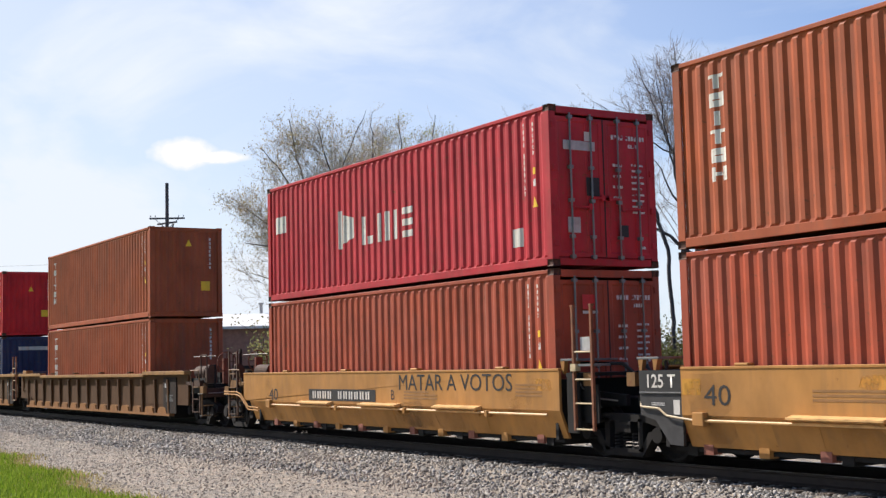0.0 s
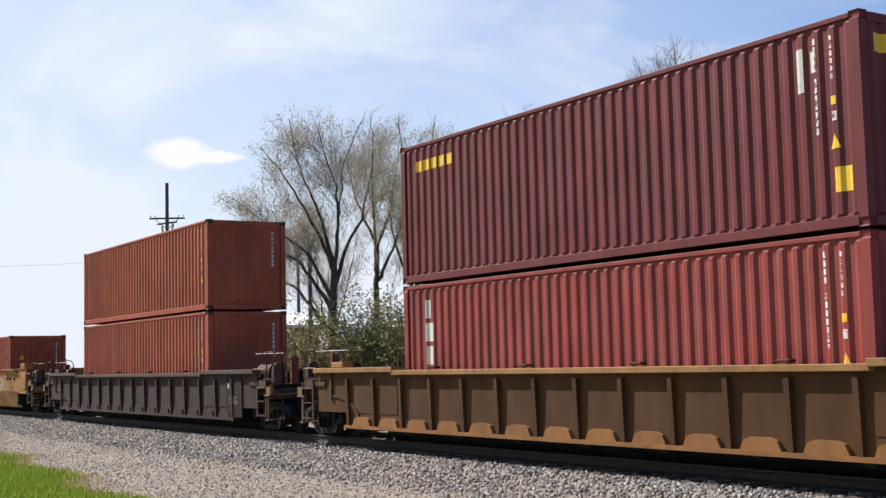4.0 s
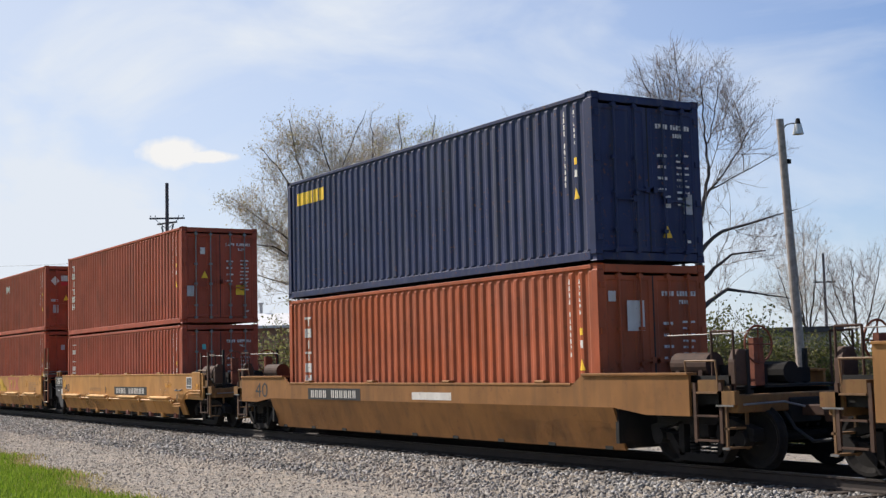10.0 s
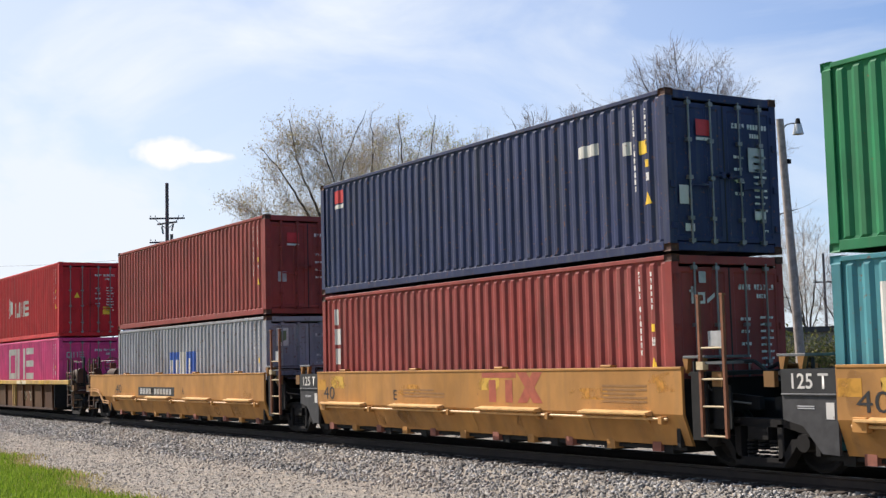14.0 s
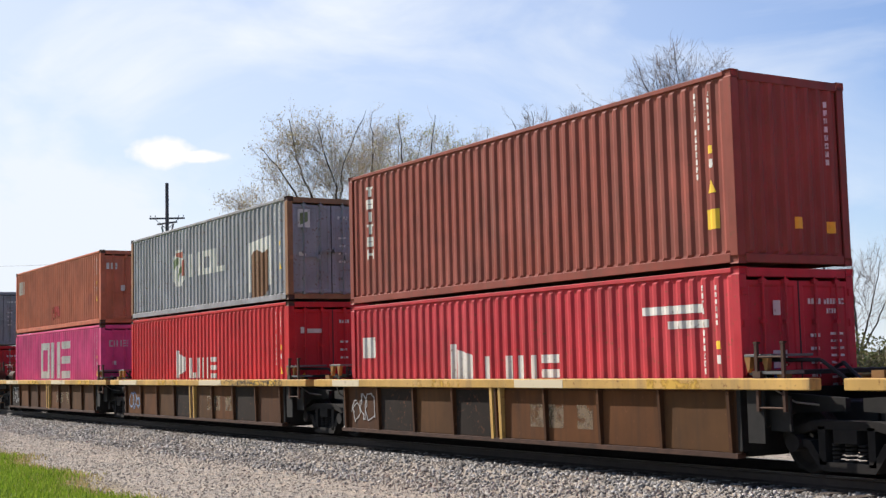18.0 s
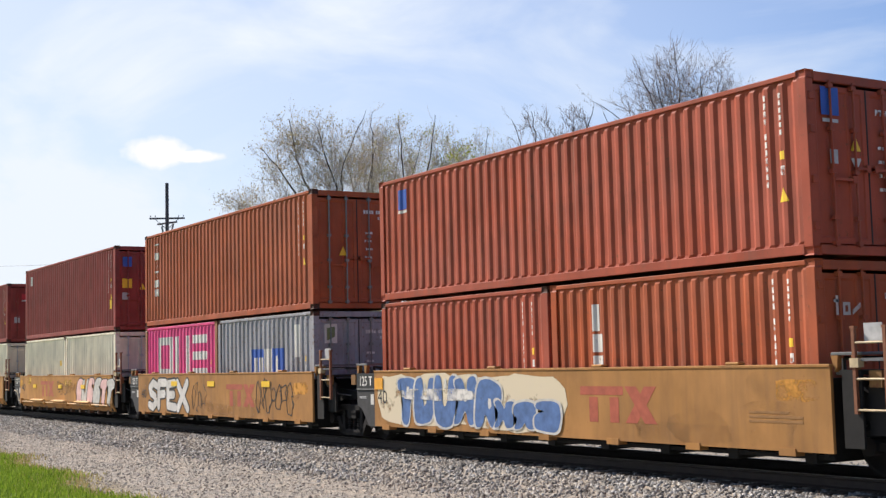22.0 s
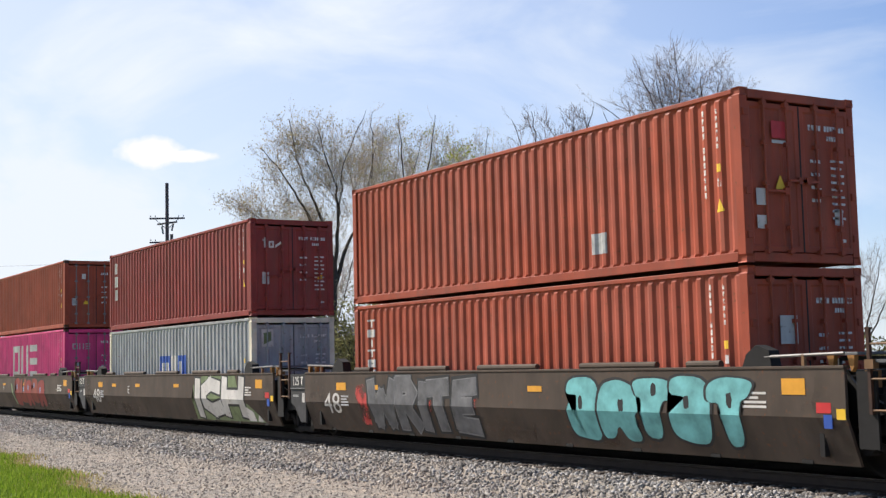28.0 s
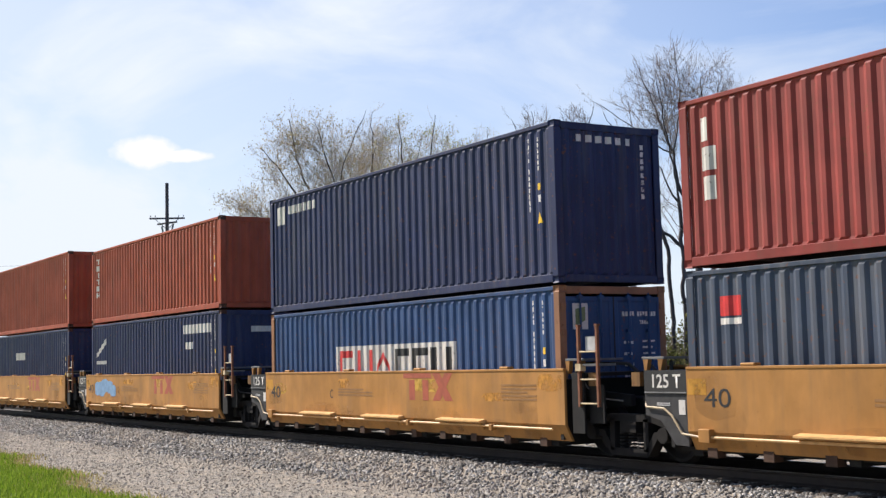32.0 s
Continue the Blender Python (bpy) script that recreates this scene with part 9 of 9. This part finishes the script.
        throwup(car, k, -5.1, 0.42, 3.7, 1.04, 5, DUSTBLUE, PALESPRAY, 44, 0.008, 0.1, PALESPRAY, "blue sprayed graffiti shapes")
        throwup(car, k, -1.5, 0.44, 1.9, 0.55, 3, DUSTBLUE, PALESPRAY, 46, 0.016, 0.1, None, "blue sprayed graffiti shapes")
        wall_blobs(car, k, [blob_loop(-4.9, 0.95, 3.0, 0.22, 91, 24, 0.12)], MISTWHITE, 0.018, "graffiti", "thin white spray")
        patch(car, -5.95, 1.15, 0.35, 0.24, -YS - 0.02, ORANGEMARK)
        tiny(car, k, 5.0, 0.75, 1.0, 3)
        wall_blobs(car, k, [blob_loop(5.5, 1.05, 0.8, 0.3, 46)], MISTORANGE, 0.003, "paint_patch")
    elif i == 23:
        block_mark(car, k, 1.25, 0.66)
        piece(car, k, "SFEX", -5.05, 0.42, 3.5, 1.02, WHITE, BLKMARK, 0.24, 0.05, 7, "large white sprayed letters", None, {"X": 1.2})
        number(car, k, "40", -5.7, 0.8, 0.45, 0.28)
        for x in (-3.0, -0.1, 3.6):
            patch(car, x, 1.18, 0.5, 0.14, -YS - 0.014, YELMARK)
        strokes(car, k, -1.3, 0.45, 1.0, 0.9, 9, BLKMARK, 47, 0.004, 0.025)
        strokes(car, k, 3.2, 0.5, 2.2, 0.9, 14, BLKMARK, 48, 0.004, 0.04)
        wall_blobs(car, k, [blob_loop(5.4, 1.0, 0.9, 0.3, 49)], MISTORANGE, 0.003, "paint_patch")
    elif i == 25:
        P(-3.23)
        number(car, k, "40", -5.74, 0.84, 0.5, 0.26)
        letter(car, k, "A", 0.66)
        patch(car, -3.9, 1.12, 0.5, 0.12, -YS, YELMARK)
        tiny(car, k, 1.3, 0.95, 1.6, 4)
    elif i in (26, 27, 28, 29, 30):
        number(car, k, "48", -7.17, 0.60, 0.80, 0.46, WHITE)
        patch(car, -6.52, 1.12, 0.46, 0.17, -YS - 0.003, ORANGEMARK)
        tiny(car, k, -6.30, 0.78, 0.35, 4, GREYMARK)
        patch(car, 7.62, 0.70, 0.14, 0.18, -YS, BLUMARK)
        patch(car, 7.84, 0.82, 0.15, 0.14, -YS, YELMARK)
        for x in (6.9,) if i == 26 else (-5.0, -2.6, 0.9, 6.9):
            patch(car, x, 1.14, 0.42, 0.10 if x < 6 else 0.22, -YS - 0.001, ORANGEMARK)
        tiny(car, k, 6.0, 0.95, 0.6, 4, WHITE)
        patch(car, 7.5, 0.9, 0.25, 0.14, -YS, REDMARK)
        if i == 26:
            forms = (((-5.60, 1.42), (-5.92, 0.30), (-5.50, 0.30), (-5.30, 1.42)), ((-5.22, 1.40), (-5.28, 0.28), (-3.82, 0.31), (-4.62, 0.92), (-4.32, 1.42), (-4.74, 1.42), (-4.90, 0.95), (-5.02, 1.40)),
                     ((-4.05, 1.42), (-2.90, 1.43), (-3.02, 1.16), (-3.74, 1.11)), ((-3.95, 0.92), (-3.62, 0.98), (-3.42, 0.74), (-3.20, 0.90), (-3.02, 0.40), (-3.34, 0.60), (-3.52, 0.34), (-3.88, 0.50)),
                     ((-2.72, 1.44), (-2.84, 0.62), (-2.58, 0.95), (-2.30, 1.45), (-2.02, 1.22), (-1.38, 0.62), (-1.42, 0.36), (-2.22, 0.33), (-2.62, 0.74), (-3.06, 0.34), (-3.20, 0.62), (-2.98, 1.30)))
            wall_blobs(car, k, [[(-6.05, 0.22), (-1.15, 0.22), (-1.05, 0.72), (-2.0, 1.47), (-5.8, 1.47)]], BLKMARK, 0.003, "graffiti", "black ground of a sprayed piece")
            for q, lp in enumerate(forms):
                cx, cz = sum(p[0] for p in lp) / len(lp), sum(p[1] for p in lp) / len(lp)
                wall_blobs(car, k, [[(cx + (a - cx) * 1.05, cz + (b - cz) * 1.05) for a, b in lp]], PALESPRAY, 0.005 + 0.0004 * q, "graffiti")
                wall_blobs(car, k, [lp], GREENMARK if q == 1 else SALMON, 0.008 + 0.0004 * q, "graffiti", "green sprayed form" if q == 1 else "salmon sprayed form")
            piece(car, k, "WRITE", -0.95, 0.27, 2.85, 1.18, WRITELITE, BLKMARK, 0.25, 0.05, 9, "tall grey sprayed letters", WRITEGREY, {"W": 1.4}, 0.022, True)
            wall_blobs(car, k, [[(-1.45, 1.42), (-1.2, 0.75), (-0.95, 0.35), (-1.05, 1.0), (-1.2, 1.42)]], SALMON, 0.003, "graffiti")
            patch(car, 2.45, 0.72, 0.85, 0.56, -YS, NAVYMARK)
            flat = Shape()
            for q in range(3):
                flat.box(2.68 + 0.2 * q, 2.83 + 0.2 * q, -YS - 0.008, -YS - 0.003, 0.86, 1.02)
            part("stencil", flat, WHITE, car)
            piece(car, k, "RAKET", 3.3, 0.32, 4.0, 1.15, PALESPRAY, BLKMARK, 0.33, 0.07, 11, "", None, None, None, True)
            piece(car, k, "RAKET", 3.3, 0.32, 4.0, 1.15, PALETEAL, None, 0.27, 0.0, 11, "teal sprayed letters with pink spots", None, None, None, True)
            spots = random.Random(55)
            for q in range(22):
                wall_blobs(car, k, [blob_loop(3.40 + 0.17 * q, 0.38 + 0.9 * spots.random(), 0.08 + 0.1 * spots.random(), 0.08 + 0.1 * spots.random(), 300 + q, 10, 0.2)], ROSE, 0.0125 + 0.00005 * q, "graffiti")
        if i == 27:
            throwup(car, k, -4.6, 0.85, 3.5, 0.55, 5, BOX["brown"], DARK, 56, 0.003, 0.1)
            strokes(car, k, -4.0, 0.85, 3.0, 0.5, 8, GREYMARK, 57, 0.008, 0.05)
        if i == 28:
            throwup(car, k, 1.9, 0.3, 4.3, 1.1, 5, PALETEAL, BLKMARK, 58, 0.004, 0.1, BLKMARK, "teal sprayed graffiti shapes")
            wall_blobs(car, k, [blob_loop(-5.6, 0.35, 0.5, 0.9, 60), blob_loop(-1.35, 0.7, 0.6, 0.7, 61), blob_loop(-3.2, 0.7, 0.9, 0.35, 62)], MISTPINK, 0.003, "graffiti", "thin red spray")
            piece(car, k, "WRITE", -5.1, 0.26, 4.3, 1.18, WRITELITE, BLKMARK, 0.36, 0.06, 13, "tall grey sprayed letters", WRITEGREY, {"W": 1.4}, 0.025, True)
        if i == 29:
            wall_blobs(car, k, [[(2.3, 0.24), (2.35, 0.75), (2.55, 0.78), (2.5, 1.2), (3.2, 1.46), (5.55, 1.46), (5.9, 0.8), (6.3, 0.72), (6.7, 0.5), (7.1, 0.26)]], GREENMARK, 0.003, "graffiti", "yellow-green edge of a sprayed piece")
            piece(car, k, "ICH", 2.45, 0.28, 3.6, 1.16, WHITE, BLKMARK, 0.38, 0.06, 15, "large white sprayed letters", None, None, None, True)
            wall_blobs(car, k, [[(6.05, 0.28), (6.1, 0.66), (6.5, 0.52), (6.55, 0.28)], [(6.62, 0.28), (6.8, 0.46), (7.0, 0.28)]], WHITE, 0.009, "graffiti")
            letter(car, k, "E", -3.35, 0.93, 0.24, WHITE)
        if i == 30:
            throwup(car, k, -0.7, 0.3, 4.6, 1.14, 5, BOX["maroon"], BLKMARK, 62, 0.004, 0.15, SKYMARK, "dark red sprayed graffiti shapes", [BOX["maroon"], BOX["brown"]])
            wall_blobs(car, k, [blob_loop(3.75, 0.85, 0.5, 0.4, 65)], TEALMARK, 0.003, "graffiti")
            wall_blobs(car, k, [[(-1.2, 1.2), (-1.05, 1.25), (-0.6, 0.35), (-0.8, 0.35)]], GREENMARK, 0.003, "graffiti")
            patch(car, -5.3, 0.86, 1.3, 0.46, -YS, NAVYMARK)
            flat = Shape()
            for q in range(3):
                flat.box(-5.05 + 0.22 * q, -4.89 + 0.22 * q, -YS - 0.008, -YS - 0.003, 0.98, 1.15)
            part("stencil", flat, WHITE, car)
            letter(car, k, "A", -2.6, 0.95, 0.24, WHITE)


CAR_WORDS = {
    "maxi_low": "worn yellow well car with low step ledges",
    "maxi": "yellow smooth-sided well car with step ledges",
    "flat": "worn ochre flat-sided well car with graffiti",
    "fold53": "long yellow well car with folded lower side",
    "fold48": "sooty grey-brown well car with graffiti",
    "fold40": "yellow single well car with folded side",
    "rib48": "dusty brown ribbed well car with tan sill",
    "rib40": "dark ribbed well car with worn yellow sill",
}
SPECIAL = {1: dict(pipe=True), 26: dict(pale_bars=True), 2: dict(e_left=7.15), 6: dict(paint=SOOT, chord=SMOKE)}
CAR_X = {}
for i, (xe, kind) in enumerate(zip(ENDS, CARS)):
    xc = xe - 6.096
    hl = (ENDS[i] - ENDS[i + 1]) / 2 if i + 1 < len(ENDS) else 7.7
    hr = (ENDS[i - 1] - ENDS[i]) / 2 if i else 7.7
    jl = "coupler" if i + 1 in COUPLED_BEHIND else "joint"
    jr = "coupler" if i in COUPLED_BEHIND else "joint"
    style = dict(SPECIAL.get(i + 1, {}))
    if kind == "rib40":
        style["chord"] = SILL
    if 10 <= i <= 14:
        style["ledges"] = ((-5.50, -3.53), (-2.31, -0.34), (1.00, 2.88), (4.10, 5.80))
    if kind == "maxi_low" and jr == "coupler":
        style["ledges"] = ((-3.67, -2.04), (-0.60, 1.04), (2.40, 4.13), (4.18, 6.10))
    # the end platforms reach as far as the couplers need to meet
    if jl == "coupler":
        style["out_left"] = max(0.0, (2 * hl - style.get("e_left", KINDS[kind]["e"]) - KINDS[CARS[i + 1]]["e"] - 2.1) / 2)
    if jr == "coupler":
        style["out_right"] = max(0.0, (2 * hr - KINDS[kind]["e"] - SPECIAL.get(i, {}).get("e_left", KINDS[CARS[i - 1]]["e"]) - 2.1) / 2)
    car = well_car(xc, kind, jl, jr, hl, hr, style, CAR_WORDS[kind])
    dress(i + 1, car, KINDS[kind])
    CAR_X[car] = xc
    MOVERS.append(car)
    stack(xe, *SPEC[i])


# ---------------------------------------------------------------- what moves
def motions():
    rows_t = S_TIMES
    for ob in MOVERS:
        p = ob.location.copy()
        walk(ob, [(t, pose(p.x + g, p.y, p.z)) for t, g in zip(rows_t, S_GONE)])
    walk(cloud_ob, CLOUD_ROWS)
    # wheels roll while their car is near
    for w, car, x, dx in WHEELS:
        x0 = CAR_X[car] + x + dx
        r = 0.475
        rest = pose(dx, 0, r)
        t_in = (-75.0 - x0) / 16.93
        t_out = (5.0 - x0) / 16.93
        lo, hi = max(0, math.ceil(t_in * FPS)), min(32 * FPS, math.floor(t_out * FPS))
        if hi - lo < 2:
            continue
        rows = [] if lo == 0 else [(0.0, rest)]
        a0 = gone(lo / FPS)
        last = rest
        for f in range(lo, hi + 1):
            last = pose(dx, 0, r) @ Matrix.Rotation((gone(f / FPS) - a0) / r, 4, "Y")
            rows.append((f / FPS, last))
        if hi < 32 * FPS:
            rows.append((32.0, last))
        walk(w, rows)


motions()
